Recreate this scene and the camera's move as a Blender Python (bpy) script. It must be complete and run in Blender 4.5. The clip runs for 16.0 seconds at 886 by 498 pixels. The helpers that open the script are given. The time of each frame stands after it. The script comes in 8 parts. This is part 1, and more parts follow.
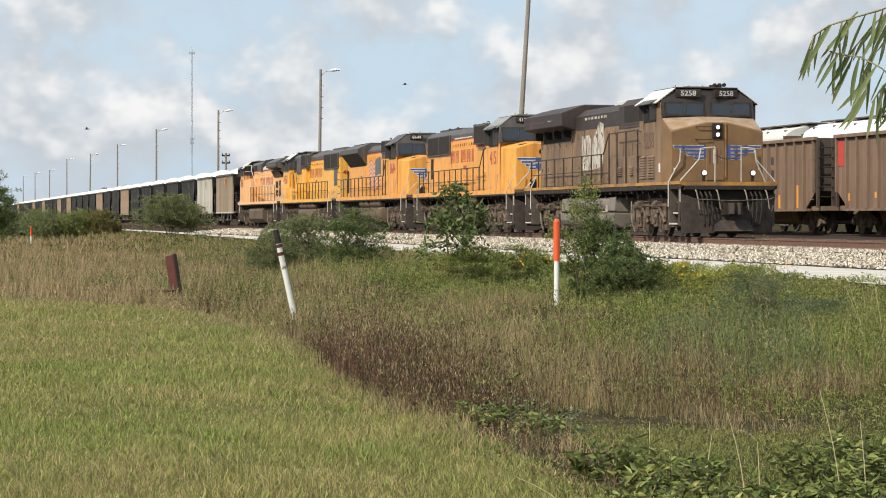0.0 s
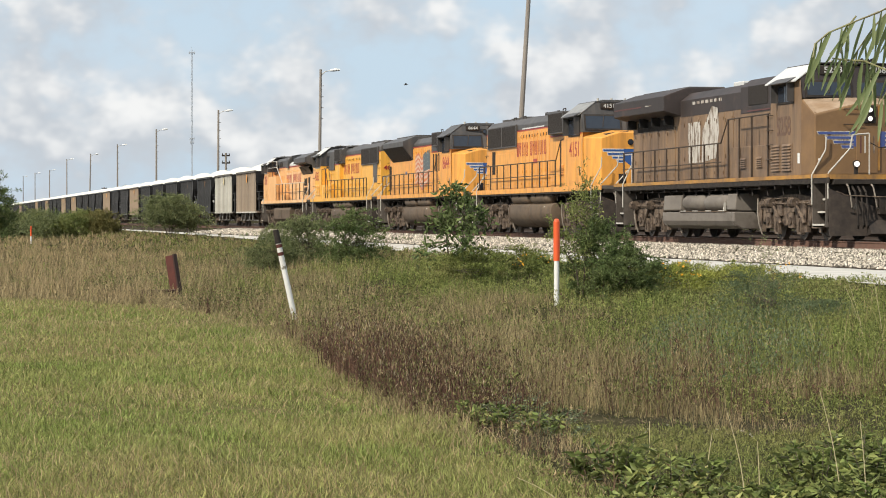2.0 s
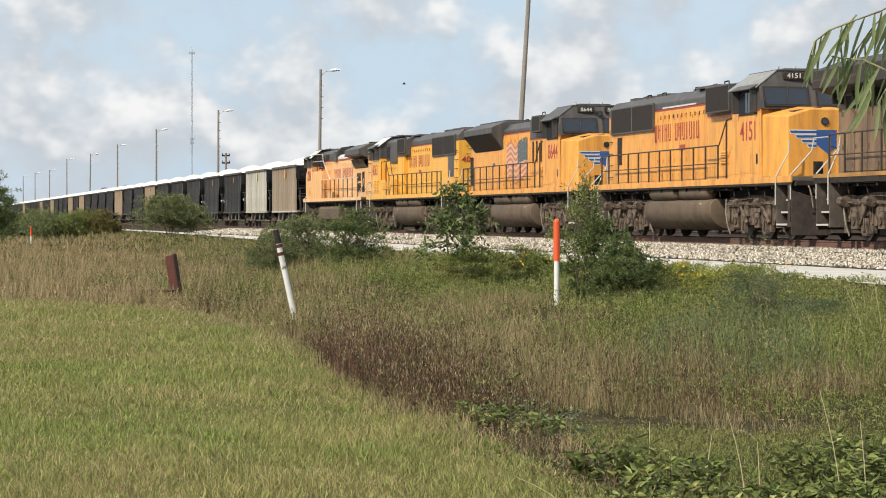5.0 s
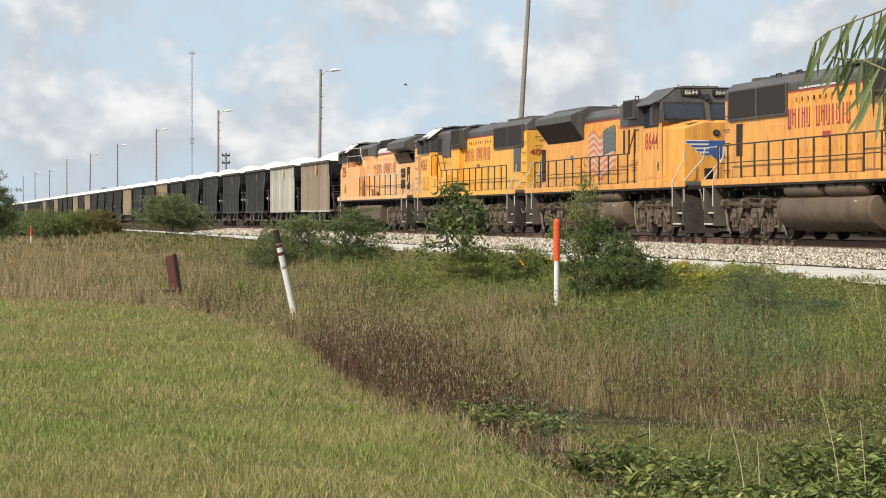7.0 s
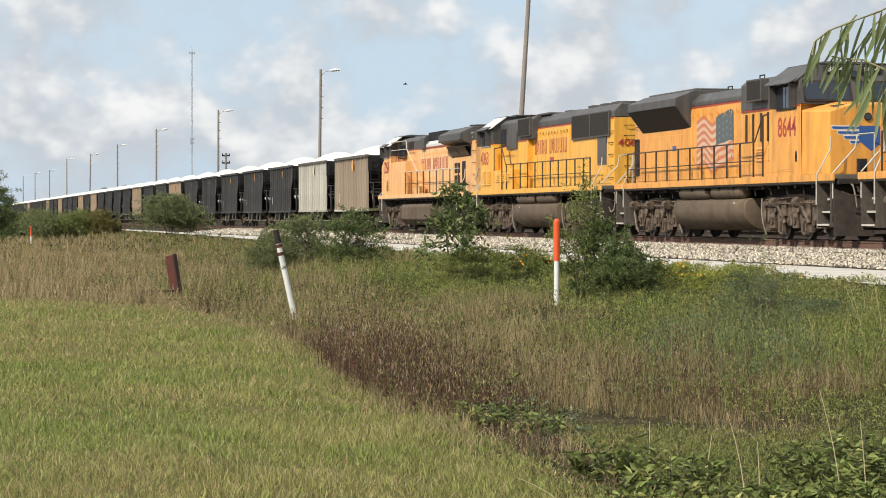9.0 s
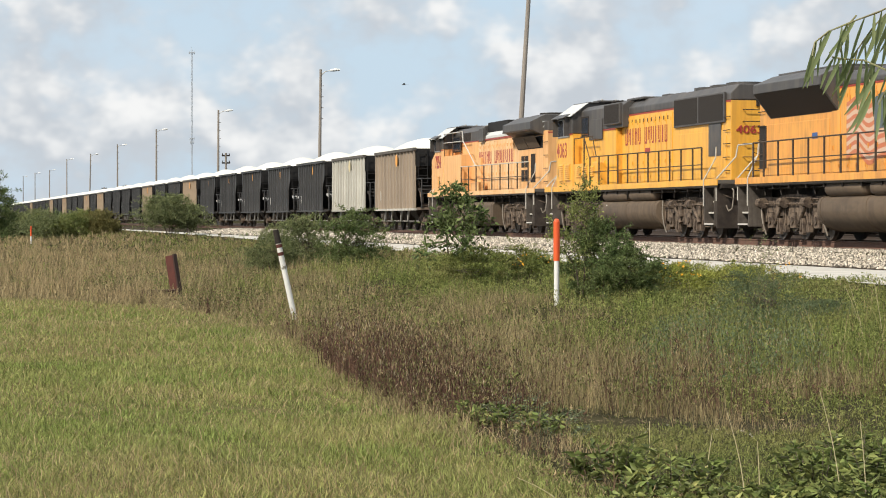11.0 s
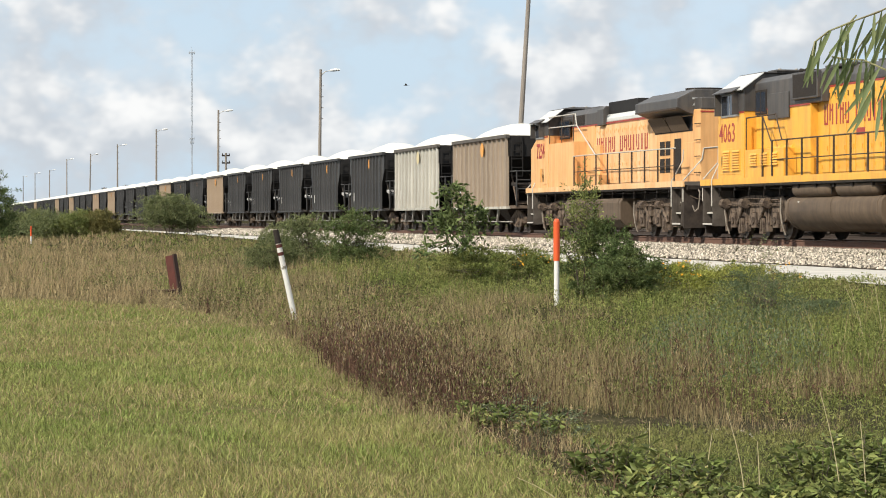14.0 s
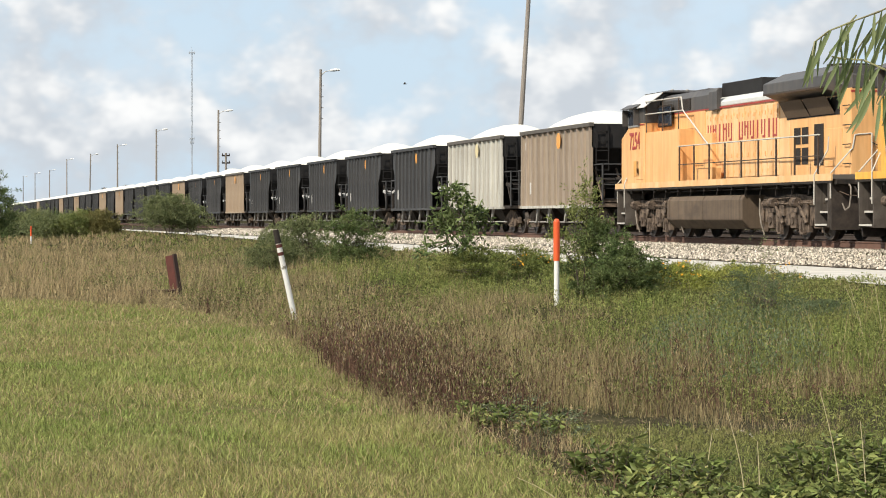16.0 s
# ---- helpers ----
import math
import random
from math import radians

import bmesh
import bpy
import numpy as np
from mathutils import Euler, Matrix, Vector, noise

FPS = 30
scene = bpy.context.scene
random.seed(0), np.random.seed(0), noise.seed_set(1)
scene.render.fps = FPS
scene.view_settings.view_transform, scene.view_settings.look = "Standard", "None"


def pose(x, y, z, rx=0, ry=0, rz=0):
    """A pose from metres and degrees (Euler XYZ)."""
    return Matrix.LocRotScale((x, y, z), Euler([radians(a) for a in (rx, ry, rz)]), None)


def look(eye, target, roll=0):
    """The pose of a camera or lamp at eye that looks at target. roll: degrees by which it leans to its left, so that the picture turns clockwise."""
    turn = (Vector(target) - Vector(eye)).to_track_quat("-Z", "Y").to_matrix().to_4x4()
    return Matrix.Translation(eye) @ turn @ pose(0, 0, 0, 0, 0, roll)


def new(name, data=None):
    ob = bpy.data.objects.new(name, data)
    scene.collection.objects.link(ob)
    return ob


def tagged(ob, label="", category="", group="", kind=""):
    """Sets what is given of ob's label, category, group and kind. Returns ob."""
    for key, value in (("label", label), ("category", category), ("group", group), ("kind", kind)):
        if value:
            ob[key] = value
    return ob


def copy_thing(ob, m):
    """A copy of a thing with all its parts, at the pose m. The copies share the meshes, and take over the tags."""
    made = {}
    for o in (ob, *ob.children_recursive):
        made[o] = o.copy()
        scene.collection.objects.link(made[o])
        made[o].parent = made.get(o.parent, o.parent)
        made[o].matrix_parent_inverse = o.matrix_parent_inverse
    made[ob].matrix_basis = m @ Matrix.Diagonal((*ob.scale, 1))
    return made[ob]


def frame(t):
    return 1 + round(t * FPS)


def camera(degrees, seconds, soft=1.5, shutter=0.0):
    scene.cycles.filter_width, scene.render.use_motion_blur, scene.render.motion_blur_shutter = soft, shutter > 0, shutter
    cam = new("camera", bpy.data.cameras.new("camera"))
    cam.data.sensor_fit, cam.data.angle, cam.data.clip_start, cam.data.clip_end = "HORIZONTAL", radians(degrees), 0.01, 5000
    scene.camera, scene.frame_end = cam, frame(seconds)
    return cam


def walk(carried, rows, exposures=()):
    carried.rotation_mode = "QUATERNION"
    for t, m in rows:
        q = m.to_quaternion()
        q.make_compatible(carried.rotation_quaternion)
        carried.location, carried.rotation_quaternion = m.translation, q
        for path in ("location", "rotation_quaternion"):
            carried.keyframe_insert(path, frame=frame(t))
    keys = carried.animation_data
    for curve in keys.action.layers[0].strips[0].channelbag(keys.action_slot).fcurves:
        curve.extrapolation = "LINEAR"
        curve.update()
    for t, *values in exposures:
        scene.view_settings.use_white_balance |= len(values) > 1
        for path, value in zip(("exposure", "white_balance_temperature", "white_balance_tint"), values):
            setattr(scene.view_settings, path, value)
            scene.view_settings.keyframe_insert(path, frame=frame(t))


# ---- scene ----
cam = camera(19.77, 16.0, soft=1.0)
EYE = (0.0, 0.0, 0.598)
VIEW = (-97.942, 20.147, -0.618)
walk(cam, [(0.0, look(EYE, VIEW)), (16.0, look(EYE, VIEW))], exposures=[(0.0, 0.02), (8.0, 0.02), (12.5, 0.06), (16.0, 0.14)])

TRACK = 24.37          # centre line of the main track; rail top is z = 0
GAUGE = 0.7535         # half gauge to the middle of the rail head


# ---- light ----
def make_world():
    w = bpy.data.worlds.new("world")
    scene.world = w
    w.use_nodes = True
    nt = w.node_tree
    nt.nodes.clear()
    N, Lk = nt.nodes.new, nt.links.new
    out, bg = N("ShaderNodeOutputWorld"), N("ShaderNodeBackground")
    sky = N("ShaderNodeTexSky")
    sky.sky_type, sky.sun_disc = "NISHITA", False
    sky.sun_elevation, sky.sun_rotation = SUN_ELEV, SUN_ROT
    sky.air_density, sky.dust_density, sky.ozone_density = 1.0, 1.2, 1.5
    tc = N("ShaderNodeTexCoord")
    mp = N("ShaderNodeMapping")
    mp.inputs["Scale"].default_value = (1, 1, 1.35)
    Lk(tc.outputs["Generated"], mp.inputs[0])

    def cloud(scale, detail, lo, hi, shift):
        m2 = N("ShaderNodeMapping")
        m2.inputs["Location"].default_value = shift
        Lk(mp.outputs[0], m2.inputs[0])
        n = N("ShaderNodeTexNoise")
        n.inputs["Scale"].default_value, n.inputs["Detail"].default_value, n.inputs["Roughness"].default_value = scale, detail, 0.5
        Lk(m2.outputs[0], n.inputs["Vector"])
        r = N("ShaderNodeMapRange")
        r.interpolation_type = "SMOOTHSTEP"
        r.inputs["From Min"].default_value, r.inputs["From Max"].default_value = lo, hi
        Lk(n.outputs["Fac"], r.inputs["Value"])
        return r.outputs[0]

    def mix(fac, a, b):
        m = N("ShaderNodeMix")
        m.data_type = "RGBA"
        if isinstance(fac, float):
            m.inputs["Factor"].default_value = fac
        else:
            Lk(fac, m.inputs["Factor"])
        for sock, val in ((m.inputs[6], a), (m.inputs[7], b)):
            if isinstance(val, tuple):
                sock.default_value = val
            else:
                Lk(val, sock)
        return m.outputs[2]

    def field_at(scale, detail, shift):
        m2 = N("ShaderNodeMapping")
        m2.inputs["Location"].default_value = shift
        Lk(mp.outputs[0], m2.inputs[0])
        n = N("ShaderNodeTexNoise")
        n.inputs["Scale"].default_value, n.inputs["Detail"].default_value, n.inputs["Roughness"].default_value = scale, detail, 0.55
        Lk(m2.outputs[0], n.inputs["Vector"])
        return n.outputs["Fac"]

    k = 1.0 / SKY
    pale = mix(0.85, sky.outputs[0], (0.59 * k, 0.735 * k, 0.87 * k, 1))
    haze = mix(cloud(6, 5, 0.44, 0.70, (1.3, 2.1, 0.2)), pale, (0.69 * k, 0.76 * k, 0.83 * k, 1))
    # heaped clouds: bright where the mass thins out above, grey below
    here, above = field_at(20, 4, CLOUDS), field_at(20, 4, (CLOUDS[0], CLOUDS[1], CLOUDS[2] + 0.020))
    d = N("ShaderNodeMath")
    d.operation = "SUBTRACT"
    Lk(here, d.inputs[0])
    Lk(above, d.inputs[1])
    lit = N("ShaderNodeMapRange")
    lit.interpolation_type = "SMOOTHSTEP"
    lit.inputs["From Min"].default_value, lit.inputs["From Max"].default_value = -0.06, 0.22
    Lk(d.outputs[0], lit.inputs["Value"])
    body = mix(lit.outputs[0], (0.56 * k, 0.605 * k, 0.655 * k, 1), (0.90 * k, 0.905 * k, 0.90 * k, 1))
    mass = N("ShaderNodeMapRange")
    mass.interpolation_type = "SMOOTHSTEP"
    mass.inputs["From Min"].default_value, mass.inputs["From Max"].default_value = 0.38, 0.60
    Lk(here, mass.inputs["Value"])
    white = mix(mass.outputs[0], haze, body)
    Lk(white, bg.inputs["Color"])
    bg.inputs["Strength"].default_value = SKY
    Lk(bg.outputs[0], out.inputs[0])


SKY = 0.10
CLOUDS = (0.35, 0.12, 0.03)
SUN_DIR = Vector((0.42, -0.72, 0.80)).normalized()
SUN_ELEV = math.asin(SUN_DIR.z)
SUN_ROT = math.atan2(SUN_DIR.x, SUN_DIR.y)
make_world()
sun = new("sun", bpy.data.lights.new("sun", "SUN"))
sun.data.energy, sun.data.angle, sun.data.color = 5.0, radians(0.6), (1.0, 0.93, 0.80)
sun.matrix_world = look(SUN_DIR * 100, (0, 0, 0))


# ---- materials ----
def material(name, color, rough=0.7, metal=0.0, color2=None, scale=3.0, amount=0.5, bump=0.0, bump_scale=60.0, island=0.0, obj_random=0.0, dirt=None, dirt_lo=0.5, dirt_hi=0.7, dirt_scale=1.2, stretch=(1, 1, 1), spec=0.5, translucent=0.0, glow=None, streak=None):
    """A Principled surface: two tones by noise, optional dirt by coarser noise, run-down streaks, fine relief."""
    m = bpy.data.materials.new(name)
    m.use_nodes = True
    nt = m.node_tree
    N, Lk = nt.nodes.new, nt.links.new
    b = nt.nodes["Principled BSDF"]
    b.inputs["Roughness"].default_value, b.inputs["Metallic"].default_value = rough, metal
    b.inputs["Specular IOR Level"].default_value = spec
    tc = N("ShaderNodeTexCoord")
    mp = N("ShaderNodeMapping")
    mp.inputs["Scale"].default_value = stretch
    Lk(tc.outputs["Object"], mp.inputs[0])

    def noise_fac(sc, lo, hi, detail=6.0):
        n = N("ShaderNodeTexNoise")
        n.inputs["Scale"].default_value, n.inputs["Detail"].default_value, n.inputs["Roughness"].default_value = sc, detail, 0.65
        Lk(mp.outputs[0], n.inputs["Vector"])
        r = N("ShaderNodeMapRange")
        r.inputs["From Min"].default_value, r.inputs["From Max"].default_value = lo, hi
        Lk(n.outputs["Fac"], r.inputs["Value"])
        return r.outputs[0]

    def mix(fac, a, c, blend="MIX"):
        x = N("ShaderNodeMix")
        x.data_type, x.blend_type = "RGBA", blend
        if isinstance(fac, float):
            x.inputs["Factor"].default_value = fac
        else:
            Lk(fac, x.inputs["Factor"])
        for sock, val in ((x.inputs[6], a), (x.inputs[7], c)):
            if isinstance(val, tuple):
                sock.default_value = (*val[:3], 1)
            else:
                Lk(val, sock)
        return x.outputs[2]

    col = mix(noise_fac(scale, 0.5 - 0.25 / max(amount, 0.05) * 0.5, 0.5 + 0.25 / max(amount, 0.05) * 0.5), color, color2 or tuple(c * 0.75 for c in color))
    if dirt:
        col = mix(noise_fac(dirt_scale, dirt_lo, dirt_hi), col, dirt)
    if streak:                                 # (colour, strength, scale): grime that ran down the side
        m3 = N("ShaderNodeMapping")
        m3.inputs["Scale"].default_value = (1, 1, 0.07)
        Lk(tc.outputs["Object"], m3.inputs[0])
        n = N("ShaderNodeTexNoise")
        n.inputs["Scale"].default_value, n.inputs["Detail"].default_value, n.inputs["Roughness"].default_value = streak[2], 5.0, 0.6
        Lk(m3.outputs[0], n.inputs["Vector"])
        r = N("ShaderNodeMapRange")
        r.inputs["From Min"].default_value, r.inputs["From Max"].default_value, r.inputs["To Max"].default_value = 0.45, 0.63, streak[1]
        Lk(n.outputs["Fac"], r.inputs["Value"])
        col = mix(r.outputs[0], col, streak[0])
    if island or obj_random:
        src = N("ShaderNodeNewGeometry").outputs["Random Per Island"] if island else N("ShaderNodeObjectInfo").outputs["Random"]
        amt = island or obj_random
        hsv = N("ShaderNodeHueSaturation")
        r = N("ShaderNodeMapRange")
        r.inputs["To Min"].default_value, r.inputs["To Max"].default_value = 1 - amt, 1 + amt
        Lk(src, r.inputs["Value"])
        Lk(r.outputs[0], hsv.inputs["Value"])
        Lk(col, hsv.inputs["Color"])
        col = hsv.outputs[0]
    Lk(col, b.inputs["Base Color"])
    if bump:
        n = N("ShaderNodeTexNoise")
        n.inputs["Scale"].default_value, n.inputs["Detail"].default_value = bump_scale, 4.0
        Lk(mp.outputs[0], n.inputs["Vector"])
        bp = N("ShaderNodeBump")
        bp.inputs["Strength"].default_value, bp.inputs["Distance"].default_value = bump, 0.02
        Lk(n.outputs["Fac"], bp.inputs["Height"])
        Lk(bp.outputs[0], b.inputs["Normal"])
    if glow:
        b.inputs["Emission Color"].default_value = (*glow[:3], 1)
        b.inputs["Emission Strength"].default_value = glow[3]
    if translucent:
        tr = N("ShaderNodeBsdfTranslucent")
        Lk(col, tr.inputs["Color"])
        ms = N("ShaderNodeMixShader")
        ms.inputs[0].default_value = translucent
        Lk(b.outputs[0], ms.inputs[1])
        Lk(tr.outputs[0], ms.inputs[2])
        Lk(ms.outputs[0], nt.nodes["Material Output"].inputs["Surface"])
    return m


# ---- mesh tools ----
class Shape:
    """Vertices and faces gathered piece by piece, then turned into one mesh."""

    def __init__(self):
        self.v, self.f = [], []

    def add(self, verts, faces):
        k = len(self.v)
        self.v += [tuple(p) for p in verts]
        self.f += [tuple(i + k for i in f) for f in faces]
        return self

    def box(self, x0, x1, y0, y1, z0, z1):
        v = [(x, y, z) for z in (z0, z1) for y in (y0, y1) for x in (x0, x1)]
        return self.add(v, [(0, 2, 3, 1), (4, 5, 7, 6), (0, 1, 5, 4), (2, 6, 7, 3), (0, 4, 6, 2), (1, 3, 7, 5)])

    def prism_y(self, prof, y0, y1):
        """A profile of (x, z) points, drawn out from y0 to y1."""
        n = len(prof)
        v = [(x, y0, z) for x, z in prof] + [(x, y1, z) for x, z in prof]
        f = [(i, (i + 1) % n, n + (i + 1) % n, n + i) for i in range(n)] + [tuple(range(n))[::-1], tuple(range(n, 2 * n))]
        return self.add(v, f)

    def prism_x(self, prof, x0, x1):
        """A profile of (y, z) points, drawn out from x0 to x1."""
        n = len(prof)
        v = [(x0, y, z) for y, z in prof] + [(x1, y, z) for y, z in prof]
        f = [(i, (i + 1) % n, n + (i + 1) % n, n + i) for i in range(n)] + [tuple(range(n))[::-1], tuple(range(n, 2 * n))]
        return self.add(v, f)

    def prism_z(self, prof, z0, z1):
        n = len(prof)
        v = [(x, y, z0) for x, y in prof] + [(x, y, z1) for x, y in prof]
        f = [(i, (i + 1) % n, n + (i + 1) % n, n + i) for i in range(n)] + [tuple(range(n))[::-1], tuple(range(n, 2 * n))]
        return self.add(v, f)

    def rod(self, a, b, r, seg=6, r2=None):
        a, b = Vector(a), Vector(b)
        d = (b - a).normalized()
        u = d.orthogonal().normalized()
        w = d.cross(u)
        r2 = r if r2 is None else r2
        v = [a + (u * math.cos(t) + w * math.sin(t)) * r for t in (2 * math.pi * i / seg for i in range(seg))]
        v += [b + (u * math.cos(t) + w * math.sin(t)) * r2 for t in (2 * math.pi * i / seg for i in range(seg))]
        f = [(i, (i + 1) % seg, seg + (i + 1) % seg, seg + i) for i in range(seg)]
        f += [tuple(range(seg))[::-1], tuple(range(seg, 2 * seg))]
        return self.add(v, f)

    def tube(self, pts, r, seg=6):
        for a, b in zip(pts, pts[1:]):
            self.rod(a, b, r, seg)
        return self

    def loft(self, rings):
        """Rings of equal point counts, closed, skinned one to the next and capped."""
        n = len(rings[0])
        v = [p for ring in rings for p in ring]
        f = []
        for k in range(len(rings) - 1):
            f += [(k * n + i, k * n + (i + 1) % n, (k + 1) * n + (i + 1) % n, (k + 1) * n + i) for i in range(n)]
        f += [tuple(range(n))[::-1], tuple(range((len(rings) - 1) * n, len(rings) * n))]
        return self.add(v, f)

    def mesh(self, name):
        me = bpy.data.meshes.new(name)
        me.from_pydata(self.v, [], self.f)
        bm = bmesh.new()
        bm.from_mesh(me)
        bmesh.ops.recalc_face_normals(bm, faces=bm.faces)
        bm.to_mesh(me)
        bm.free()
        return me


def part(name, shape, mat, parent=None, label="", bevel=0.0, smooth=False, at=None):
    """Links a shape (or a mesh made before) as one object under a thing or a part."""
    me = shape.mesh(name) if isinstance(shape, Shape) else shape
    if mat and not me.materials:
        me.materials.append(mat)
    if smooth:
        me.polygons.foreach_set("use_smooth", [True] * len(me.polygons))
    ob = new(name, me)
    ob.parent = parent
    if at is not None:
        ob.matrix_basis = at
    if bevel:
        md = ob.modifiers.new("bevel", "BEVEL")
        md.width, md.segments, md.limit_method, md.angle_limit = bevel, 2, "ANGLE", radians(40)
    if label:
        ob["label"] = label
    return ob


def text_part(name, text, size, mat, parent, m, label="", squeeze=1.0, depth=0.006, bold=0.0):
    """Lettering in the built-in font as a thin mesh, standing at the pose m."""
    cu = bpy.data.curves.new(name, "FONT")
    cu.body, cu.size, cu.align_x, cu.align_y, cu.extrude, cu.offset = text, size, "CENTER", "CENTER", depth, bold
    cu.resolution_u = 3
    tmp = bpy.data.objects.new(name, cu)
    scene.collection.objects.link(tmp)
    me = bpy.data.meshes.new_from_object(tmp.evaluated_get(bpy.context.evaluated_depsgraph_get()))
    bpy.data.objects.remove(tmp)
    me.transform(Matrix.Diagonal((squeeze, 1, 1, 1)))
    me.materials.clear()
    me.materials.append(mat)
    ob = new(name, me)
    ob.parent = parent
    ob.matrix_basis = m
    if label:
        ob["label"] = label
    return ob


def sheet(name, verts, faces, mat):
    """One mesh from arrays of vertices and of triangles or quads."""
    me = bpy.data.meshes.new(name)
    verts, faces = np.asarray(verts, np.float32), np.asarray(faces, np.int32)
    n, k = faces.shape
    me.vertices.add(len(verts))
    me.vertices.foreach_set("co", verts.ravel())
    me.loops.add(n * k)
    me.loops.foreach_set("vertex_index", faces.ravel())
    me.polygons.add(n)
    me.polygons.foreach_set("loop_start", np.arange(0, n * k, k, dtype=np.int32))
    me.update(calc_edges=True)
    me.materials.append(mat)
    return new(name, me)


def thing(name, label, category, group="", m=None):
    ob = new(name)
    ob.empty_display_size = 0.3
    if m is not None:
        ob.matrix_basis = m
    return tagged(ob, label, category, group)


# ---- palette ----
M_SOIL = material("soil_and_thatch", (0.055, 0.048, 0.03), 0.95, color2=(0.032, 0.032, 0.018), scale=2.0, amount=0.9, dirt=(0.075, 0.066, 0.036), dirt_lo=0.52, dirt_hi=0.7, dirt_scale=0.35, bump=0.6, bump_scale=25, spec=0.0)
M_CALICHE = material("crushed_limestone", (0.56, 0.53, 0.48), 0.95, color2=(0.40, 0.38, 0.34), scale=1.5, amount=0.7, bump=0.7, bump_scale=30)
M_BALLAST = material("ballast_stone", (0.52, 0.47, 0.395), 0.95, color2=(0.24, 0.205, 0.16), scale=9.0, amount=0.9, spec=0.1, island=0.8, bump=0.3, bump_scale=60)
# Near-black bed colour stands in for shade between the loose stones.
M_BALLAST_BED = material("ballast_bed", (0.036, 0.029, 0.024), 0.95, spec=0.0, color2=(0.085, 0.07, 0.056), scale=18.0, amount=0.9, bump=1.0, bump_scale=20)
M_RAIL = material("rusty_rail_side", (0.15, 0.078, 0.052), 0.85, color2=(0.105, 0.056, 0.041), scale=4, amount=0.7, bump=0.3, bump_scale=50)
M_RAILHEAD = material("worn_rail_head", (0.30, 0.24, 0.20), 0.35, metal=0.7, color2=(0.22, 0.17, 0.14), scale=6)
M_TIE = material("creosoted_tie", (0.075, 0.055, 0.045), 0.9, color2=(0.13, 0.10, 0.085), scale=8, stretch=(1, 0.2, 1), bump=0.5)
M_YELLOW = material("armour_yellow_paint", (0.80, 0.375, 0.072), 0.45, color2=(0.72, 0.31, 0.06), scale=1.3, amount=0.8, dirt=(0.40, 0.19, 0.04), dirt_lo=0.52, dirt_hi=0.8, dirt_scale=2.2, stretch=(1, 1, 0.35), streak=((0.34, 0.15, 0.045), 0.42, 4.0))
M_FRESH = material("fresh_yellow_paint", (0.84, 0.45, 0.06), 0.42, color2=(0.77, 0.38, 0.05), scale=1.3, amount=0.8, dirt=(0.46, 0.23, 0.05), dirt_lo=0.60, dirt_hi=0.84, dirt_scale=2.2, stretch=(1, 1, 0.35), streak=((0.40, 0.19, 0.05), 0.32, 4.0))
M_YELLOW_PALE = material("sun_bleached_yellow_paint", (0.82, 0.54, 0.29), 0.5, color2=(0.74, 0.40, 0.16), scale=1.6, amount=0.8, dirt=(0.42, 0.22, 0.07), dirt_lo=0.54, dirt_hi=0.8, dirt_scale=2.0, stretch=(1, 1, 0.35), streak=((0.58, 0.30, 0.12), 0.35, 3.0))
M_YELLOW_WARM = material("sun_faded_orange_yellow_paint", (0.80, 0.455, 0.195), 0.55, color2=(0.74, 0.385, 0.145), scale=1.4, amount=0.9, dirt=(0.80, 0.47, 0.20), dirt_lo=0.52, dirt_hi=0.75, dirt_scale=1.1, stretch=(1, 1, 0.5), streak=((0.42, 0.20, 0.07), 0.35, 4.0))
M_SCREEN = material("dusty_brown_screen", (0.16, 0.12, 0.085), 0.8, color2=(0.11, 0.08, 0.06), scale=30, spec=0.1)
M_GRIME_YELLOW = material("soot_brown_yellow_paint", (0.265, 0.165, 0.088), 0.6, color2=(0.185, 0.116, 0.068), scale=1.4, amount=0.9, dirt=(0.08, 0.054, 0.041), dirt_lo=0.46, dirt_hi=0.72, dirt_scale=1.1, stretch=(1, 1, 0.4), streak=((0.075, 0.052, 0.042), 0.5, 3.5))
M_GREY = material("harbour_grey_paint", (0.072, 0.067, 0.065), 0.5, color2=(0.05, 0.046, 0.044), scale=2, amount=0.8, dirt=(0.105, 0.085, 0.07), dirt_lo=0.55, dirt_hi=0.75, streak=((0.14, 0.12, 0.10), 0.4, 3.0))
M_ROOF_LIGHT = material("pale_grey_roof_paint", (0.62, 0.62, 0.60), 0.5, color2=(0.5, 0.5, 0.48), scale=3)
M_MESH = material("dark_radiator_screen", (0.030, 0.026, 0.024), 0.75, spec=0.15, color2=(0.04, 0.033, 0.028), scale=40, bump=0.5, bump_scale=120)
M_RED = material("red_stripe_and_letters", (0.36, 0.045, 0.035), 0.5, color2=(0.34, 0.045, 0.03), scale=5)
M_BLACK = material("black_underframe", (0.020, 0.0175, 0.016), 0.75, spec=0.2, color2=(0.048, 0.038, 0.031), scale=4, amount=0.8, bump=0.2)
M_TRUCK = material("dusty_truck_frame", (0.20, 0.150, 0.112), 0.85, spec=0.15, color2=(0.048, 0.036, 0.03), scale=5, amount=0.9, bump=0.3, bump_scale=40)
M_EAVE = material("weathered_grey_awning", (0.30, 0.30, 0.295), 0.55, color2=(0.22, 0.22, 0.215), scale=3, streak=((0.14, 0.13, 0.12), 0.5, 4.0))
# Besides the sooty roof box, this darkens parts that stand in shade.
M_SOOT_SHADE = material("sooty_and_shaded_steel", (0.016, 0.015, 0.015), 0.7, spec=0.2, color2=(0.026, 0.024, 0.023), scale=3)
M_PIPE = material("pale_dusty_pipe", (0.27, 0.23, 0.185), 0.7, color2=(0.16, 0.135, 0.11), scale=6)
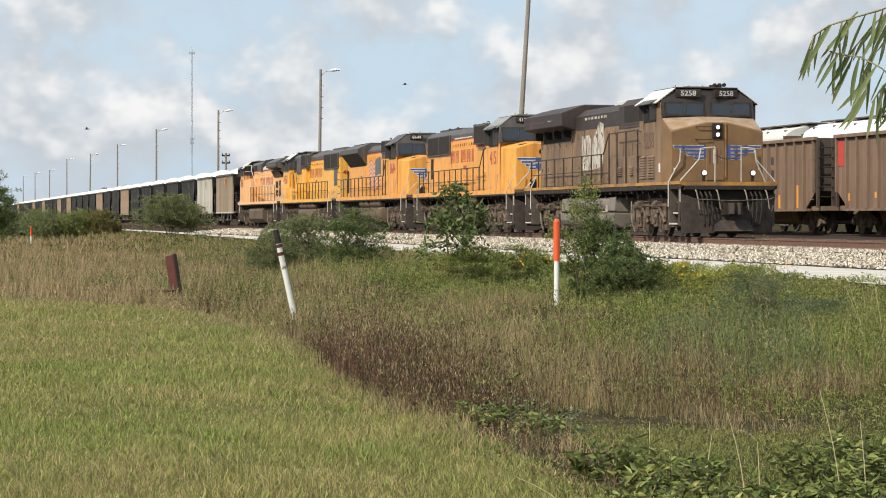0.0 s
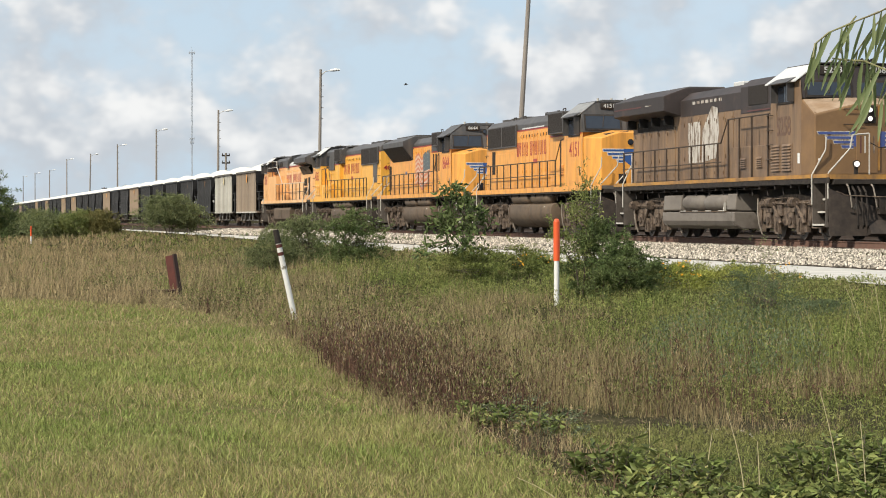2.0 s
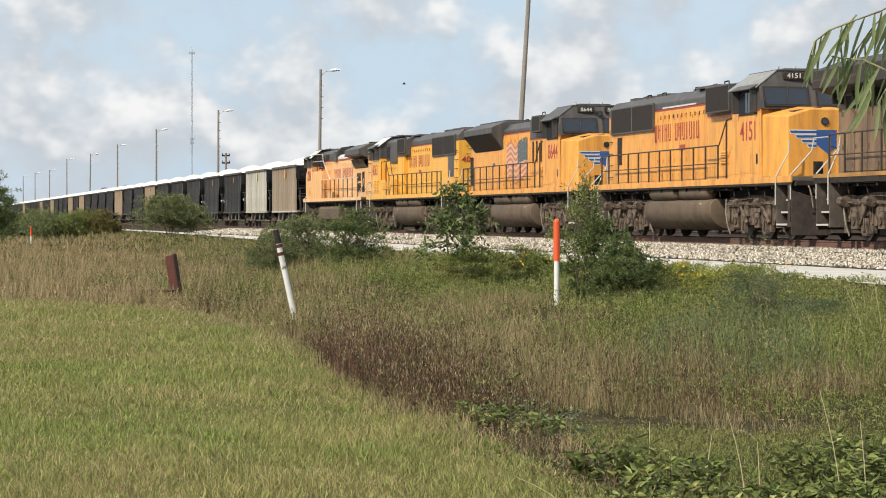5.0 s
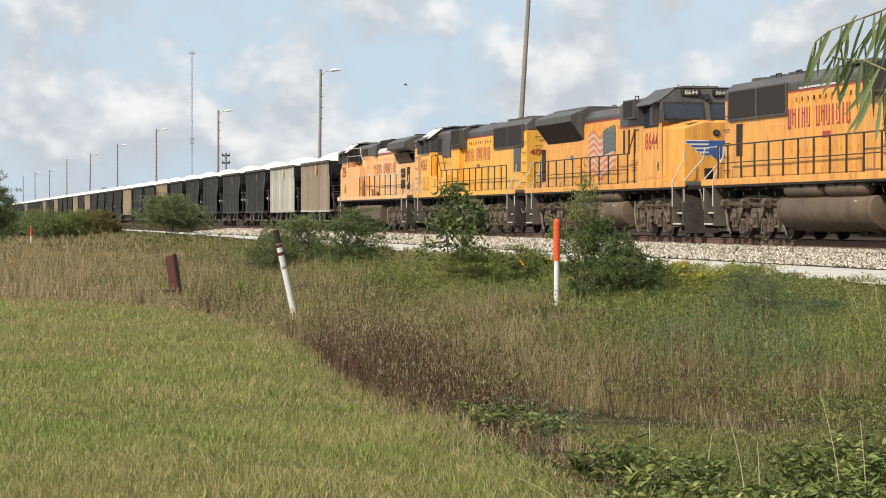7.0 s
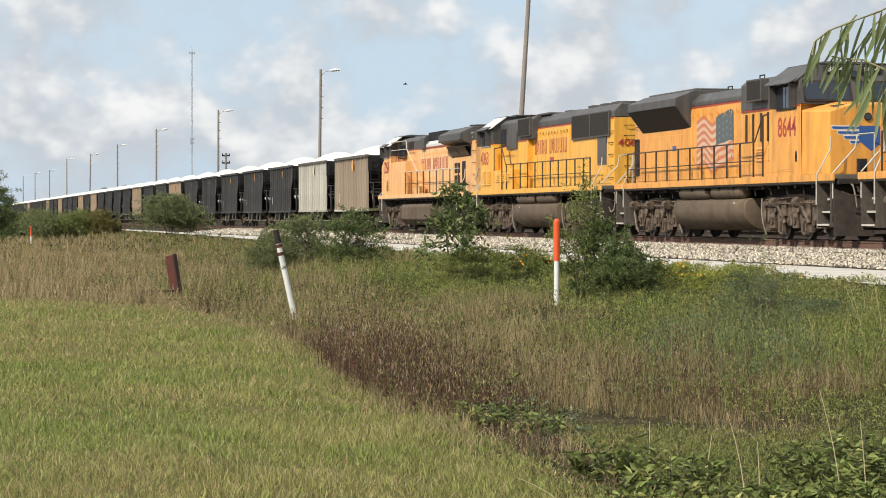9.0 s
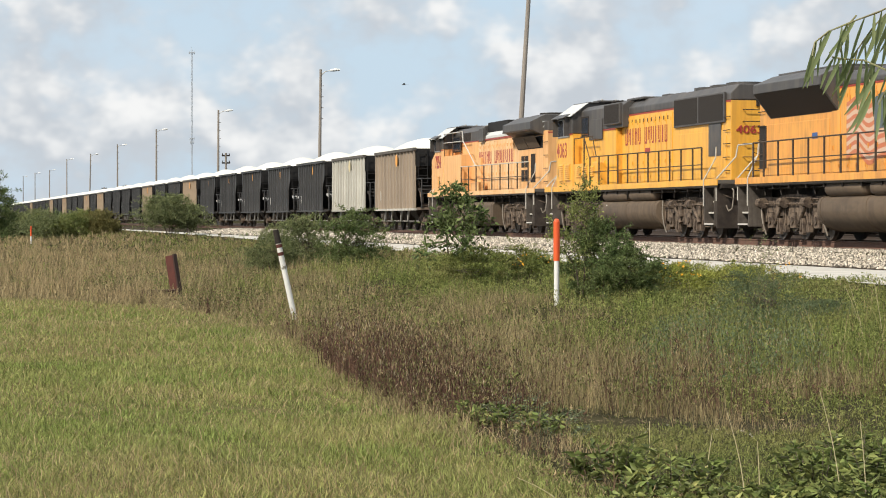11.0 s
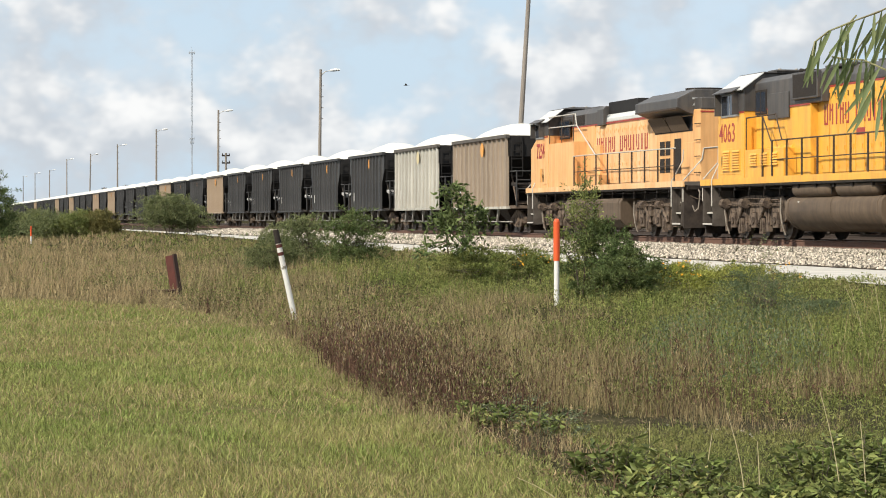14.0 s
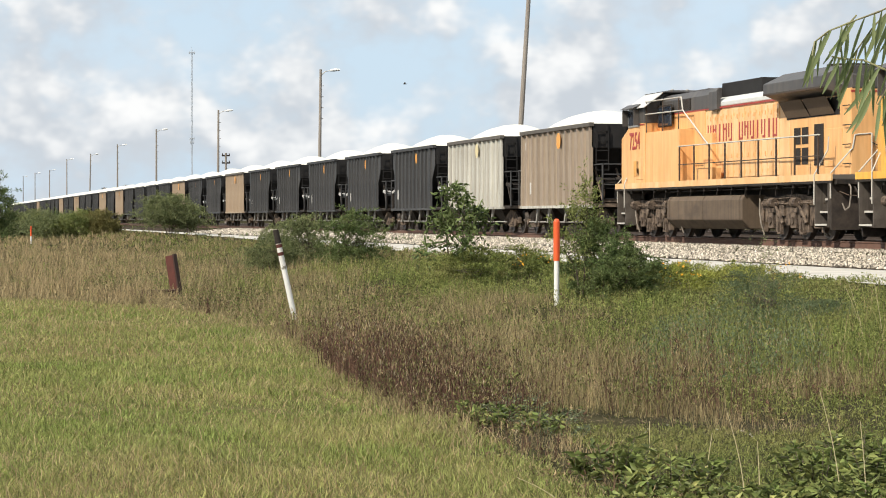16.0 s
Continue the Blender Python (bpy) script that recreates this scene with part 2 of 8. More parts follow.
M_TANK = material("dusty_fuel_tank", (0.155, 0.112, 0.076), 0.7, spec=0.25, color2=(0.105, 0.075, 0.052), scale=1.5, amount=0.8, dirt=(0.065, 0.049, 0.037), dirt_lo=0.55, dirt_hi=0.75, stretch=(0.4, 1, 1), streak=((0.07, 0.052, 0.04), 0.5, 3.0))
M_TANK_GREY = material("grey_dusty_tank", (0.20, 0.175, 0.15), 0.65, spec=0.3, color2=(0.15, 0.128, 0.108), scale=1.5, amount=0.8, dirt=(0.085, 0.068, 0.054), dirt_lo=0.55, dirt_hi=0.75, stretch=(0.4, 1, 1))
# Darker copy of the rail rust: paints shade seen beneath the train.
M_RAIL_SHADED = material("shaded_yard_rail", (0.05, 0.034, 0.027), 0.85, color2=(0.035, 0.025, 0.02), scale=4)
M_WHEEL = material("steel_wheel", (0.13, 0.105, 0.085), 0.6, metal=0.3, color2=(0.05, 0.04, 0.034), scale=6)
M_SILVER = material("pale_handrail_paint", (0.56, 0.53, 0.47), 0.5, color2=(0.42, 0.39, 0.34), scale=6)
M_GLASS = material("dark_cab_glass", (0.016, 0.022, 0.034), 0.06, spec=0.6, color2=(0.028, 0.036, 0.05), scale=3)
M_WHITE = material("white_paint", (0.78, 0.78, 0.76), 0.5, color2=(0.66, 0.65, 0.62), scale=6)
M_POST = material("chipped_white_post_paint", (0.78, 0.77, 0.74), 0.6, color2=(0.62, 0.60, 0.56), scale=8, dirt=(0.22, 0.20, 0.16), dirt_lo=0.57, dirt_hi=0.66, dirt_scale=9.0)
M_BLUE = material("blue_shield_paint", (0.03, 0.09, 0.30), 0.45, color2=(0.04, 0.10, 0.26), scale=5)
M_LAMP = material("lit_headlight", (0.9, 0.88, 0.8), 0.3, glow=(1.0, 0.92, 0.84, 1.1))
M_HOP_BLACK = material("black_hopper_steel", (0.020, 0.020, 0.021), 0.6, color2=(0.032, 0.031, 0.031), scale=4.0, amount=0.9, dirt=(0.06, 0.057, 0.054), dirt_lo=0.58, dirt_hi=0.8, dirt_scale=3.5, stretch=(1, 1, 0.16), streak=((0.10, 0.095, 0.09), 0.35, 6.0), obj_random=0.3)
M_HOP_BROWN = material("brown_hopper_steel", (0.31, 0.245, 0.185), 0.75, color2=(0.22, 0.17, 0.13), scale=4.0, amount=0.9, dirt=(0.27, 0.22, 0.17), dirt_lo=0.55, dirt_hi=0.75, dirt_scale=3.5, stretch=(1, 1, 0.16), streak=((0.36, 0.29, 0.20), 0.6, 5.0), obj_random=0.14)
M_HOP_WHITE = material("dusty_white_hopper_steel", (0.52, 0.505, 0.45), 0.75, color2=(0.40, 0.38, 0.33), scale=4.0, amount=0.9, dirt=(0.28, 0.25, 0.2), dirt_lo=0.56, dirt_hi=0.78, dirt_scale=3.5, stretch=(1, 1, 0.14), streak=((0.22, 0.19, 0.15), 0.65, 5.0), obj_random=0.14)
M_HOP_TAN = material("tan_hopper_steel", (0.34, 0.26, 0.18), 0.75, color2=(0.27, 0.20, 0.14), scale=4.0, amount=0.9, dirt_scale=3.5, stretch=(1, 1, 0.16))
M_COAL_BROWN = material("rust_brown_coal_hopper_steel", (0.235, 0.155, 0.105), 0.75, color2=(0.175, 0.115, 0.08), scale=2.0, amount=0.9, stretch=(1, 1, 0.3), streak=((0.11, 0.075, 0.055), 0.5, 4.0))
M_GYPSUM = material("white_crushed_stone_load", (0.72, 0.695, 0.62), 0.95, color2=(0.62, 0.595, 0.52), scale=3, bump=0.6, bump_scale=12)
M_WOOD = material("weathered_pole_wood", (0.29, 0.255, 0.22), 0.9, color2=(0.20, 0.17, 0.145), scale=8, stretch=(1, 1, 0.06), bump=0.4)
M_ORANGE = material("orange_marker_plastic", (0.80, 0.11, 0.02), 0.5, color2=(0.72, 0.10, 0.03), scale=8)
M_RUSTPOST = material("rust_red_steel", (0.115, 0.028, 0.018), 0.8, color2=(0.075, 0.022, 0.015), scale=9, bump=0.2)
M_ROOF_CAR = material("pale_covered_hopper_paint", (0.58, 0.58, 0.54), 0.6, color2=(0.5, 0.5, 0.46), scale=2)
M_ROOF_CAR2 = material("white_covered_hopper_paint", (0.78, 0.79, 0.80), 0.5, color2=(0.7, 0.71, 0.72), scale=2)


# ---- ground ----
GROUND = ((-400, -1.0), (4.5, -1.0), (6.5, -1.12), (9.5, -1.08), (14.5, -0.72), (17.0, -0.56), (20.2, -0.50), (21.3, -0.42), (22.2, -0.22), (26.6, -0.22), (27.5, -0.45), (31.5, -0.5), (32.6, -0.25), (42, -0.25), (44, -0.6), (900, -0.6))


def ground_z(y):
    return float(np.interp(y, [p[0] for p in GROUND], [p[1] for p in GROUND]))


def make_ground():
    ys = np.concatenate([[-2500, -300, -40, -10], np.arange(-4, 46, 0.5), [60, 120, 400, 1500, 3000]])
    xs = np.concatenate([[-4000, -2500, -1500, -900], np.arange(-700, -100, 12), np.arange(-100, 6, 1.0), [20, 60, 200, 800]])
    verts = []
    for y in ys:
        for x in xs:
            verts.append((x, y, ground_z(y)))
    n = len(xs)
    faces = [(j * n + i, j * n + i + 1, (j + 1) * n + i + 1, (j + 1) * n + i) for j in range(len(ys) - 1) for i in range(n - 1)]
    tagged(sheet("ground", verts, faces, M_SOIL), "flat soil and thatch under grass and weeds beside the railway", "ground", kind="structure")


make_ground()


def make_road():
    s = Shape()
    xs = np.arange(-720, 40, 4.0)
    v, f = [], []
    for x in xs:
        j = 0.35 * noise.noise((x * 0.11, 3.0, 0.0))
        k = 0.12 * noise.noise((x * 0.2, 7.0, 0.0))
        j += float(np.interp(x, [-190, -85], [2.1, 0.0]))
        for y, z in ((16.6 + j, -0.575), (17.1 + j * 0.6, -0.535), (18.4, -0.50), (19.8 + k, -0.49), (20.7 + k, -0.45)):
            v.append((x, y, z + 0.012))
    for i in range(len(xs) - 1):
        f += [(i * 5 + q, i * 5 + q + 1, i * 5 + q + 6, i * 5 + q + 5) for q in range(4)]
    s.add(v, f)
    tagged(part("service_road", s, M_CALICHE), "pale crushed limestone service road along the ballast", "road", kind="structure")


make_road()

RAIL_PROFILE = [(-0.076, -0.21), (0.076, -0.21), (0.076, -0.185), (0.028, -0.160), (0.022, -0.05), (0.036, -0.035), (0.036, -0.006), (0.028, 0.0), (-0.028, 0.0), (-0.036, -0.006), (-0.036, -0.035), (-0.022, -0.05), (-0.028, -0.160), (-0.076, -0.185)]


def make_track(y, x0, x1, label, steel=M_RAIL):
    t = thing("railway_track", label, "railway track", m=pose(0, y, 0))
    t["kind"] = "structure"
    for side in (-1, 1):
        s = Shape().prism_x([(py + side * GAUGE, pz - 0.004) for py, pz in RAIL_PROFILE], x0, x1)
        r = part("rail", s, steel, t)
        part("rail_head", Shape().box(x0, x1, side * GAUGE - 0.026, side * GAUGE + 0.026, -0.003, 0.0), M_RAILHEAD, r, "worn bright running surface")
    s = Shape()
    x = x0
    while x < x1:
        s.box(x, x + 0.23, -1.3, 1.3, -0.36, -0.219)
        x += 0.55
    part("tie_row", s, M_TIE, t)["kind"] = "stuff"
    return t


make_track(TRACK, -720, 40, "rusty steel rails on creosoted ties in pale ballast")


# ---- rolling stock: shared running gear ----
CACHE = {}
BOX8 = [(0, 1, 2, 3), (7, 6, 5, 4), (0, 4, 5, 1), (1, 5, 6, 2), (2, 6, 7, 3), (3, 7, 4, 0)]


def cached(key, make):
    if key not in CACHE:
        CACHE[key] = make().mesh(key)
    return CACHE[key]


def wheelset_shape(r):
    s = Shape()
    n = 18 if r > 0.5 else 14
    for side in (-1, 1):
        rings = []
        for yo, rr in ((0.70, r + 0.028), (0.725, r + 0.028), (0.735, r), (0.83, r - 0.006), (0.83, r * 0.82), (0.80, r * 0.78), (0.80, r * 0.38), (0.85, r * 0.34), (0.87, r * 0.2)):
            rings.append([(rr * math.cos(2 * math.pi * i / n), side * yo, rr * math.sin(2 * math.pi * i / n)) for i in range(n)])
        s.loft(rings)
    s.rod((0, -1.05, 0), (0, 1.05, 0), 0.085, 10)
    for k in range(6 if r > 0.5 else 0):     # bolt heads on the axle end caps
        a = k * math.pi / 3
        for side in (-1, 1):
            s.box(0.05 * math.cos(a) - 0.015, 0.05 * math.cos(a) + 0.015, side * 1.05 - 0.012, side * 1.05 + 0.012, 0.05 * math.sin(a) - 0.015, 0.05 * math.sin(a) + 0.015)
    return s


WHEELS = []            # (wheelset, x, z, radius, facing)


def ladder_shape(rungs, z0, step, half, bar=0.032, thick=0.03):
    """Two stiles and their rungs as one joined plate in the y-z plane."""
    ys = [-half, -half + bar, half - bar, half]
    zs = []
    for k in range(rungs):
        zs += [z0 + k * step, z0 + k * step + bar]
    s = Shape()
    n = len(zs)
    v = [(x, y, z) for x in (-thick / 2, thick / 2) for z in zs for y in ys]
    kept = {(i, j) for i in range(n - 1) for j in range(3) if j != 1 or i % 2 == 0}
    f = []
    for i, j in kept:
        a = [i * 4 + j, i * 4 + j + 1, (i + 1) * 4 + j + 1, (i + 1) * 4 + j]
        b = [q + 4 * n for q in a]
        f += [tuple(a[::-1]), tuple(b)]
        for (di, dj), e in (((-1, 0), 0), ((0, 1), 1), ((1, 0), 2), ((0, -1), 3)):
            if (i + di, j + dj) not in kept:
                f.append((a[e], a[(e + 1) % 4], b[(e + 1) % 4], b[e]))
    return s.add(v, f)


def loco_truck(t, x, flip, kind):
    """Three-axle truck under a locomotive, with its centre at x."""
    ax = (-1.85, 0.0, 1.85)
    r = 0.53

    def frame_shape():
        s = Shape()
        for sy in (-1, 1):
            y0, y1 = sorted((sy * 1.03, sy * 1.17))
            prof = [(-2.85, 0.66), (-2.62, 0.50), (-2.22, 0.50), (-2.12, 0.76), (-1.58, 0.76), (-1.46, 0.40), (-0.36, 0.40), (-0.26, 0.76), (0.26, 0.76), (0.36, 0.40), (1.46, 0.40), (1.58, 0.76), (2.12, 0.76), (2.22, 0.50), (2.62, 0.50), (2.85, 0.66), (2.85, 0.98), (2.45, 1.20), (1.5, 1.16), (0.6, 1.24), (-0.6, 1.24), (-1.5, 1.16), (-2.45, 1.20), (-2.85, 0.98)]
            s.prism_y(prof, y0, y1)
            for xx in (-2.75, 2.72):
                s.box(xx, xx + 0.12, *sorted((sy * 0.6, sy * 1.15)), 0.55, 0.98)
            for xx in (-0.95, 0.95):
                s.box(xx - 0.30, xx + 0.30, *sorted((sy * 1.15, sy * 1.24)), 0.66, 1.06)
                s.box(xx - 0.42, xx - 0.34, *sorted((sy * 1.15, sy * 1.21)), 0.45, 1.10)
                s.rod((xx - 0.35, sy * 1.26, 1.0), (xx + 0.30, sy * 1.26, 0.45), 0.05, 8)
            s.rod((-2.6, sy * 1.24, 0.98), (2.6, sy * 1.24, 1.0), 0.022, 5)
            s.rod((-2.3, sy * 1.25, 1.10), (0.4, sy * 1.25, 1.16), 0.018, 5)
            for xx in (-2.45, -1.25, 0.62, 1.2, 2.4):
                s.rod((xx, sy * 1.2, 0.35), (xx + 0.06, sy * 1.22, 0.85), 0.035, 6)
                s.box(xx - 0.11, xx + 0.11, *sorted((sy * 1.1, sy * 1.22)), 0.22, 0.42)
        s.box(-0.4, 0.4, -1.05, 1.05, 0.55, 1.2)
        s.box(-2.7, 2.7, -0.35, 0.35, 0.35, 0.75)
        s.box(-2.1, -1.0, -0.6, 0.6, 0.4, 0.95)
        s.box(1.0, 2.1, -0.6, 0.6, 0.4, 0.95)
        return s

    tr = part("truck", cached("truck_frame", frame_shape), M_TRUCK, t, "dust-brown cast steel truck frame", at=pose(x, 0, 0, 0, 0, 180 if flip else 0))

    def box_shape():
        s = Shape().box(-0.20, 0.20, -0.08, 0.12, -0.2, 0.22).box(-0.25, 0.25, -0.06, 0.09, -0.1, 0.05)
        s.rod((0, -0.12, 0), (0, 0.12, 0), 0.105, 12)
        return s

    def spring_shape():
        s = Shape()
        for k in range(5):
            s.rod((0, 0, k * 0.075), (0, 0, k * 0.075 + 0.045), 0.115, 10)
        s.rod((0, 0, 0), (0, 0, 0.37), 0.085, 8)
        return s

    for a in ax:
        for sy in (-1, 1):
            part("journal_box", cached("journal_box", box_shape), M_TRUCK, tr, at=pose(a, sy * 1.12, r, 0, 0, 0 if sy < 0 else 180))
            for k in (-0.33, 0.33):
                part("coil_spring", cached("coil_spring", spring_shape), M_WHEEL, tr, at=pose(a + k, sy * 1.03, 0.42))
        w = part("wheelset", cached("wheelset_loco", lambda: wheelset_shape(r)), M_WHEEL, tr, at=pose(a, 0, r))
        WHEELS.append((w, a, r, t, flip))

    def pipe_shape():
        return Shape().tube([(0, 0, 1.15), (0.05, -0.03, 0.75), (0.16, -0.02, 0.42), (0.20, 0.06, 0.14)], 0.024, 6)

    def hanger_shape():
        return Shape().prism_y([(-0.09, 0.60), (-0.16, 0.20), (-0.10, 0.18), (-0.02, 0.56), (0.02, 0.56), (0.10, 0.18), (0.16, 0.20), (0.09, 0.60)], -0.04, 0.04).box(-0.15, 0.15, -0.05, 0.05, 0.16, 0.22)

    for sy in (-1, 1):
        for a in (-2.55, 2.35):
            part("sand_pipe", cached("sand_pipe", pipe_shape), M_PIPE, tr, "pale sanding pipe", at=pose(a, sy * 1.27, 0, 0, 0, 0 if sy < 0 else 180))
        for a in (-0.92, 0.92):
            part("brake_hanger", cached("brake_hanger", hanger_shape), M_PIPE if a > 0 else M_TRUCK, tr, at=pose(a, sy * 1.24, 0))

    def cyl_shape():
        return Shape().rod((-0.17, 0, 0), (0.17, 0, 0), 0.13, 12).rod((0.17, 0, 0), (0.36, 0, -0.05), 0.035, 6).rod((-0.2, 0, 0), (-0.17, 0, 0), 0.15, 12)

    for a in (-1.35, 0.55, 2.35):
        for sy in (-1, 1):
            part("brake_cylinder", cached("brake_cylinder", cyl_shape), M_TRUCK, tr, at=pose(a, sy * 1.3, 1.02))


def rails_on(t, sy, top, posts, y=1.53, base=1.72, mat=None, mid=True, end_mat=None):
    """Side handrail: a top rail through (d, z) points, a middle rail, and a stanchion at each d of posts."""
    pts = [(-d, sy * y, z) for d, z in top]
    rail = part("handrail", Shape().tube(pts, 0.021, 6), end_mat or mat, t)
    if mid:
        part("middle_rail", Shape().tube([(p[0], p[1], base + (p[2] - base) * 0.48) for p in pts[:]], 0.016, 5), mat, rail)
    ds, zs = [p[0] for p in top], [p[1] for p in top]
    order = np.argsort(ds)
    for d in posts:
        z = float(np.interp(d, np.array(ds)[order], np.array(zs)[order]))
        part("stanchion", Shape().box(-d - 0.028, -d + 0.028, sy * y - 0.02, sy * y + 0.02, base - 0.12, z), mat, rail)


def stair_rails(t, end, L, mat):
    """The bent grab rails beside the four corner stairs; end 1 is the front, -1 the rear."""
    def X(d):
        return -d if end > 0 else -(L - d)
    for sy in (-1, 1):
        part("stair_rail", Shape().tube([(X(2.05), sy * 1.58, 0.95), (X(2.05), sy * 1.58, 1.72), (X(1.95), sy * 1.24, 2.38), (X(1.95), sy * 1.22, 2.72)], 0.021, 8), mat, t, "pale painted grab rail")
        part("stair_rail", Shape().tube([(X(1.0), sy * 1.52, 1.1), (X(1.0), sy * 1.52, 1.75), (X(1.0), sy * 0.92, 2.40), (X(1.0), sy * 0.86, 2.74), (X(1.0), sy * 0.42, 2.78)], 0.021, 8), mat, t, "pale painted grab rail")
        part("end_rail", Shape().tube([(X(0.95), sy * 0.42, 1.72), (X(0.95), sy * 0.42, 2.78)], 0.019, 6), mat, t)
    part("end_chain", Shape().tube([(X(0.95), -0.42, 2.55), (X(0.95), -0.15, 2.42), (X(0.95), 0.15, 2.42), (X(0.95), 0.42, 2.55)], 0.012, 5), M_BLACK, t)


def end_gear(t, end, L, plow):
    """Pilot or plow, coupler, hoses and corner steps at one end."""
    def X(d):
        return -d if end > 0 else -(L - d)
    s = Shape()
    if plow:
        for sy in (-1, 1):
            v = [(X(0.95), sy * 1.52, 1.36), (X(0.62), 0, 0.74), (X(0.62), 0, 0.14), (X(1.05), sy * 1.45, 0.14), (X(1.02), sy * 1.52, 1.36), (X(0.69), 0, 0.74), (X(0.69), 0, 0.14), (X(1.12), sy * 1.45, 0.14)]
            s.add([p for p in v], [(0, 1, 2, 3), (4, 7, 6, 5), (0, 4, 5, 1), (3, 2, 6, 7), (0, 3, 7, 4), (1, 5, 6, 2)])
        s.prism_y([(X(0.66), 0.14), (X(0.30), 0.2), (X(0.62), 0.55)], -0.6, 0.6)
    else:
        s.box(*sorted((X(0.98), X(1.06))), -1.5, 1.5, 0.3, 1.5)
    if plow:
        part("pilot_plate", Shape().box(*sorted((X(1.07), X(1.09))), -1.5, 1.5, 0.5, 1.46), M_BLACK, t)
    part("snow_plow" if plow else "pilot_plate", s, M_PLOW, t, "dark dusty steel pilot")
    s = Shape().prism_y([(X(1.1), 1.46), (X(0.78), 1.46), (X(0.72), 1.475), (X(0.72), 1.585), (X(0.78), 1.60), (X(1.1), 1.60)], -1.45, 1.45)
    part("anticlimber", s, M_BLACK, t)
    s = Shape().box(*sorted((X(0.35), X(1.6))), -0.16, 0.16, 0.78, 1.02)
    s.prism_z([(X(0.36), -0.2), (X(0.10), -0.24), (X(0.02), -0.1), (X(0.14), 0.0), (X(0.04), 0.1), (X(0.2), 0.22), (X(0.4), 0.18)], 0.72, 1.06)
    s.box(*sorted((X(0.5), X(0.7))), -0.3, 0.3, 0.70, 1.12)
    part("coupler", s, M_PLOW, t, "rusty knuckle coupler")
    for y in (-0.95, -0.8, -0.66, 0.66, 0.8, 0.95):
        part("air_hose", Shape().tube([(X(0.80), y, 1.42), (X(0.55), y, 1.25), (X(0.47), y * 0.97, 0.8), (X(0.50), y * 0.93, 0.42), (X(0.58), y * 0.9, 0.34)], 0.028, 6), M_BLACK, t)
    for y in (-1.12, -0.45, 0.45, 1.12):
        part("hose_loop", Shape().tube([(X(0.72), y, 1.46), (X(0.60), y, 1.40), (X(0.52), y + 0.03, 1.15), (X(0.52), y + 0.07, 0.88), (X(0.58), y + 0.16, 0.80), (X(0.62), y + 0.22, 0.98)], 0.022, 6), M_PIPE, t, "pale dusty hose")
    part("uncoupling_lever", Shape().tube([(X(0.55), -1.45, 1.28), (X(0.52), -1.2, 1.18), (X(0.48), -0.3, 1.14), (X(0.48), 0.3, 1.14), (X(0.52), 1.2, 1.18), (X(0.55), 1.45, 1.28)], 0.016, 5), M_TRUCK, t)
    for sy in (-1, 1):
        s = Shape()
        s.box(*sorted((X(1.10), X(1.13))), *sorted((sy * 0.90, sy * 1.55)), 0.36, 1.55)
        s.box(*sorted((X(2.04), X(2.08))), *sorted((sy * 0.86, sy * 1.55)), 0.36, 1.58)
        s.box(*sorted((X(1.13), X(2.04))), *sorted((sy * 0.86, sy * 0.90)), 0.36, 1.58)
        st = part("step_well", s, M_STEP, t)
        for k in range(4):
            z, y1 = 0.40 + 0.33 * k, 1.56 - 0.14 * k
            tread = part("step_tread", Shape().box(*sorted((X(1.13), X(2.04))), *sorted((sy * (y1 - 0.24), sy * y1)), z, z + 0.035), M_PLOW, st)
            part("tread_edge", Shape().box(*sorted((X(1.15), X(2.02))), *sorted((sy * y1, sy * (y1 + 0.012))), z, z + 0.05), M_SILVER, tread, "pale worn step edge")


def tank_outline():
    """A wide tank with a shoulder, nearly upright sides and a belly drawn in by a long curve."""
    side = [(1.20, 1.17), (1.33, 1.15), (1.42, 1.09), (1.465, 1.0)]
    for k in range(13):
        a = radians(90 * k / 12)
        side.append((0.72 + 0.76 * math.cos(a) ** 0.8, 0.80 - 0.56 * math.sin(a) ** 1.15))
    return [(-y, z) for y, z in side] + [(y, z) for y, z in reversed(side)]


ROUND_TANK = tank_outline()


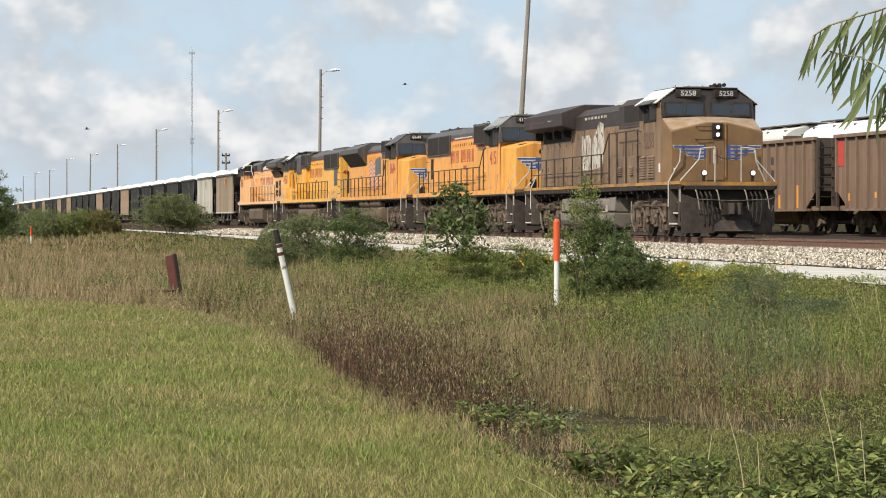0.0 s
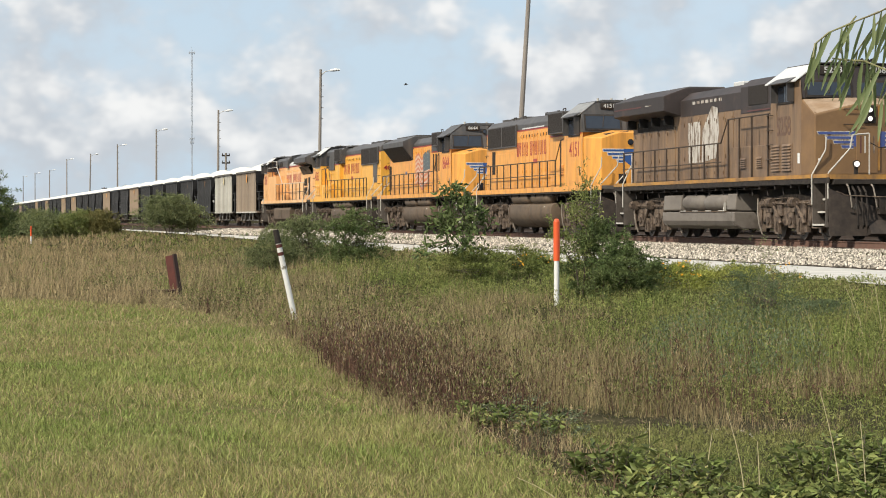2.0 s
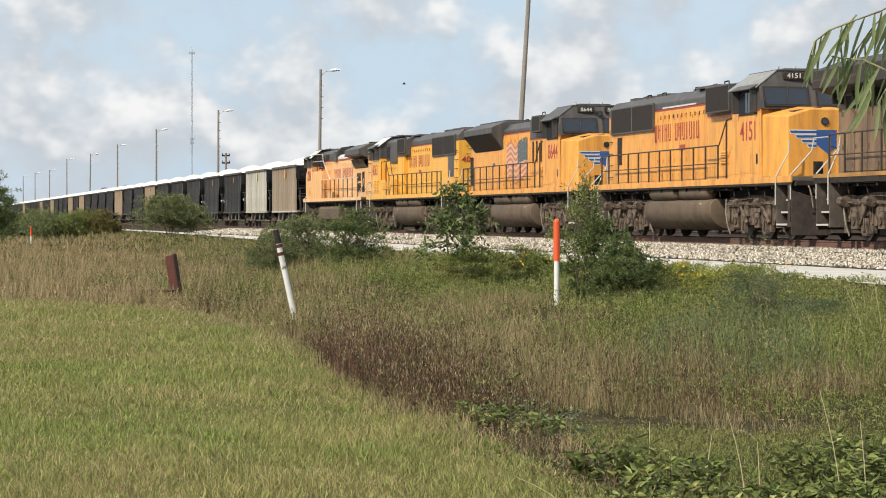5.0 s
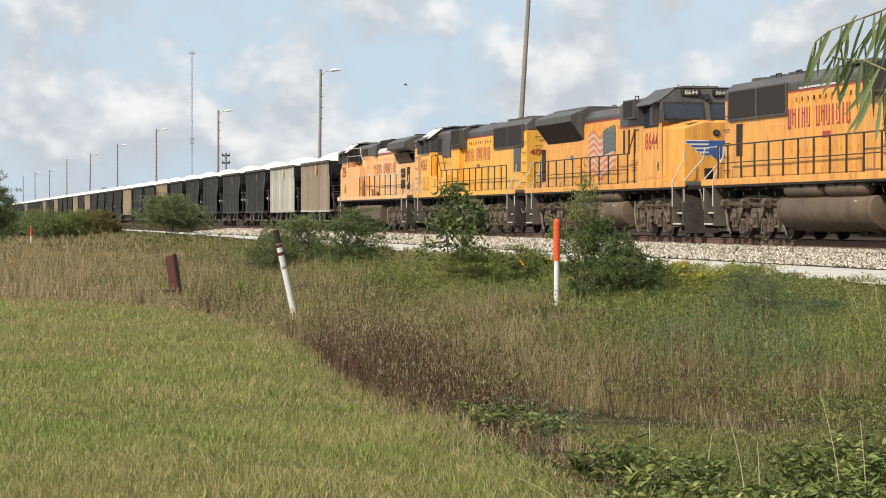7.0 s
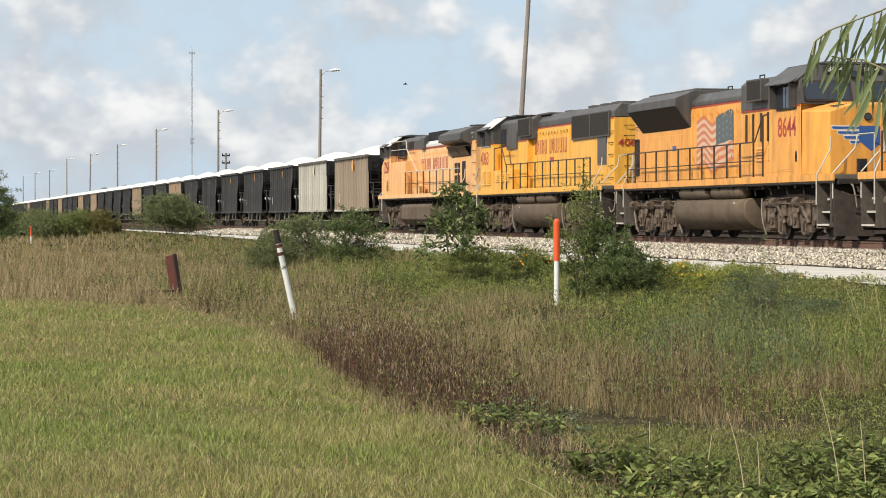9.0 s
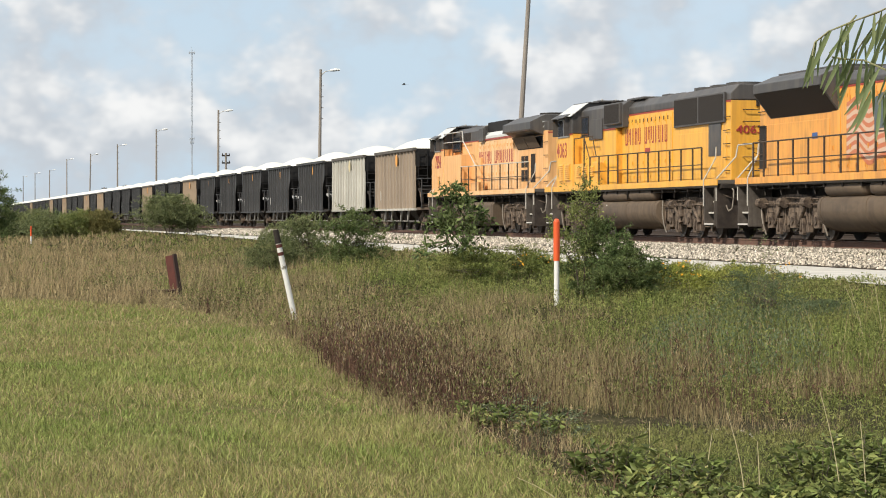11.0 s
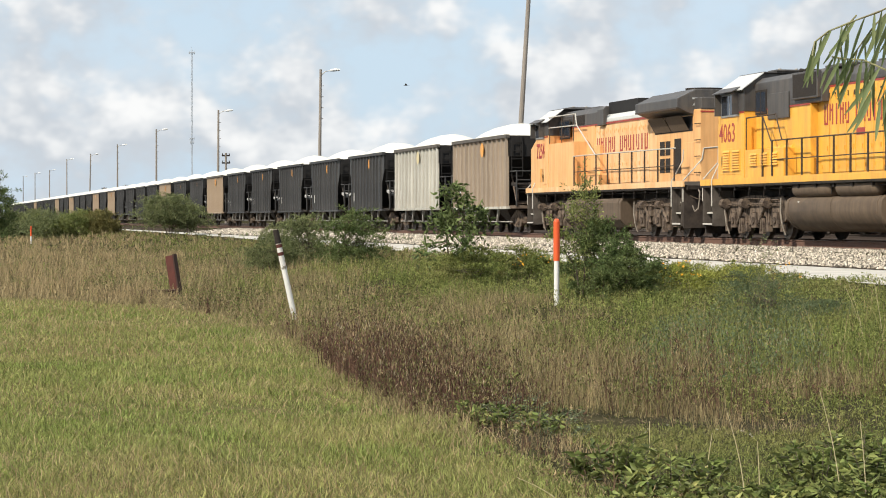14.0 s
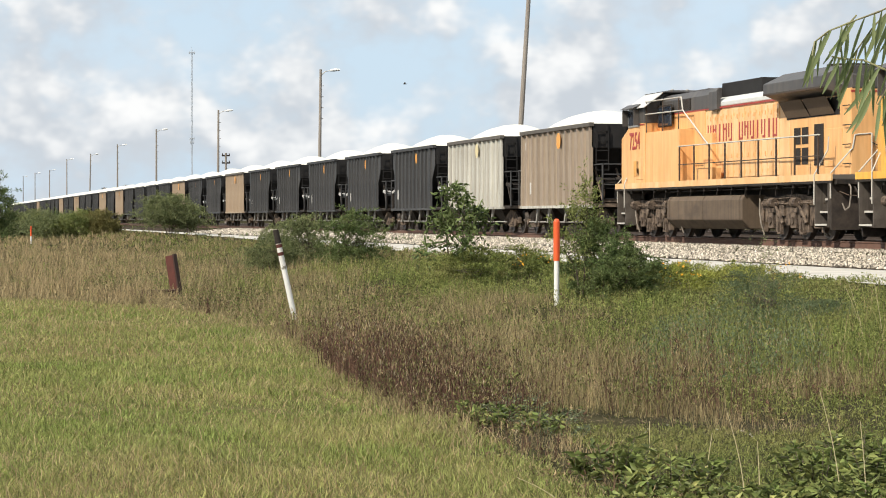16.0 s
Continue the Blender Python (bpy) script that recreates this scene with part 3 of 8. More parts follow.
def underframe(t, L, sill_mat, tank, reservoirs, flip, res_z=1.36, res_r=0.215, tank_mat=M_TANK):
    s = Shape().box(-L + 0.85, -0.85, -1.52, 1.52, 1.60, 1.715)
    part("deck", s, M_DECK, t, bevel=0.01)
    for sy in (-1, 1):
        low = 1.64 if sill_mat is M_STRIPE_OLD else 1.56
        part("side_sill", Shape().box(-L + 0.85, -0.85, *sorted((sy * 1.52, sy * 1.56)), low, 1.74), sill_mat, t, "yellow painted sill stripe along the deck")
        part("sill_flange", Shape().box(-L + 0.85, -0.85, *sorted((sy * 1.52, sy * 1.55)), 1.50, low), M_BLACK, t)
    s = Shape().box(-L + 1.0, -1.0, -0.75, 0.75, 1.15, 1.6)
    for k in range(14):                        # pipes, brackets and conduits below the deck
        x = -2.6 - k * (L - 5.2) / 13
        for sy in (-1, 1):
            s.box(x - 0.05, x + 0.05, *sorted((sy * 0.75, sy * 1.5)), 1.40, 1.6)
            s.rod((x + 0.3, sy * 1.4, 1.58), (x + 0.42, sy * 1.38, 1.22), 0.022, 5)
    for sy in (-1, 1):
        s.rod((-L + 2.2, sy * 1.44, 1.50), (-2.2, sy * 1.44, 1.50), 0.03, 5)
        s.rod((-L + 3.2, sy * 1.36, 1.42), (-6.2, sy * 1.36, 1.42), 0.022, 5)
    part("underframe", s, M_BLACK, t)
    d0, d1, prof = tank
    s = Shape().prism_x(prof, -d1, -d0)
    tk = part("fuel_tank", s, tank_mat, t, "dust-brown steel fuel tank", bevel=0.03, smooth=len(prof) > 20)
    for d in (d0 + 0.25, (d0 + d1) / 2, d1 - 0.25):
        part("tank_strap", Shape().prism_x([(y * 1.006, 0.7 + (z - 0.7) * 1.012) for y, z in prof], -d - 0.03, -d + 0.03), tank_mat, tk)
    for sy in (-1, 1):
        part("sight_gauge", Shape().box(-d0 - 1.1, -d0 - 0.98, *sorted((sy * 1.40, sy * 1.46)), 0.75, 1.05), M_SILVER, tk)
    for sy in (-1, 1):
        for a, b in reservoirs:
            n = 14
            rings = []
            for x, r in ((-a, res_r * 0.4), (-a - 0.05, res_r * 0.72), (-a - 0.13, res_r * 0.93), (-a - 0.22, res_r), (-b + 0.22, res_r), (-b + 0.13, res_r * 0.93), (-b + 0.05, res_r * 0.72), (-b, res_r * 0.4)):
                rings.append([(x, sy * 1.26 + r * math.cos(2 * math.pi * i / n), res_z + r * math.sin(2 * math.pi * i / n)) for i in range(n)])
            part("air_reservoir", Shape().loft(rings), tank_mat, t, "round dusty air reservoir", smooth=True)
    for x, f in ((-4.75, False), (-L + 4.75, True)):
        loco_truck(t, x, f, 0)


def shield_wing(t, x, y, z, w, h, blue, pale, name="nose_emblem"):
    """Plain winged badge of stripes on the nose front, its middle at (x, y, z)."""
    b = part(name, Shape().prism_x([(y - w * 0.15, z + h * 0.5), (y + w * 0.15, z + h * 0.5), (y + w * 0.15, z - h * 0.1), (y, z - h * 0.5), (y - w * 0.15, z - h * 0.1)], x, x + 0.008), blue, t, "blue and pale winged badge")
    for sy in (-1, 1):
        for k in range(4):
            z0 = z + h * (0.42 - 0.19 * k)
            w1 = w * (0.5 - 0.075 * k)
            for mat, e, dz in ((pale, 0.006, h * 0.085), (blue, 0.012, h * 0.05)):
                ys = sorted((y + sy * w * 0.15, y + sy * (w1 - (0.02 if mat is blue else 0))))
                part("wing_stripe", Shape().prism_x([(ys[0] + (0.04 if sy < 0 else 0), z0 - dz), (ys[1] - (0.04 if sy > 0 else 0), z0 - dz), (ys[1], z0 + dz), (ys[0], z0 + dz)], x, x + e), mat, b)


def side_text(t, sy, text, d, z, size, mat, y, squeeze=0.8, bold=0.012, label="road number in red"):
    text_part("road_number", text, size, mat, t, pose(-d, sy * y, z, 90, 0, 0 if sy < 0 else 180), label, squeeze, 0.004, bold)


def letter_bars(t, sy, d0, d1, z, h, y, mat):
    """The owner's lettering as plain blocks, one for each letter."""
    for k in range(13):
        if k == 5:
            continue
        d = d0 + (d1 - d0) * (k + 0.5) / 13
        w = (d1 - d0) / 13 * (0.26 if k in (2, 9, 11) else 0.72)
        s = Shape()
        yy = sorted((sy * y, sy * (y + 0.006)))
        if k in (2, 9, 11):
            s.box(-d - w / 2, -d + w / 2, *yy, z - h / 2, z + h / 2)
        else:
            s.box(-d - w / 2, -d - w / 2 + w * 0.28, *yy, z - h / 2, z + h / 2)
            s.box(-d + w / 2 - w * 0.28, -d + w / 2, *yy, z - h / 2 + (0.2 * h if k % 3 else 0), z + h / 2)
            s.box(-d - w * 0.2, -d + w * 0.2, *yy, z + h * (0.14 if k % 2 else -0.5), z + h * (0.26 if k % 2 else -0.38))
        part("letter_block", s, mat, t, "red letter block")


def hood_doors(t, sy, d0, d1, n, z0, z1, y, mat):
    for k in range(n):
        a = d0 + (d1 - d0) * k / n
        b = d0 + (d1 - d0) * (k + 1) / n
        dr = part("hood_door", Shape().box(-b + 0.026, -a - 0.026, *sorted((sy * (y - 0.01), sy * (y + 0.022))), z0, z1), mat, t, bevel=0.004)
        lt = cached("latch_" + mat.name, lambda: Shape().box(-0.018, 0.018, -0.03, 0, -0.06, 0.06))
        hg = cached("hinge_" + mat.name, lambda: Shape().box(-0.014, 0.014, -0.022, 0, -0.045, 0.045))
        for dx, zz, me, nm in ((-b + 0.115, z0 + 0.63, lt, "door_latch"), (-b + 0.115, z1 - 0.22, lt, "door_latch"), (-a - 0.1, z0 + 0.16, hg, "hinge"), (-a - 0.1, z1 - 0.16, hg, "hinge")):
            part(nm, me, M_STANCHION if zz > z1 - 0.2 and mat is not M_GRIME_YELLOW else mat, dr, at=pose(dx, sy * (y + 0.022), zz, 0, 0, 0 if sy < 0 else 180))


def louvres(t, sy, d0, d1, z0, z1, y, mat, n=8, name="louvre_door"):
    dr = part(name, Shape().box(-d1, -d0, *sorted((sy * (y - 0.02), sy * (y + 0.012))), z0, z1), mat, t)
    for k in range(n):
        z = z0 + (z1 - z0) * (k + 0.5) / n
        dz = (z1 - z0) / n * 0.4
        part("louvre", Shape().prism_x([(sy * (y + 0.012), z + dz), (sy * (y + 0.05), z - dz), (sy * (y + 0.012), z - dz)], -d1 + 0.08, -d0 - 0.08), mat, dr)


def grab_irons(t, x, y, zs, mat, along="x", w=0.4, out=0.07):
    for z in zs:
        if along == "y":
            pts = [(x, y - w / 2, z), (x + out, y - w / 2, z), (x + out, y + w / 2, z), (x, y + w / 2, z)]
        else:
            pts = [(x - w / 2, y, z), (x - w / 2, y + math.copysign(abs(out), y), z), (x + w / 2, y + math.copysign(abs(out), y), z), (x + w / 2, y, z)]
        part("grab_iron", Shape().tube(pts, 0.014, 5), mat, t)


def window_at(t, sy, d0, d1, z0, z1, y, frame_mat, wind_deflector=False):
    f = part("side_window", Shape().box(-d1, -d0, *sorted((sy * (y - 0.01), sy * (y + 0.022))), z0, z1), frame_mat, t, bevel=0.008)
    m = (d0 + d1) / 2
    for a, b in ((d0 + 0.06, m - 0.03), (m + 0.03, d1 - 0.06)):
        part("pane", Shape().box(-b, -a, *sorted((sy * (y + 0.02), sy * (y + 0.027))), z0 + 0.06, z1 - 0.06), M_GLASS, f)
    if wind_deflector:
        for d in (d0, d1):
            part("wind_wing", Shape().box(-d - 0.012, -d + 0.012, *sorted((sy * (y + 0.02), sy * (y + 0.22))), z0 + 0.05, z1), M_GREY, f)
        part("awning", Shape().prism_x([(sy * y, z1 + 0.16), (sy * (y + 0.26), z1 + 0.02), (sy * (y + 0.26), z1), (sy * y, z1 + 0.12)], -d1 - 0.1, -d0 + 0.1), M_GREY, f, "grey window shade")


def front_glass(t, x0, x1, panes, z0, z1, frame_mat):
    """Two-part windscreen that leans back from x0 below to x1 above; panes are (y0, y1)."""
    for y0, y1 in panes:
        e = 0.012
        fr = part("windscreen", Shape().add([(x0 + e, y0, z0), (x0 + e, y1, z0), (x1 + e, y1, z1), (x1 + e, y0, z1), (x0 - 0.03, y0, z0), (x0 - 0.03, y1, z0), (x1 - 0.03, y1, z1), (x1 - 0.03, y0, z1)], [(0, 1, 2, 3), (7, 6, 5, 4), (0, 4, 5, 1), (1, 5, 6, 2), (2, 6, 7, 3), (3, 7, 4, 0)]), M_BLACK, t, "black rubber framed windscreen")
        k = 0.055
        def at(y, z, o):
            return (x0 + (x1 - x0) * (z - z0) / (z1 - z0) + o, y, z)
        part("pane", Shape().add([at(y0 + k, z0 + k, e + 0.006), at(y1 - k, z0 + k, e + 0.006), at(y1 - k, z1 - k, e + 0.006), at(y0 + k, z1 - k, e + 0.006)], [(0, 1, 2, 3)]), M_GLASS, fr)
        part("wiper", Shape().tube([at((y0 + y1) / 2 + 0.06, z1 - 0.02, 0.04), at((y0 + y1) / 2 - 0.02, z0 + 0.12, 0.04)], 0.010, 5), M_STANCHION, fr)


def roof_bits(t, items):
    """Low roof hatches, horns and stacks: (name, d0, d1, half width, z0, z1)."""
    for name, d0, d1, w, z0, z1 in items:
        if name == "radiator_fan":
            m = (d0 + d1) / 2
            f = part(name, Shape().rod((-m, 0, z0), (-m, 0, z1 + 0.03), 0.62, 20), M_GREY, t)
            part("fan_grille", Shape().rod((-m, 0, z1 + 0.03), (-m, 0, z1 + 0.05), 0.52, 20), M_MESH, f)
            continue
        part(name, Shape().box(-d1, -d0, -w, w, z0, z1), M_GREY, t, bevel=0.02)


def horn(t, x, y, z):
    s = Shape()
    for k, dy in enumerate((-0.14, 0.0, 0.14)):
        s.rod((x - 0.15, y + dy, z + 0.12), (x + 0.05, y + dy, z + 0.12), 0.025, 8)
        s.rod((x + 0.05, y + dy, z + 0.12), (x + 0.25 + 0.05 * k, y + dy, z + 0.12), 0.025, 8, 0.065)
    s.box(x - 0.2, x - 0.1, y - 0.2, y + 0.2, z, z + 0.14)
    part("air_horn", s, M_BLACK, t)


def cab_shell(x_front_low, x_front_top, x_back, w, z0, z_glass, z_eave, z_roof, w_roof):
    """Cab outline skinned from windscreen to back wall."""
    def ring(xl, xt):
        def X(z):
            return xl + (xt - xl) * min(1, max(0, (z - z_glass) / (z_roof - z_glass)))
        return [(xl, -w, z0), (X(z_glass), -w, z_glass), (X(z_eave), -w, z_eave), (X(z_roof), -w_roof, z_roof), (X(z_roof), w_roof, z_roof), (X(z_eave), w, z_eave), (X(z_glass), w, z_glass), (xl, w, z0)]
    return Shape().loft([ring(x_front_low, x_front_top), ring(x_back, x_back)])


def nose_shell(x_front, x_back, wf, wb, z0, zf_side, zf_mid, zb_side, zb_mid, mid=0.36):
    def ring(x, w, zs, zm):
        return [(x, -w, z0), (x, -w, zs), (x, -mid, zm), (x, mid, zm), (x, w, zs), (x, w, z0)]
    return Shape().loft([ring(x_front, wf, zf_side, zf_mid), ring(x_back, wb, zb_side, zb_mid)])


def lamps(t, x, y, z, mat, r=0.085, name="headlight"):
    h = part(name, Shape().rod((x - 0.04, y, z), (x + 0.025, y, z), r + 0.025, 16), M_BLACK, t)
    part("lens", Shape().rod((x + 0.02, y, z), (x + 0.034, y, z), r, 16), mat, h)


def number_board(t, x, y, z, text, w=0.78, h=0.25, turn=0):
    b = part("number_board", Shape().box(-0.04, 0.03, -w / 2, w / 2, -h / 2, h / 2), M_BLACK, t, at=pose(x, y, z, 0, 0, turn), bevel=0.02)
    text_part("digits", text, h * 0.86, M_LIT, b, pose(0.034, 0, 0, 90, 0, 90), "white digits", 1.12, 0.003, 0.004)


M_DECK = material("dusty_deck_plate", (0.10, 0.085, 0.07), 0.8, color2=(0.14, 0.12, 0.10), scale=4)
M_PLOW = material("dark_dusty_pilot_steel", (0.072, 0.057, 0.047), 0.6, color2=(0.034, 0.028, 0.025), scale=3, amount=0.8, spec=0.2)
M_STEP = material("dusty_grey_step_plate", (0.135, 0.115, 0.097), 0.7, color2=(0.075, 0.062, 0.053), scale=3, amount=0.8, spec=0.2, streak=((0.05, 0.04, 0.034), 0.5, 5.0))
M_NOSE_BROWN = material("dusty_brown_nose_paint", (0.215, 0.122, 0.052), 0.6, color2=(0.165, 0.092, 0.042), scale=1.6, amount=0.9, dirt=(0.28, 0.17, 0.085), dirt_lo=0.58, dirt_hi=0.8)
M_NOSE_DUST = material("dusty_sunlit_nose_top", (0.37, 0.27, 0.185), 0.7, color2=(0.27, 0.18, 0.11), scale=3, amount=0.9, dirt=(0.24, 0.15, 0.08), dirt_lo=0.5, dirt_hi=0.75)
M_ROOF_BROWN = material("soot_brown_roof_paint", (0.026, 0.020, 0.019), 0.6, color2=(0.045, 0.032, 0.028), scale=1.2, amount=0.9, dirt=(0.085, 0.052, 0.042), dirt_lo=0.58, dirt_hi=0.78)
M_STRIPE_OLD = material("grimy_yellow_sill_paint", (0.48, 0.235, 0.038), 0.55, color2=(0.20, 0.11, 0.045), scale=1.6, amount=0.9)
M_WORN = material("flaking_white_decal", (0.54, 0.51, 0.46), 0.7, color2=(0.33, 0.28, 0.23), scale=5, amount=0.9, dirt=(0.11, 0.066, 0.038), dirt_lo=0.50, dirt_hi=0.63, dirt_scale=5.0, stretch=(1, 1, 0.3))
M_BLUE_OLD = material("grimy_blue_badge_paint", (0.05, 0.085, 0.28), 0.55, color2=(0.06, 0.075, 0.18), scale=4)
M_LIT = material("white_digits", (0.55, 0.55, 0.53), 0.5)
M_STANCHION = material("grimy_dark_stanchion", (0.04, 0.026, 0.017), 0.7, color2=(0.07, 0.046, 0.03), scale=6)
M_RED_FADED = material("faded_maroon_letters", (0.12, 0.045, 0.04), 0.6)
M_RED_GHOST = material("grime-covered number", (0.13, 0.075, 0.048), 0.6, color2=(0.11, 0.06, 0.042), scale=5)
M_FLAG_WHITE = material("faded_flag_white", (0.60, 0.44, 0.36), 0.55, color2=(0.56, 0.36, 0.22), scale=4)
M_FLAG_RED = material("faded_flag_red", (0.50, 0.13, 0.075), 0.55, color2=(0.52, 0.20, 0.08), scale=4)
M_FLAG_DOT = material("dim_flag_dot", (0.22, 0.22, 0.21), 0.55)
M_FLAG_BLUE = material("faded_flag_blue", (0.075, 0.095, 0.10), 0.55, color2=(0.10, 0.12, 0.12), scale=6)

TRAIN = []             # (thing, x of its end nearest the head of the train, turned round)


# ---- the soot-stained lead unit ----
def ge_lead():
    L = 22.3
    t = thing("locomotive", "soot-brown six-axle diesel locomotive leading the train, headlights lit", "locomotive", "train")
    underframe(t, L, M_STRIPE_OLD, (8.8, 16.0, [(-1.20, 0.78), (-1.48, 0.78), (-1.48, 0.52), (-1.40, 0.38), (-1.2, 0.28), (1.2, 0.28), (1.40, 0.38), (1.48, 0.52), (1.48, 0.78), (1.20, 0.78)]), ((9.75, 11.75), (11.95, 13.95)), False, 1.05, 0.255, M_TANK_GREY)
    for d0, d1 in ((8.8, 9.6), (14.15, 16.0)):
        part("tank_shoulder", Shape().prism_x([(-1.28, 0.80), (-1.46, 0.84), (-1.42, 1.30), (1.42, 1.30), (1.46, 0.84), (1.28, 0.80)], -d1, -d0), M_TANK_GREY, t, bevel=0.03)
    for sy in (-1, 1):
        part("tank_ledge", Shape().box(-14.15, -9.6, *sorted((sy * 1.30, sy * 1.50)), 0.78, 0.81), M_TANK, t)
        for d in (9.95, 11.2, 12.5, 13.7):
            part("worn_edge", Shape().box(-d - 0.28, -d + 0.28, *sorted((sy * 1.50, sy * 1.506)), 0.80, 0.825), M_SILVER, t)
    end_gear(t, 1, L, True)
    end_gear(t, -1, L, False)
    stair_rails(t, 1, L, M_SILVER)
    stair_rails(t, -1, L, M_SILVER)
    part("nose", nose_shell(-2.05, -3.05, 1.50, 1.53, 1.72, 3.30, 3.58, 3.76, 3.80), M_NOSE_BROWN, t, "dusty brown nose", bevel=0.035)
    s = Shape()
    for ya, yb, z in ((-1.49, -0.36, 0), (-0.36, 0.36, 0), (0.36, 1.49, 0)):
        def top(x, y):
            u = (-2.07 - x) / 0.98
            zm, zs = 3.58 + 0.22 * u, 3.30 + 0.46 * u
            return zm + (zs - zm) * max(0, abs(y) - 0.36) / 1.14 + 0.012
        q = [(x, y, top(x, y)) for x, y in ((-2.10, ya), (-2.10, yb), (-2.98, yb), (-2.98, ya))]
        s.add(q + [(a, b, c - 0.02) for a, b, c in q], BOX8)
    # pale plates show dust, and paint the sunlight on the sloping top
    part("nose_deck", s, M_NOSE_DUST, t, "pale dusty nose top, lightened as if sunlit")
    part("cab", cab_shell(-3.0, -3.25, -5.5, 1.53, 1.72, 3.76, 4.32, 4.66, 1.02), M_GRIME_YELLOW, t, "grimy brown cab", bevel=0.025)
    part("cab_face", Shape().add([(-2.99, -1.5, 3.78), (-2.99, 1.5, 3.78), (-3.12, 1.5, 4.31), (-3.20, 1.0, 4.63), (-3.20, -1.0, 4.63), (-3.12, -1.5, 4.31)], [(0, 1, 2, 3, 4, 5)]), M_ROOF_BROWN, t, "dark cab front round the windscreens")
    front_glass(t, -2.975, -3.095, ((-1.42, -0.10), (0.10, 1.42)), 3.80, 4.26, M_BLACK)
    for sy in (-1, 1):
        part("cab_eave", Shape().add([(-3.1, sy * 1.66, 4.22), (-3.14, sy * 1.02, 4.69), (-5.6, sy * 1.02, 4.69), (-5.6, sy * 1.66, 4.22), (-3.1, sy * 1.66, 4.22 + 0.03), (-3.14, sy * 1.02, 4.69 + 0.03), (-5.6, sy * 1.02, 4.69 + 0.03), (-5.6, sy * 1.66, 4.22 + 0.03)], BOX8), M_ROOF_LIGHT, t, "pale sloping cab roof edge")
    part("cab_roof", Shape().box(-5.6, -3.14, -1.03, 1.03, 4.69, 4.735), M_ROOF_BROWN, t, bevel=0.015)
    for y, turn in ((-0.62, 8), (0.62, -8)):
        number_board(t, -3.10, y, 4.53, "5258", 0.82, 0.26, -turn)
    for sy in (-1, 1):
        window_at(t, sy, 3.55, 4.85, 3.66, 4.20, 1.53, M_BLACK, True)
        part("cab_door_seam", Shape().box(-5.35, -4.95, *sorted((sy * 1.525, sy * 1.54)), 1.8, 3.9), M_GRIME_YELLOW, t)
        # low cabinets behind the cab, with louvred doors
        part("side_cabinet", Shape().box(-9.4, -5.5, *sorted((sy * 0.9, sy * 1.50)), 1.72, 2.62), M_GRIME_YELLOW, t, bevel=0.015)
        louvres(t, sy, 3.7, 4.55, 1.86, 2.60, 1.53, M_GRIME_YELLOW, 9)
        louvres(t, sy, 4.62, 5.45, 1.86, 2.60, 1.53, M_GRIME_YELLOW, 9)
        louvres(t, sy, 6.2, 6.8, 2.0, 2.3, 1.50, M_GRIME_YELLOW, 5)
        louvres(t, sy, 7.6, 8.2, 2.0, 2.3, 1.50, M_GRIME_YELLOW, 5)
        part("warning_label", Shape().box(-3.28, -3.12, *sorted((sy * 1.53, sy * 1.537)), 2.05, 2.32), M_WHITE, t, "small white notice")
        hood_doors(t, sy, 9.6, 15.4, 7, 1.80, 3.72, 0.95, M_GRIME_YELLOW)
        hood_doors(t, sy, 16.3, 20.9, 5, 1.80, 3.50, 0.95, M_GRIME_YELLOW)
        part("faded_panel", Shape().box(-14.9, -13.65, *sorted((sy * 0.974, sy * 0.980)), 2.30, 3.55), M_WORN, t, "flaking white patch of an old decal")
        part("faded_panel", Shape().prism_y([(-13.5, 2.3), (-12.1, 2.4), (-11.8, 3.2), (-11.95, 3.9), (-12.5, 3.98), (-13.4, 3.3)], *sorted((sy * 0.974, sy * 0.980))), M_WORN, t, "flaking white patch of an old decal")
        for k in range(7):
            part("paint_chip", Shape().box(-14.5 + k * 0.44, -14.24 + k * 0.44, *sorted((sy * 0.958, sy * 0.964)), 4.10, 4.19), M_WORN, t)
        part("side_grille", Shape().box(-8.2, -6.5, *sorted((sy * 1.24, sy * 1.27)), 3.80, 4.34), M_MESH, t, "dark air intake grille")
        part("relief_line", Shape().box(-8.3, -6.3, *sorted((sy * 1.257, sy * 1.266)), 3.62, 3.66), M_RED_FADED, t)
        side_text(t, sy, "5258", 4.4, 3.05, 0.72, M_RED_GHOST, 1.533, 0.8, 0.01, "faded maroon road number")
        rails_on(t, sy, [(20.4, 2.74), (9.9, 2.78)], [10.2, 11.5, 12.8, 14.1, 15.4, 16.7, 18.0, 19.2, 20.3], mat=M_STANCHION)
        rails_on(t, sy, [(9.9, 2.78), (9.25, 3.44), (5.6, 3.46)], [9.2, 8.2, 7.1, 5.7], mat=M_STANCHION, mid=False)
        grab_irons(t, -5.45, sy * 1.53, (2.2, 2.6, 3.0, 3.4), M_STANCHION)
    part("equipment_hood", Shape().prism_x([(-1.25, 2.6), (-1.25, 4.34), (-0.95, 4.56), (0.95, 4.56), (1.25, 4.34), (1.25, 2.6)], -8.9, -5.5), M_GRIME_YELLOW, t, bevel=0.02)
    part("hood_cap", Shape().prism_x([(-0.956, 3.76), (-0.956, 4.264), (-0.624, 4.517), (0.624, 4.517), (0.956, 4.264), (0.956, 3.76)], -15.79, -8.91), M_ROOF_BROWN, t, "soot-blackened upper hood")
    part("hood_cap", Shape().prism_x([(-1.256, 3.58), (-1.256, 4.344), (-0.953, 4.567), (0.953, 4.567), (1.256, 4.344), (1.256, 3.58)], -8.905, -5.505), M_ROOF_BROWN, t, "soot-blackened upper hood")
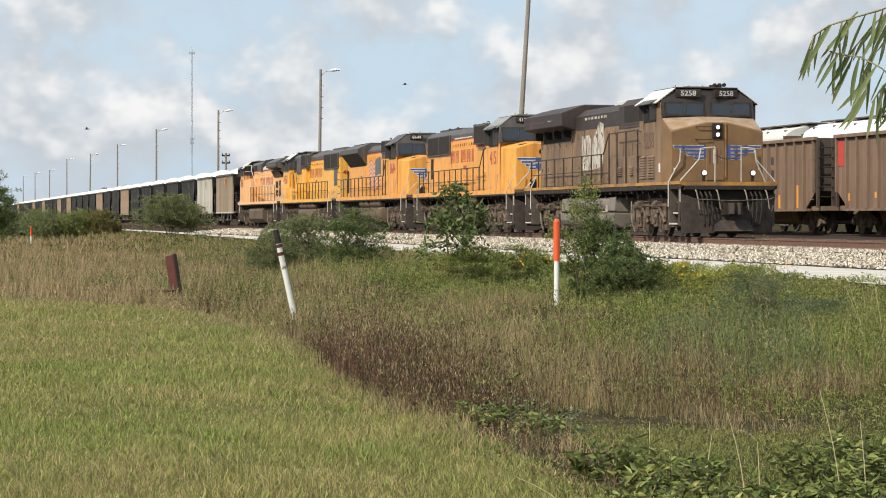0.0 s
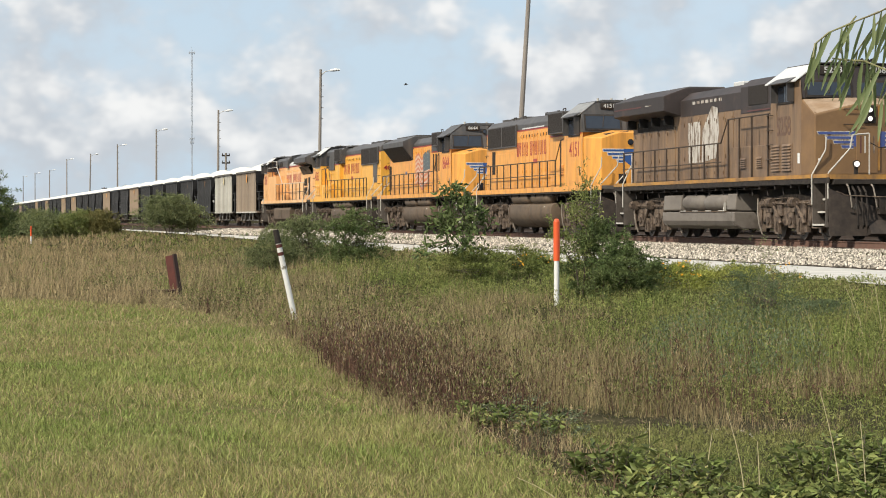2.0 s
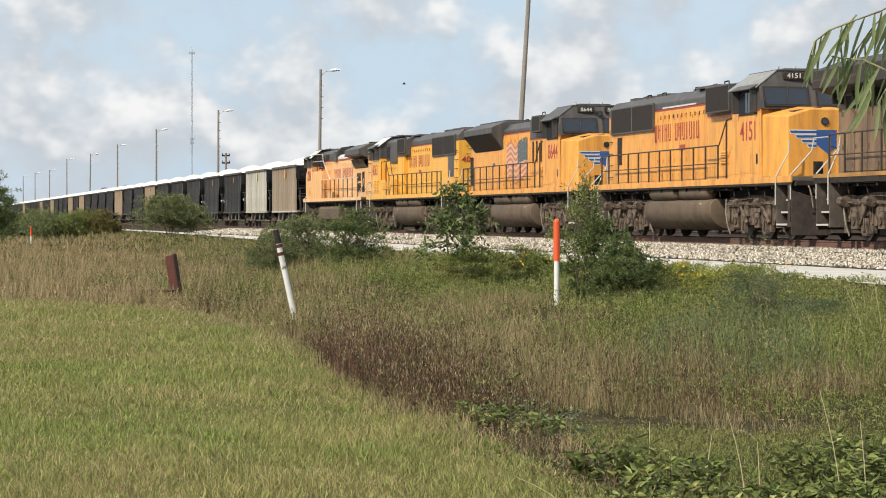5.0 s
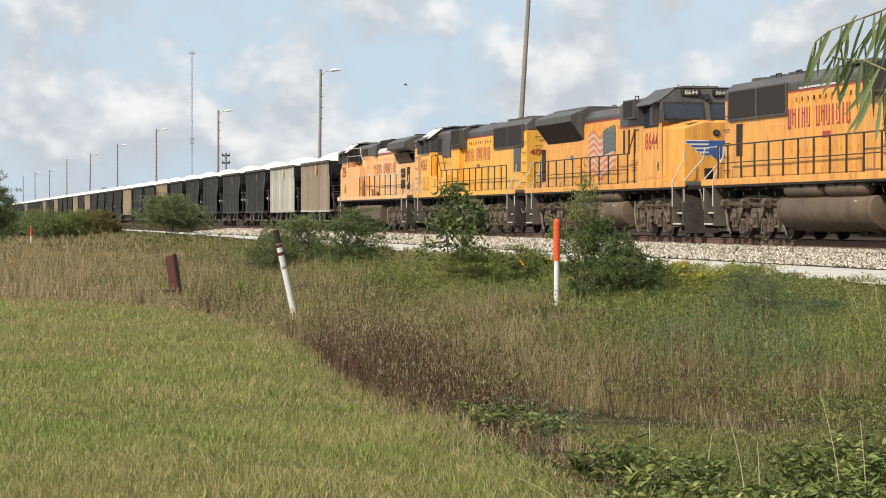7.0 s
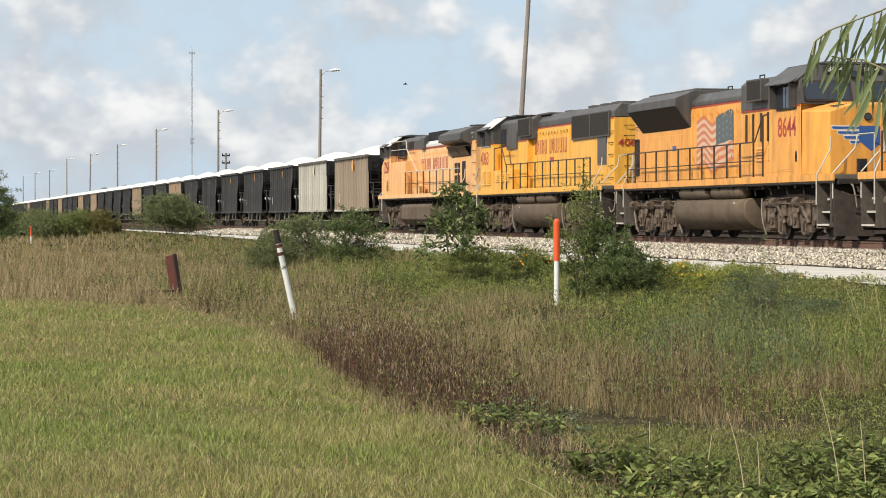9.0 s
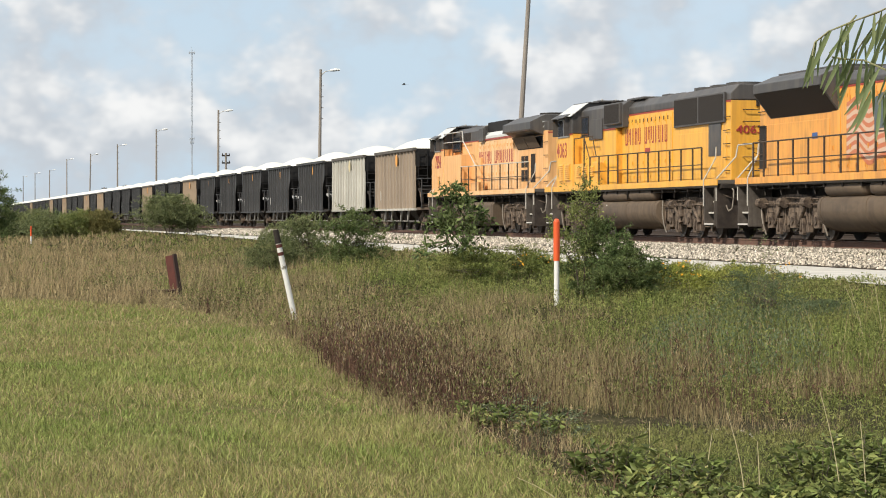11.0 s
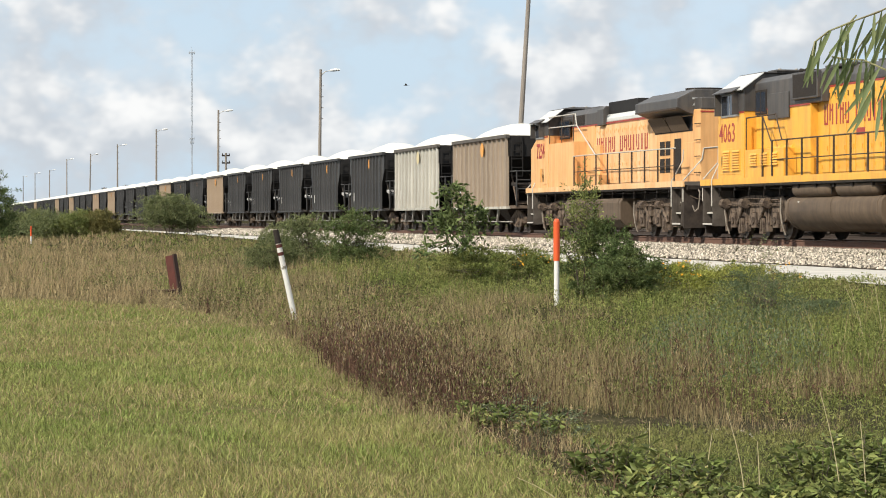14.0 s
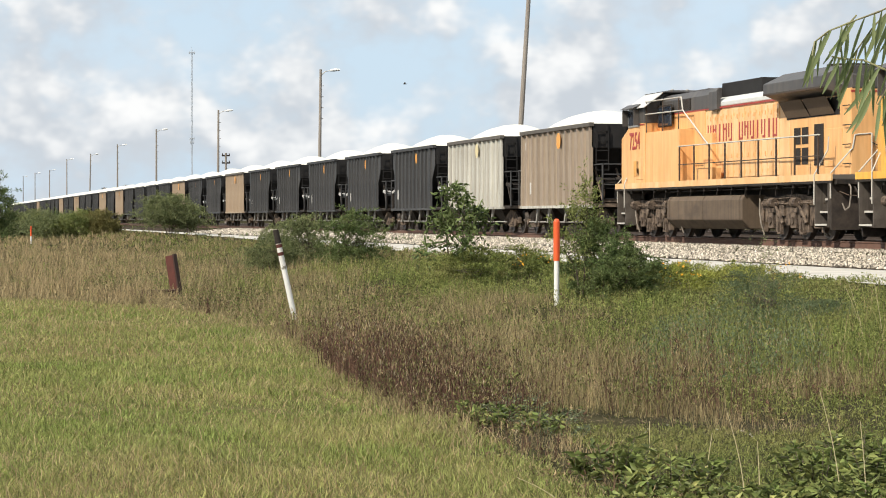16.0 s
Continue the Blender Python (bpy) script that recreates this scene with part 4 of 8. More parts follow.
    part("engine_hood", Shape().prism_x([(-0.95, 1.72), (-0.95, 4.26), (-0.62, 4.51), (0.62, 4.51), (0.95, 4.26), (0.95, 1.72)], -16.0, -8.9), M_GRIME_YELLOW, t, bevel=0.02)
    part("rear_hood", Shape().box(-21.2, -16.0, -0.95, 0.95, 1.72, 4.0), M_GRIME_YELLOW, t, bevel=0.02)
    part("radiator_wing", Shape().prism_x([(-0.95, 3.80), (-1.5, 3.96), (-1.5, 4.43), (-0.75, 4.70), (0.75, 4.70), (1.5, 4.43), (1.5, 3.96), (0.95, 3.80)], -21.7, -15.8), M_ROOF_BROWN, t, "overhanging soot-brown radiator housing", bevel=0.02)
    for sy in (-1, 1):
        part("radiator_band", Shape().box(-21.6, -18.4, *sorted((sy * 1.50, sy * 1.506)), 4.16, 4.20), M_RED_FADED, t)
        part("radiator_band", Shape().box(-17.9, -17.2, *sorted((sy * 1.50, sy * 1.506)), 4.17, 4.20), M_WORN, t)
        # dark braces and panel paint the shadow cast by the radiator wing
        for d in (16.6, 18.0, 19.4, 20.8):
            part("wing_brace", Shape().prism_y([(-d, 3.55), (-d - 0.06, 3.55), (-d - 0.06, 3.84), (-d, 3.84)], *sorted((sy * 0.95, sy * 1.25))), M_SOOT_SHADE, t)
        part("shutter_opening", Shape().box(-20.6, -16.5, *sorted((sy * 0.955, sy * 0.975)), 3.42, 3.74), M_MESH, t, "dark panel standing in for shade under the radiator")
    part("exhaust_box", Shape().box(-12.2, -11.3, -0.4, 0.4, 4.51, 4.68), M_ROOF_LIGHT, t, "pale exhaust stack", bevel=0.03)
    roof_bits(t, [("roof_hatch", 6.0, 7.4, 0.7, 4.56, 4.63), ("roof_hatch", 9.2, 10.9, 0.5, 4.51, 4.58), ("radiator_cap", 16.1, 18.2, 0.6, 4.70, 4.75), ("radiator_cap", 18.5, 21.2, 0.6, 4.70, 4.75), ("antenna_box", 3.9, 4.5, 0.5, 4.735, 4.80), ("antenna_box", 4.8, 5.2, 0.8, 4.735, 4.78)])
    horn(t, -4.3, 0.7, 4.735)
    for y in (-0.8, -0.35, 0.1):
        part("antenna", Shape().rod((-4.0, y, 4.73), (-4.0, y, 4.84), 0.05, 8), M_SILVER, t)
    part("headlight_box", Shape().box(-2.12, -2.0, -0.17, 0.17, 3.08, 3.56), M_BLACK, t, bevel=0.015)
    lamps(t, -1.998, 0.0, 3.43, M_LAMP, 0.062)
    lamps(t, -1.998, 0.0, 3.20, M_LAMP, 0.062)
    for sy in (-1, 1):
        part("ditch_bracket", Shape().box(-0.98, -0.92, *sorted((sy * 0.74, sy * 0.83)), 1.72, 1.95), M_BLACK, t)
        lamps(t, -0.90, sy * 0.785, 1.99, M_LAMP, 0.072, "ditch_light")
    shield_wing(t, -2.052, 0.0, 2.56, 2.9, 0.62, M_BLUE_OLD, M_WORN)
    part("nose_door", Shape().box(-2.07, -2.03, -0.36, 0.24, 1.78, 3.0), M_NOSE_BROWN, t, bevel=0.01)
    part("door_edge", Shape().box(-2.06, -2.015, 0.25, 0.29, 1.85, 3.55), M_STRIPE_OLD, t)
    for k in range(4):
        part("door_stripe", Shape().box(-2.03, -2.026, -0.26 + 0.12 * k, -0.22 + 0.12 * k, 2.3, 2.75), M_WORN if k % 2 else M_RED_FADED, t)
    grab_irons(t, -2.05, -0.45, (3.05, 3.45), M_STANCHION, "y", 0.5)
    for sy in (-1, 1):
        part("corner_light", Shape().box(-2.06, -2.03, sy * 1.38 - 0.03, sy * 1.38 + 0.03, 2.1, 2.16), M_WHITE, t)
    part("front_sill", Shape().box(-0.86, -0.80, -1.52, 1.52, 1.60, 1.72), M_STRIPE_OLD, t)
    return t


# ---- yellow units with flush hoods ----
def hood_unit(number, label, flag, near):
    """A wide-nosed six-axle unit; flag: with the flared radiator and waving flag, else with the flush radiator."""
    L = 22.6
    c = 0.9 if near > 0 else 0.0       # this one's cab stands nearer its end
    paint = M_FRESH if near > 0 else M_YELLOW
    CB = -4.86 if near > 0 else -6.0   # back wall of the wide cab
    t = thing("locomotive", label, "locomotive", "train")
    underframe(t, L, paint, (8.2, 15.2, ROUND_TANK), ((8.6, 11.6), (11.9, 14.8)), False)
    end_gear(t, 1, L, True)
    end_gear(t, -1, L, False)
    stair_rails(t, 1, L, M_SILVER)
    stair_rails(t, -1, L, M_SILVER)
    # nose, sloping down to the front and drawn in at the sides
    part("nose", nose_shell(-2.25 + c, -3.45 + c, 1.16, 1.50, 1.72, 3.40, 3.60, 3.46, 3.70, 0.5), paint, t, "yellow nose", bevel=0.04)
    part("cab", cab_shell(-3.4 + c, -3.75 + c, CB, 1.52, 1.72, 3.66, 4.30, 4.68, 0.95), paint, t, "yellow cab side", bevel=0.02)
    # grey upper cab, 6 mm proud of the yellow
    part("cab_top", cab_shell(-3.38 + c, -3.72 + c, CB - 0.02, 1.53, 3.62, 3.64, 4.30, 4.70, 0.96), M_GREY, t, "dark grey upper cab", bevel=0.02)
    front_glass(t, -3.365 + c, -3.58 + c, ((-1.44, -0.10), (0.10, 1.44)), 3.70, 4.26, M_BLACK)
    for sy in (-1, 1):
        part("cab_eave", Shape().add([(-3.55 + c, sy * 1.62, 4.22), (-3.7 + c, sy * 0.97, 4.70), (CB - 0.1, sy * 0.97, 4.70), (CB - 0.1, sy * 1.62, 4.22), (-3.55 + c, sy * 1.62, 4.22 + 0.03), (-3.7 + c, sy * 0.97, 4.70 + 0.03), (CB - 0.1, sy * 0.97, 4.70 + 0.03), (CB - 0.1, sy * 1.62, 4.22 + 0.03)], BOX8), M_GREY if flag else M_ROOF_LIGHT if near > 0 else M_EAVE, t, "sloping cab roof edge")
    part("cab_roof", Shape().box(CB - 0.1, -3.7 + c, -0.98, 0.98, 4.70, 4.745), M_GREY, t, bevel=0.015)
    for y, turn in ((-0.5, 6), (0.5, -6)):
        number_board(t, -3.60 + c, y, 4.56, number, 0.62, 0.22, -turn)
    lamps(t, -3.52 + c, 0.0, 4.42, M_GLASS, 0.08)
    lamps(t, -2.24 + c, -0.1, 3.25, M_GLASS, 0.08)
    shield_wing(t, -2.252 + c, 0.0, 2.68, 2.25, 0.66, M_BLUE, M_WHITE)
    part("nose_door", Shape().box(-2.27 + c, -2.235 + c, 0.25, 0.80, 1.80, 3.2), paint, t, bevel=0.01)
    part("sand_hatch", Shape().prism_x([(-0.9, 3.50), (-0.1, 3.60), (-0.1, 3.66), (-0.9, 3.56)], -3.0 + c, -2.5 + c), M_GREY, t)
    for sy in (-1, 1):
        lamps(t, -0.92, sy * 0.75, 1.98, M_GLASS, 0.09, "ditch_light")
        part("ditch_bracket", Shape().box(-1.0, -0.93, *sorted((sy * 0.62, sy * 0.88)), 1.72, 2.12), M_BLACK, t)
        window_at(t, sy, *((2.85, 4.45) if near > 0 else (3.75, 5.3)), 3.50, 4.18, 1.53, M_EAVE if near > 0 else M_BLACK, True)
        part("red_stripe", Shape().box(CB - 0.02, -3.5 + c, *sorted((sy * 1.53, sy * 1.536)), 3.585, 3.625), M_RED, t)
        part("cab_panel", Shape().box(CB + 0.1, -3.7 + c, *sorted((sy * 1.518, sy * 1.528)), 1.85, 3.45), paint, t, bevel=0.006)
        side_text(t, sy, number, 3.36 if near > 0 else 4.5, 3.02, 0.76, M_RED, 1.53, 0.98, 0.006)
        part("small_hatch", Shape().box(-4.9 + c, -4.3 + c, *sorted((sy * 1.528, sy * 1.54)), 1.9, 2.6), paint, t, bevel=0.006)
        part("notice_plate", Shape().box(-3.85 + c, -3.7 + c, *sorted((sy * 1.52, sy * 1.528)), 2.1, 2.38), M_WHITE, t)
    # electrical cabinet right behind the cab, grey above with a screened intake
    part("electrical_cabinet", Shape().box(-9.4, CB, -1.18, 1.18, 1.72, 3.66), paint, t, bevel=0.02)
    part("cabinet_top", Shape().prism_x([(-1.2, 3.66), (-1.2, 4.40), (-1.0, 4.55), (1.0, 4.55), (1.2, 4.40), (1.2, 3.66)], -9.4 if near < 0 else -10.3, CB), M_GREY, t, bevel=0.02)
    for sy in (-1, 1):
        i0, i1, iy, iz = (8.25, 10.25, 1.30, 3.78) if near > 0 else (7.0, 8.3, 1.42, 3.87) if flag else (6.65, 8.9, 1.42, 3.70)
        part("intake_box", Shape().box(-i1, -i0, *sorted((sy * 1.18, sy * iy)), iz, 4.50), M_GREY, t, bevel=0.02)
        part("intake_screen", Shape().box(-i1 + 0.08, -i0 - 0.08, *sorted((sy * iy, sy * (iy + 0.007))), iz + 0.05, 4.45), M_MESH, t, "dark screened air intake")
        part("red_stripe", Shape().box(-9.4, CB, *sorted((sy * 1.20, sy * 1.206)), 3.62, 3.66), M_RED, t)
        louvres(t, sy, 6.3, 7.1, 2.2, 2.6, 1.18, paint, 5)
        louvres(t, sy, 7.3, 8.1, 2.2, 2.6, 1.18, paint, 5)
        for d in (6.5, 7.0, 7.6, 8.3, 8.9) if flag else ():
            part("door_bar", Shape().box(-d - 0.04, -d + 0.04, *sorted((sy * 1.18, sy * 1.23)), 2.75, 3.55), M_STANCHION, t)
    if near > 0:
        for sy in (-1, 1):                     # louvred battery boxes and a rear side window
            part("battery_box", Shape().box(-8.17, -4.88, *sorted((sy * 1.1, sy * 1.50)), 1.73, 2.52), paint, t, bevel=0.015)
            for d in (5.3, 6.2, 7.05):
                louvres(t, sy, d, d + 0.75, 2.05, 2.42, 1.50, paint, 5)
            louvres(t, sy, 2.95, 3.7, 1.95, 2.55, 1.53, paint, 8)
            louvres(t, sy, 3.8, 4.6, 1.95, 2.55, 1.53, paint, 8)
            window_at(t, sy, 4.95, 5.9, 3.50, 4.20, 1.2, M_BLACK)
            part("shutter_panel", Shape().box(-7.8, -6.05, *sorted((sy * 1.2, sy * 1.235)), 3.34, 4.05), M_GREY, t, "dark grey hinged panel", bevel=0.01)
            part("cab_door", Shape().box(-6.55, -5.0, *sorted((sy * 1.18, sy * 1.20)), 2.55, 3.45), paint, t, bevel=0.01)
            part("walkway_rail", Shape().tube([(-5.0, sy * 1.5, 2.52), (-5.0, sy * 1.5, 3.42), (-7.5, sy * 1.5, 3.44), (-8.0, sy * 1.5, 2.75)], 0.02, 6), M_STANCHION, t)
    # long hood
    z_top = 4.16 if flag else 4.30
    part("long_hood", Shape().box(-21.3, -9.4, -0.97, 0.97, 1.72, 4.02 if flag else 4.08), paint, t, bevel=0.02)
    zs = 4.02 if flag else 4.08
    part("hood_top", Shape().prism_x([(-0.975, zs), (-0.975, z_top), (-0.72, z_top + 0.26), (0.72, z_top + 0.26), (0.975, z_top), (0.975, zs)], -21.32, -9.4), M_GREY, t, "dark grey hood roof", bevel=0.03)
    for sy in (-1, 1):
        part("red_stripe", Shape().box(-21.3, -9.4, *sorted((sy * 0.975, sy * 0.981)), zs - 0.045, zs), M_RED, t)
        hood_doors(t, sy, 9.7, 15.4, 9, 1.80, zs - 0.10, 0.97, paint)
        part("rear_panel", Shape().box(-20.9, -15.6, *sorted((sy * 0.965, sy * 0.985)), 1.80, 3.22), paint, t, bevel=0.01)
        rails_on(t, sy, [(20.2, 2.70), (7.2, 2.72)], [7.3, 8.5, 9.7, 10.9, 12.1, 13.3, 14.5, 15.7, 16.9, 18.1, 19.3, 20.2], mat=M_STANCHION)
        rails_on(t, sy, [(7.2, 2.72), (6.5, 3.42), (6.05, 3.46)], [6.5], mat=M_STANCHION, mid=False)
        grab_irons(t, -21.0, sy * 0.97, (2.0, 2.4, 2.8, 3.2, 3.6), M_STANCHION, w=0.45)
        if near > 0:
            part("filter_door", Shape().box(-20.4, -19.2, *sorted((sy * 0.985, sy * 1.0)), 2.46, 3.44), M_GREY, t, "dark louvred door")
        else:
            part("filter_opening", Shape().box(*((-21.25, -20.65) if flag else (-20.15, -19.6)), *sorted((sy * 0.985, sy * 0.995)), 2.0 if flag else 2.4, 3.2 if flag else 3.34), M_MESH, t, "dark open filter hatch")
    if flag:
        part("radiator_wing", Shape().prism_x([(-0.97, 3.38), (-1.50, 4.07), (-1.50, 4.31), (-0.9, 4.56), (0.9, 4.56), (1.50, 4.31), (1.50, 4.07), (0.97, 3.38)], -20.35, -14.9), M_GREY, t, "flared dark grey radiator housing", bevel=0.02)
        for sy in (-1, 1):
            part("radiator_screen", Shape().add([(-20.25, sy * 0.985, 3.39), (-15.0, sy * 0.985, 3.39), (-15.0, sy * 1.505, 4.06), (-20.25, sy * 1.505, 4.06)], [(0, 1, 2, 3)]), M_MESH, t)
        roof_bits(t, [("radiator_cap", 15.1, 17.4, 0.8, 4.56, 4.63), ("radiator_cap", 17.7, 20.2, 0.8, 4.56, 4.63), ("brake_grid", 20.5, 21.2, 0.9, 4.40, 4.48)])
        for sy in (-1, 1):
            waving_flag(t, sy, 10.7, 14.3, 2.0, 3.66, 0.995)
        part("maker_plate", Shape().box(-16.9, -16.5, -0.995, -0.985, 2.72, 2.88), M_BLUE, t)
    else:
        for sy in (-1, 1):
            rb = part("radiator_screen", Shape().box(-20.85, -15.7, *sorted((sy * 0.97, sy * 1.04)), 3.44, 4.34), M_GREY, t, "large dark radiator intake", bevel=0.015)
            for d in (15.7, 18.25):
                part("screen", Shape().box(-d - 2.48, -d - 0.06, *sorted((sy * 1.04, sy * 1.047)), 3.50, 4.29), M_MESH, rb)
            letter_bars(t, sy, *((15.7, 10.8) if sy < 0 else (9.9, 14.9)), 3.32, 0.55, 0.994, M_RED)
            if near < 0:
                # pale strip paints the gloss highlight on the roof chamfer
                part("chipped_edge", Shape().box(-14.8, -11.2, *sorted((sy * 0.975, sy * 0.985)), 4.10, 4.15), M_ROOF_LIGHT, t, "pale strip painted as a highlight along the roof edge")
            part("small_badge", Shape().box(-12.9, -12.3, *sorted((sy * 0.99, sy * 0.998)), 2.72, 2.90), M_RED, t)
            for k in range(12):
                part("lift_eye", Shape().box(-9.9 - k * 0.46, -9.84 - k * 0.46, *sorted((sy * 0.97, sy * 1.01)), 3.76, 3.88), M_STANCHION, t)
        roof_bits(t, [("radiator_fan", 15.9, 17.3, 0.8, 4.56, 4.63), ("radiator_fan", 17.5, 18.9, 0.8, 4.56, 4.63), ("radiator_fan", 19.1, 20.5, 0.8, 4.56, 4.63), ("dynamic_hatch", 9.6, 11.6, 0.85, 4.56, 4.64), ("exhaust_hatch", 12.4, 13.2, 0.45, 4.56, 4.66), ("roof_hatch", 13.6, 15.2, 0.6, 4.56, 4.60)])
    roof_bits(t, [("antenna_box", 4.2, 5.0, 0.6, 4.745, 4.81)])
    for y in (-0.7, -0.2, 0.3):
        part("antenna", Shape().rod((-4.4, y, 4.74), (-4.4, y, 4.87), 0.045, 8), M_SILVER, t)
    horn(t, -7.2, 0.4, 4.55)
    for d in (6.3, 8.4):
        part("lifting_lug", Shape().tube([(-d - 0.2, -0.9, 4.55), (-d - 0.2, -0.9, 4.66), (-d + 0.2, -0.9, 4.66), (-d + 0.2, -0.9, 4.55)], 0.02, 5), M_BLACK, t)
    for d in (10.2, 12.0, 15.6, 17.3):
        part("lifting_lug", Shape().tube([(-d - 0.2, -0.68, z_top + 0.2), (-d - 0.2, -0.68, z_top + 0.36), (-d + 0.2, -0.68, z_top + 0.36), (-d + 0.2, -0.68, z_top + 0.2)], 0.02, 5), M_BLACK, t)
    text_part("road_number", number, 0.34, M_RED, t, pose(-21.32, -0.4 if near < 0 else 0.4, 3.2, 90, 0, -90), "red road number on the hood end", 1.25, 0.004, 0.004)
    grab_irons(t, -21.3, 0.35 if near > 0 else -0.35, (2.0, 2.4, 2.8, 3.45, 3.8), M_STANCHION, "y", 0.5, -0.08)
    part("rear_lamps", Shape().box(-21.36, -21.3, -0.2, 0.2, 3.9, 4.12), M_BLACK, t)
    return t


def waving_flag(t, sy, d0, d1, z0, z1, y):
    """A flag in rippling stripes, with a dark starry canton towards the cab."""
    n, k = 13, 18
    b = None
    for j in range(n):
        s = Shape()
        v = []
        for i in range(k + 1):
            u = i / k
            d = d0 + (d1 - d0) * u
            rip = 0.11 * math.sin(u * 9.0) + 0.05 * math.sin(u * 17 + 1)
            top, bot = z1 - 0.10 * u, z0 + 0.25 * (1 - u) - 0.1 * math.sin(u * 5)
            for e in (0, 1):
                zz = top + (bot - top) * (j + e) / n + rip
                v += [(-d, sy * y, zz), (-d, sy * (y + 0.005), zz)]
        f = []
        for i in range(k):
            a = i * 4
            f += [(a + 1, a + 3, a + 7, a + 5), (a, a + 4, a + 6, a + 2), (a, a + 1, a + 5, a + 4), (a + 2, a + 6, a + 7, a + 3)]
        s.add(v, f)
        b = part("flag_stripe", s, M_FLAG_WHITE if j % 2 else M_FLAG_RED, t, "faded painted flag stripe")
    s = Shape()
    v = []
    for i in range(9):
        u = 0.46 * i / 8
        d = d0 + (d1 - d0) * u
        rip = 0.11 * math.sin(u * 9.0) + 0.05 * math.sin(u * 17 + 1)
        top, bot = z1 - 0.10 * u + 0.05, z1 - 0.86
        v += [(-d, sy * (y + 0.008), top + rip), (-d, sy * (y + 0.008), bot + rip)]
    s.add(v, [(i * 2, i * 2 + 1, i * 2 + 3, i * 2 + 2) for i in range(8)])
    c = part("flag_canton", s, M_FLAG_BLUE, t, "dark blue flag canton with pale dots")
    for i in range(4):
        for j in range(4):
            d = d0 + 0.25 + i * 0.36
            z = z1 - 0.12 - j * 0.19 + 0.11 * math.sin((d - d0) / (d1 - d0) * 9)
            part("flag_dot", Shape().box(-d - 0.05, -d + 0.05, *sorted((sy * (y + 0.008), sy * (y + 0.012))), z - 0.03, z + 0.03), M_FLAG_DOT, c)


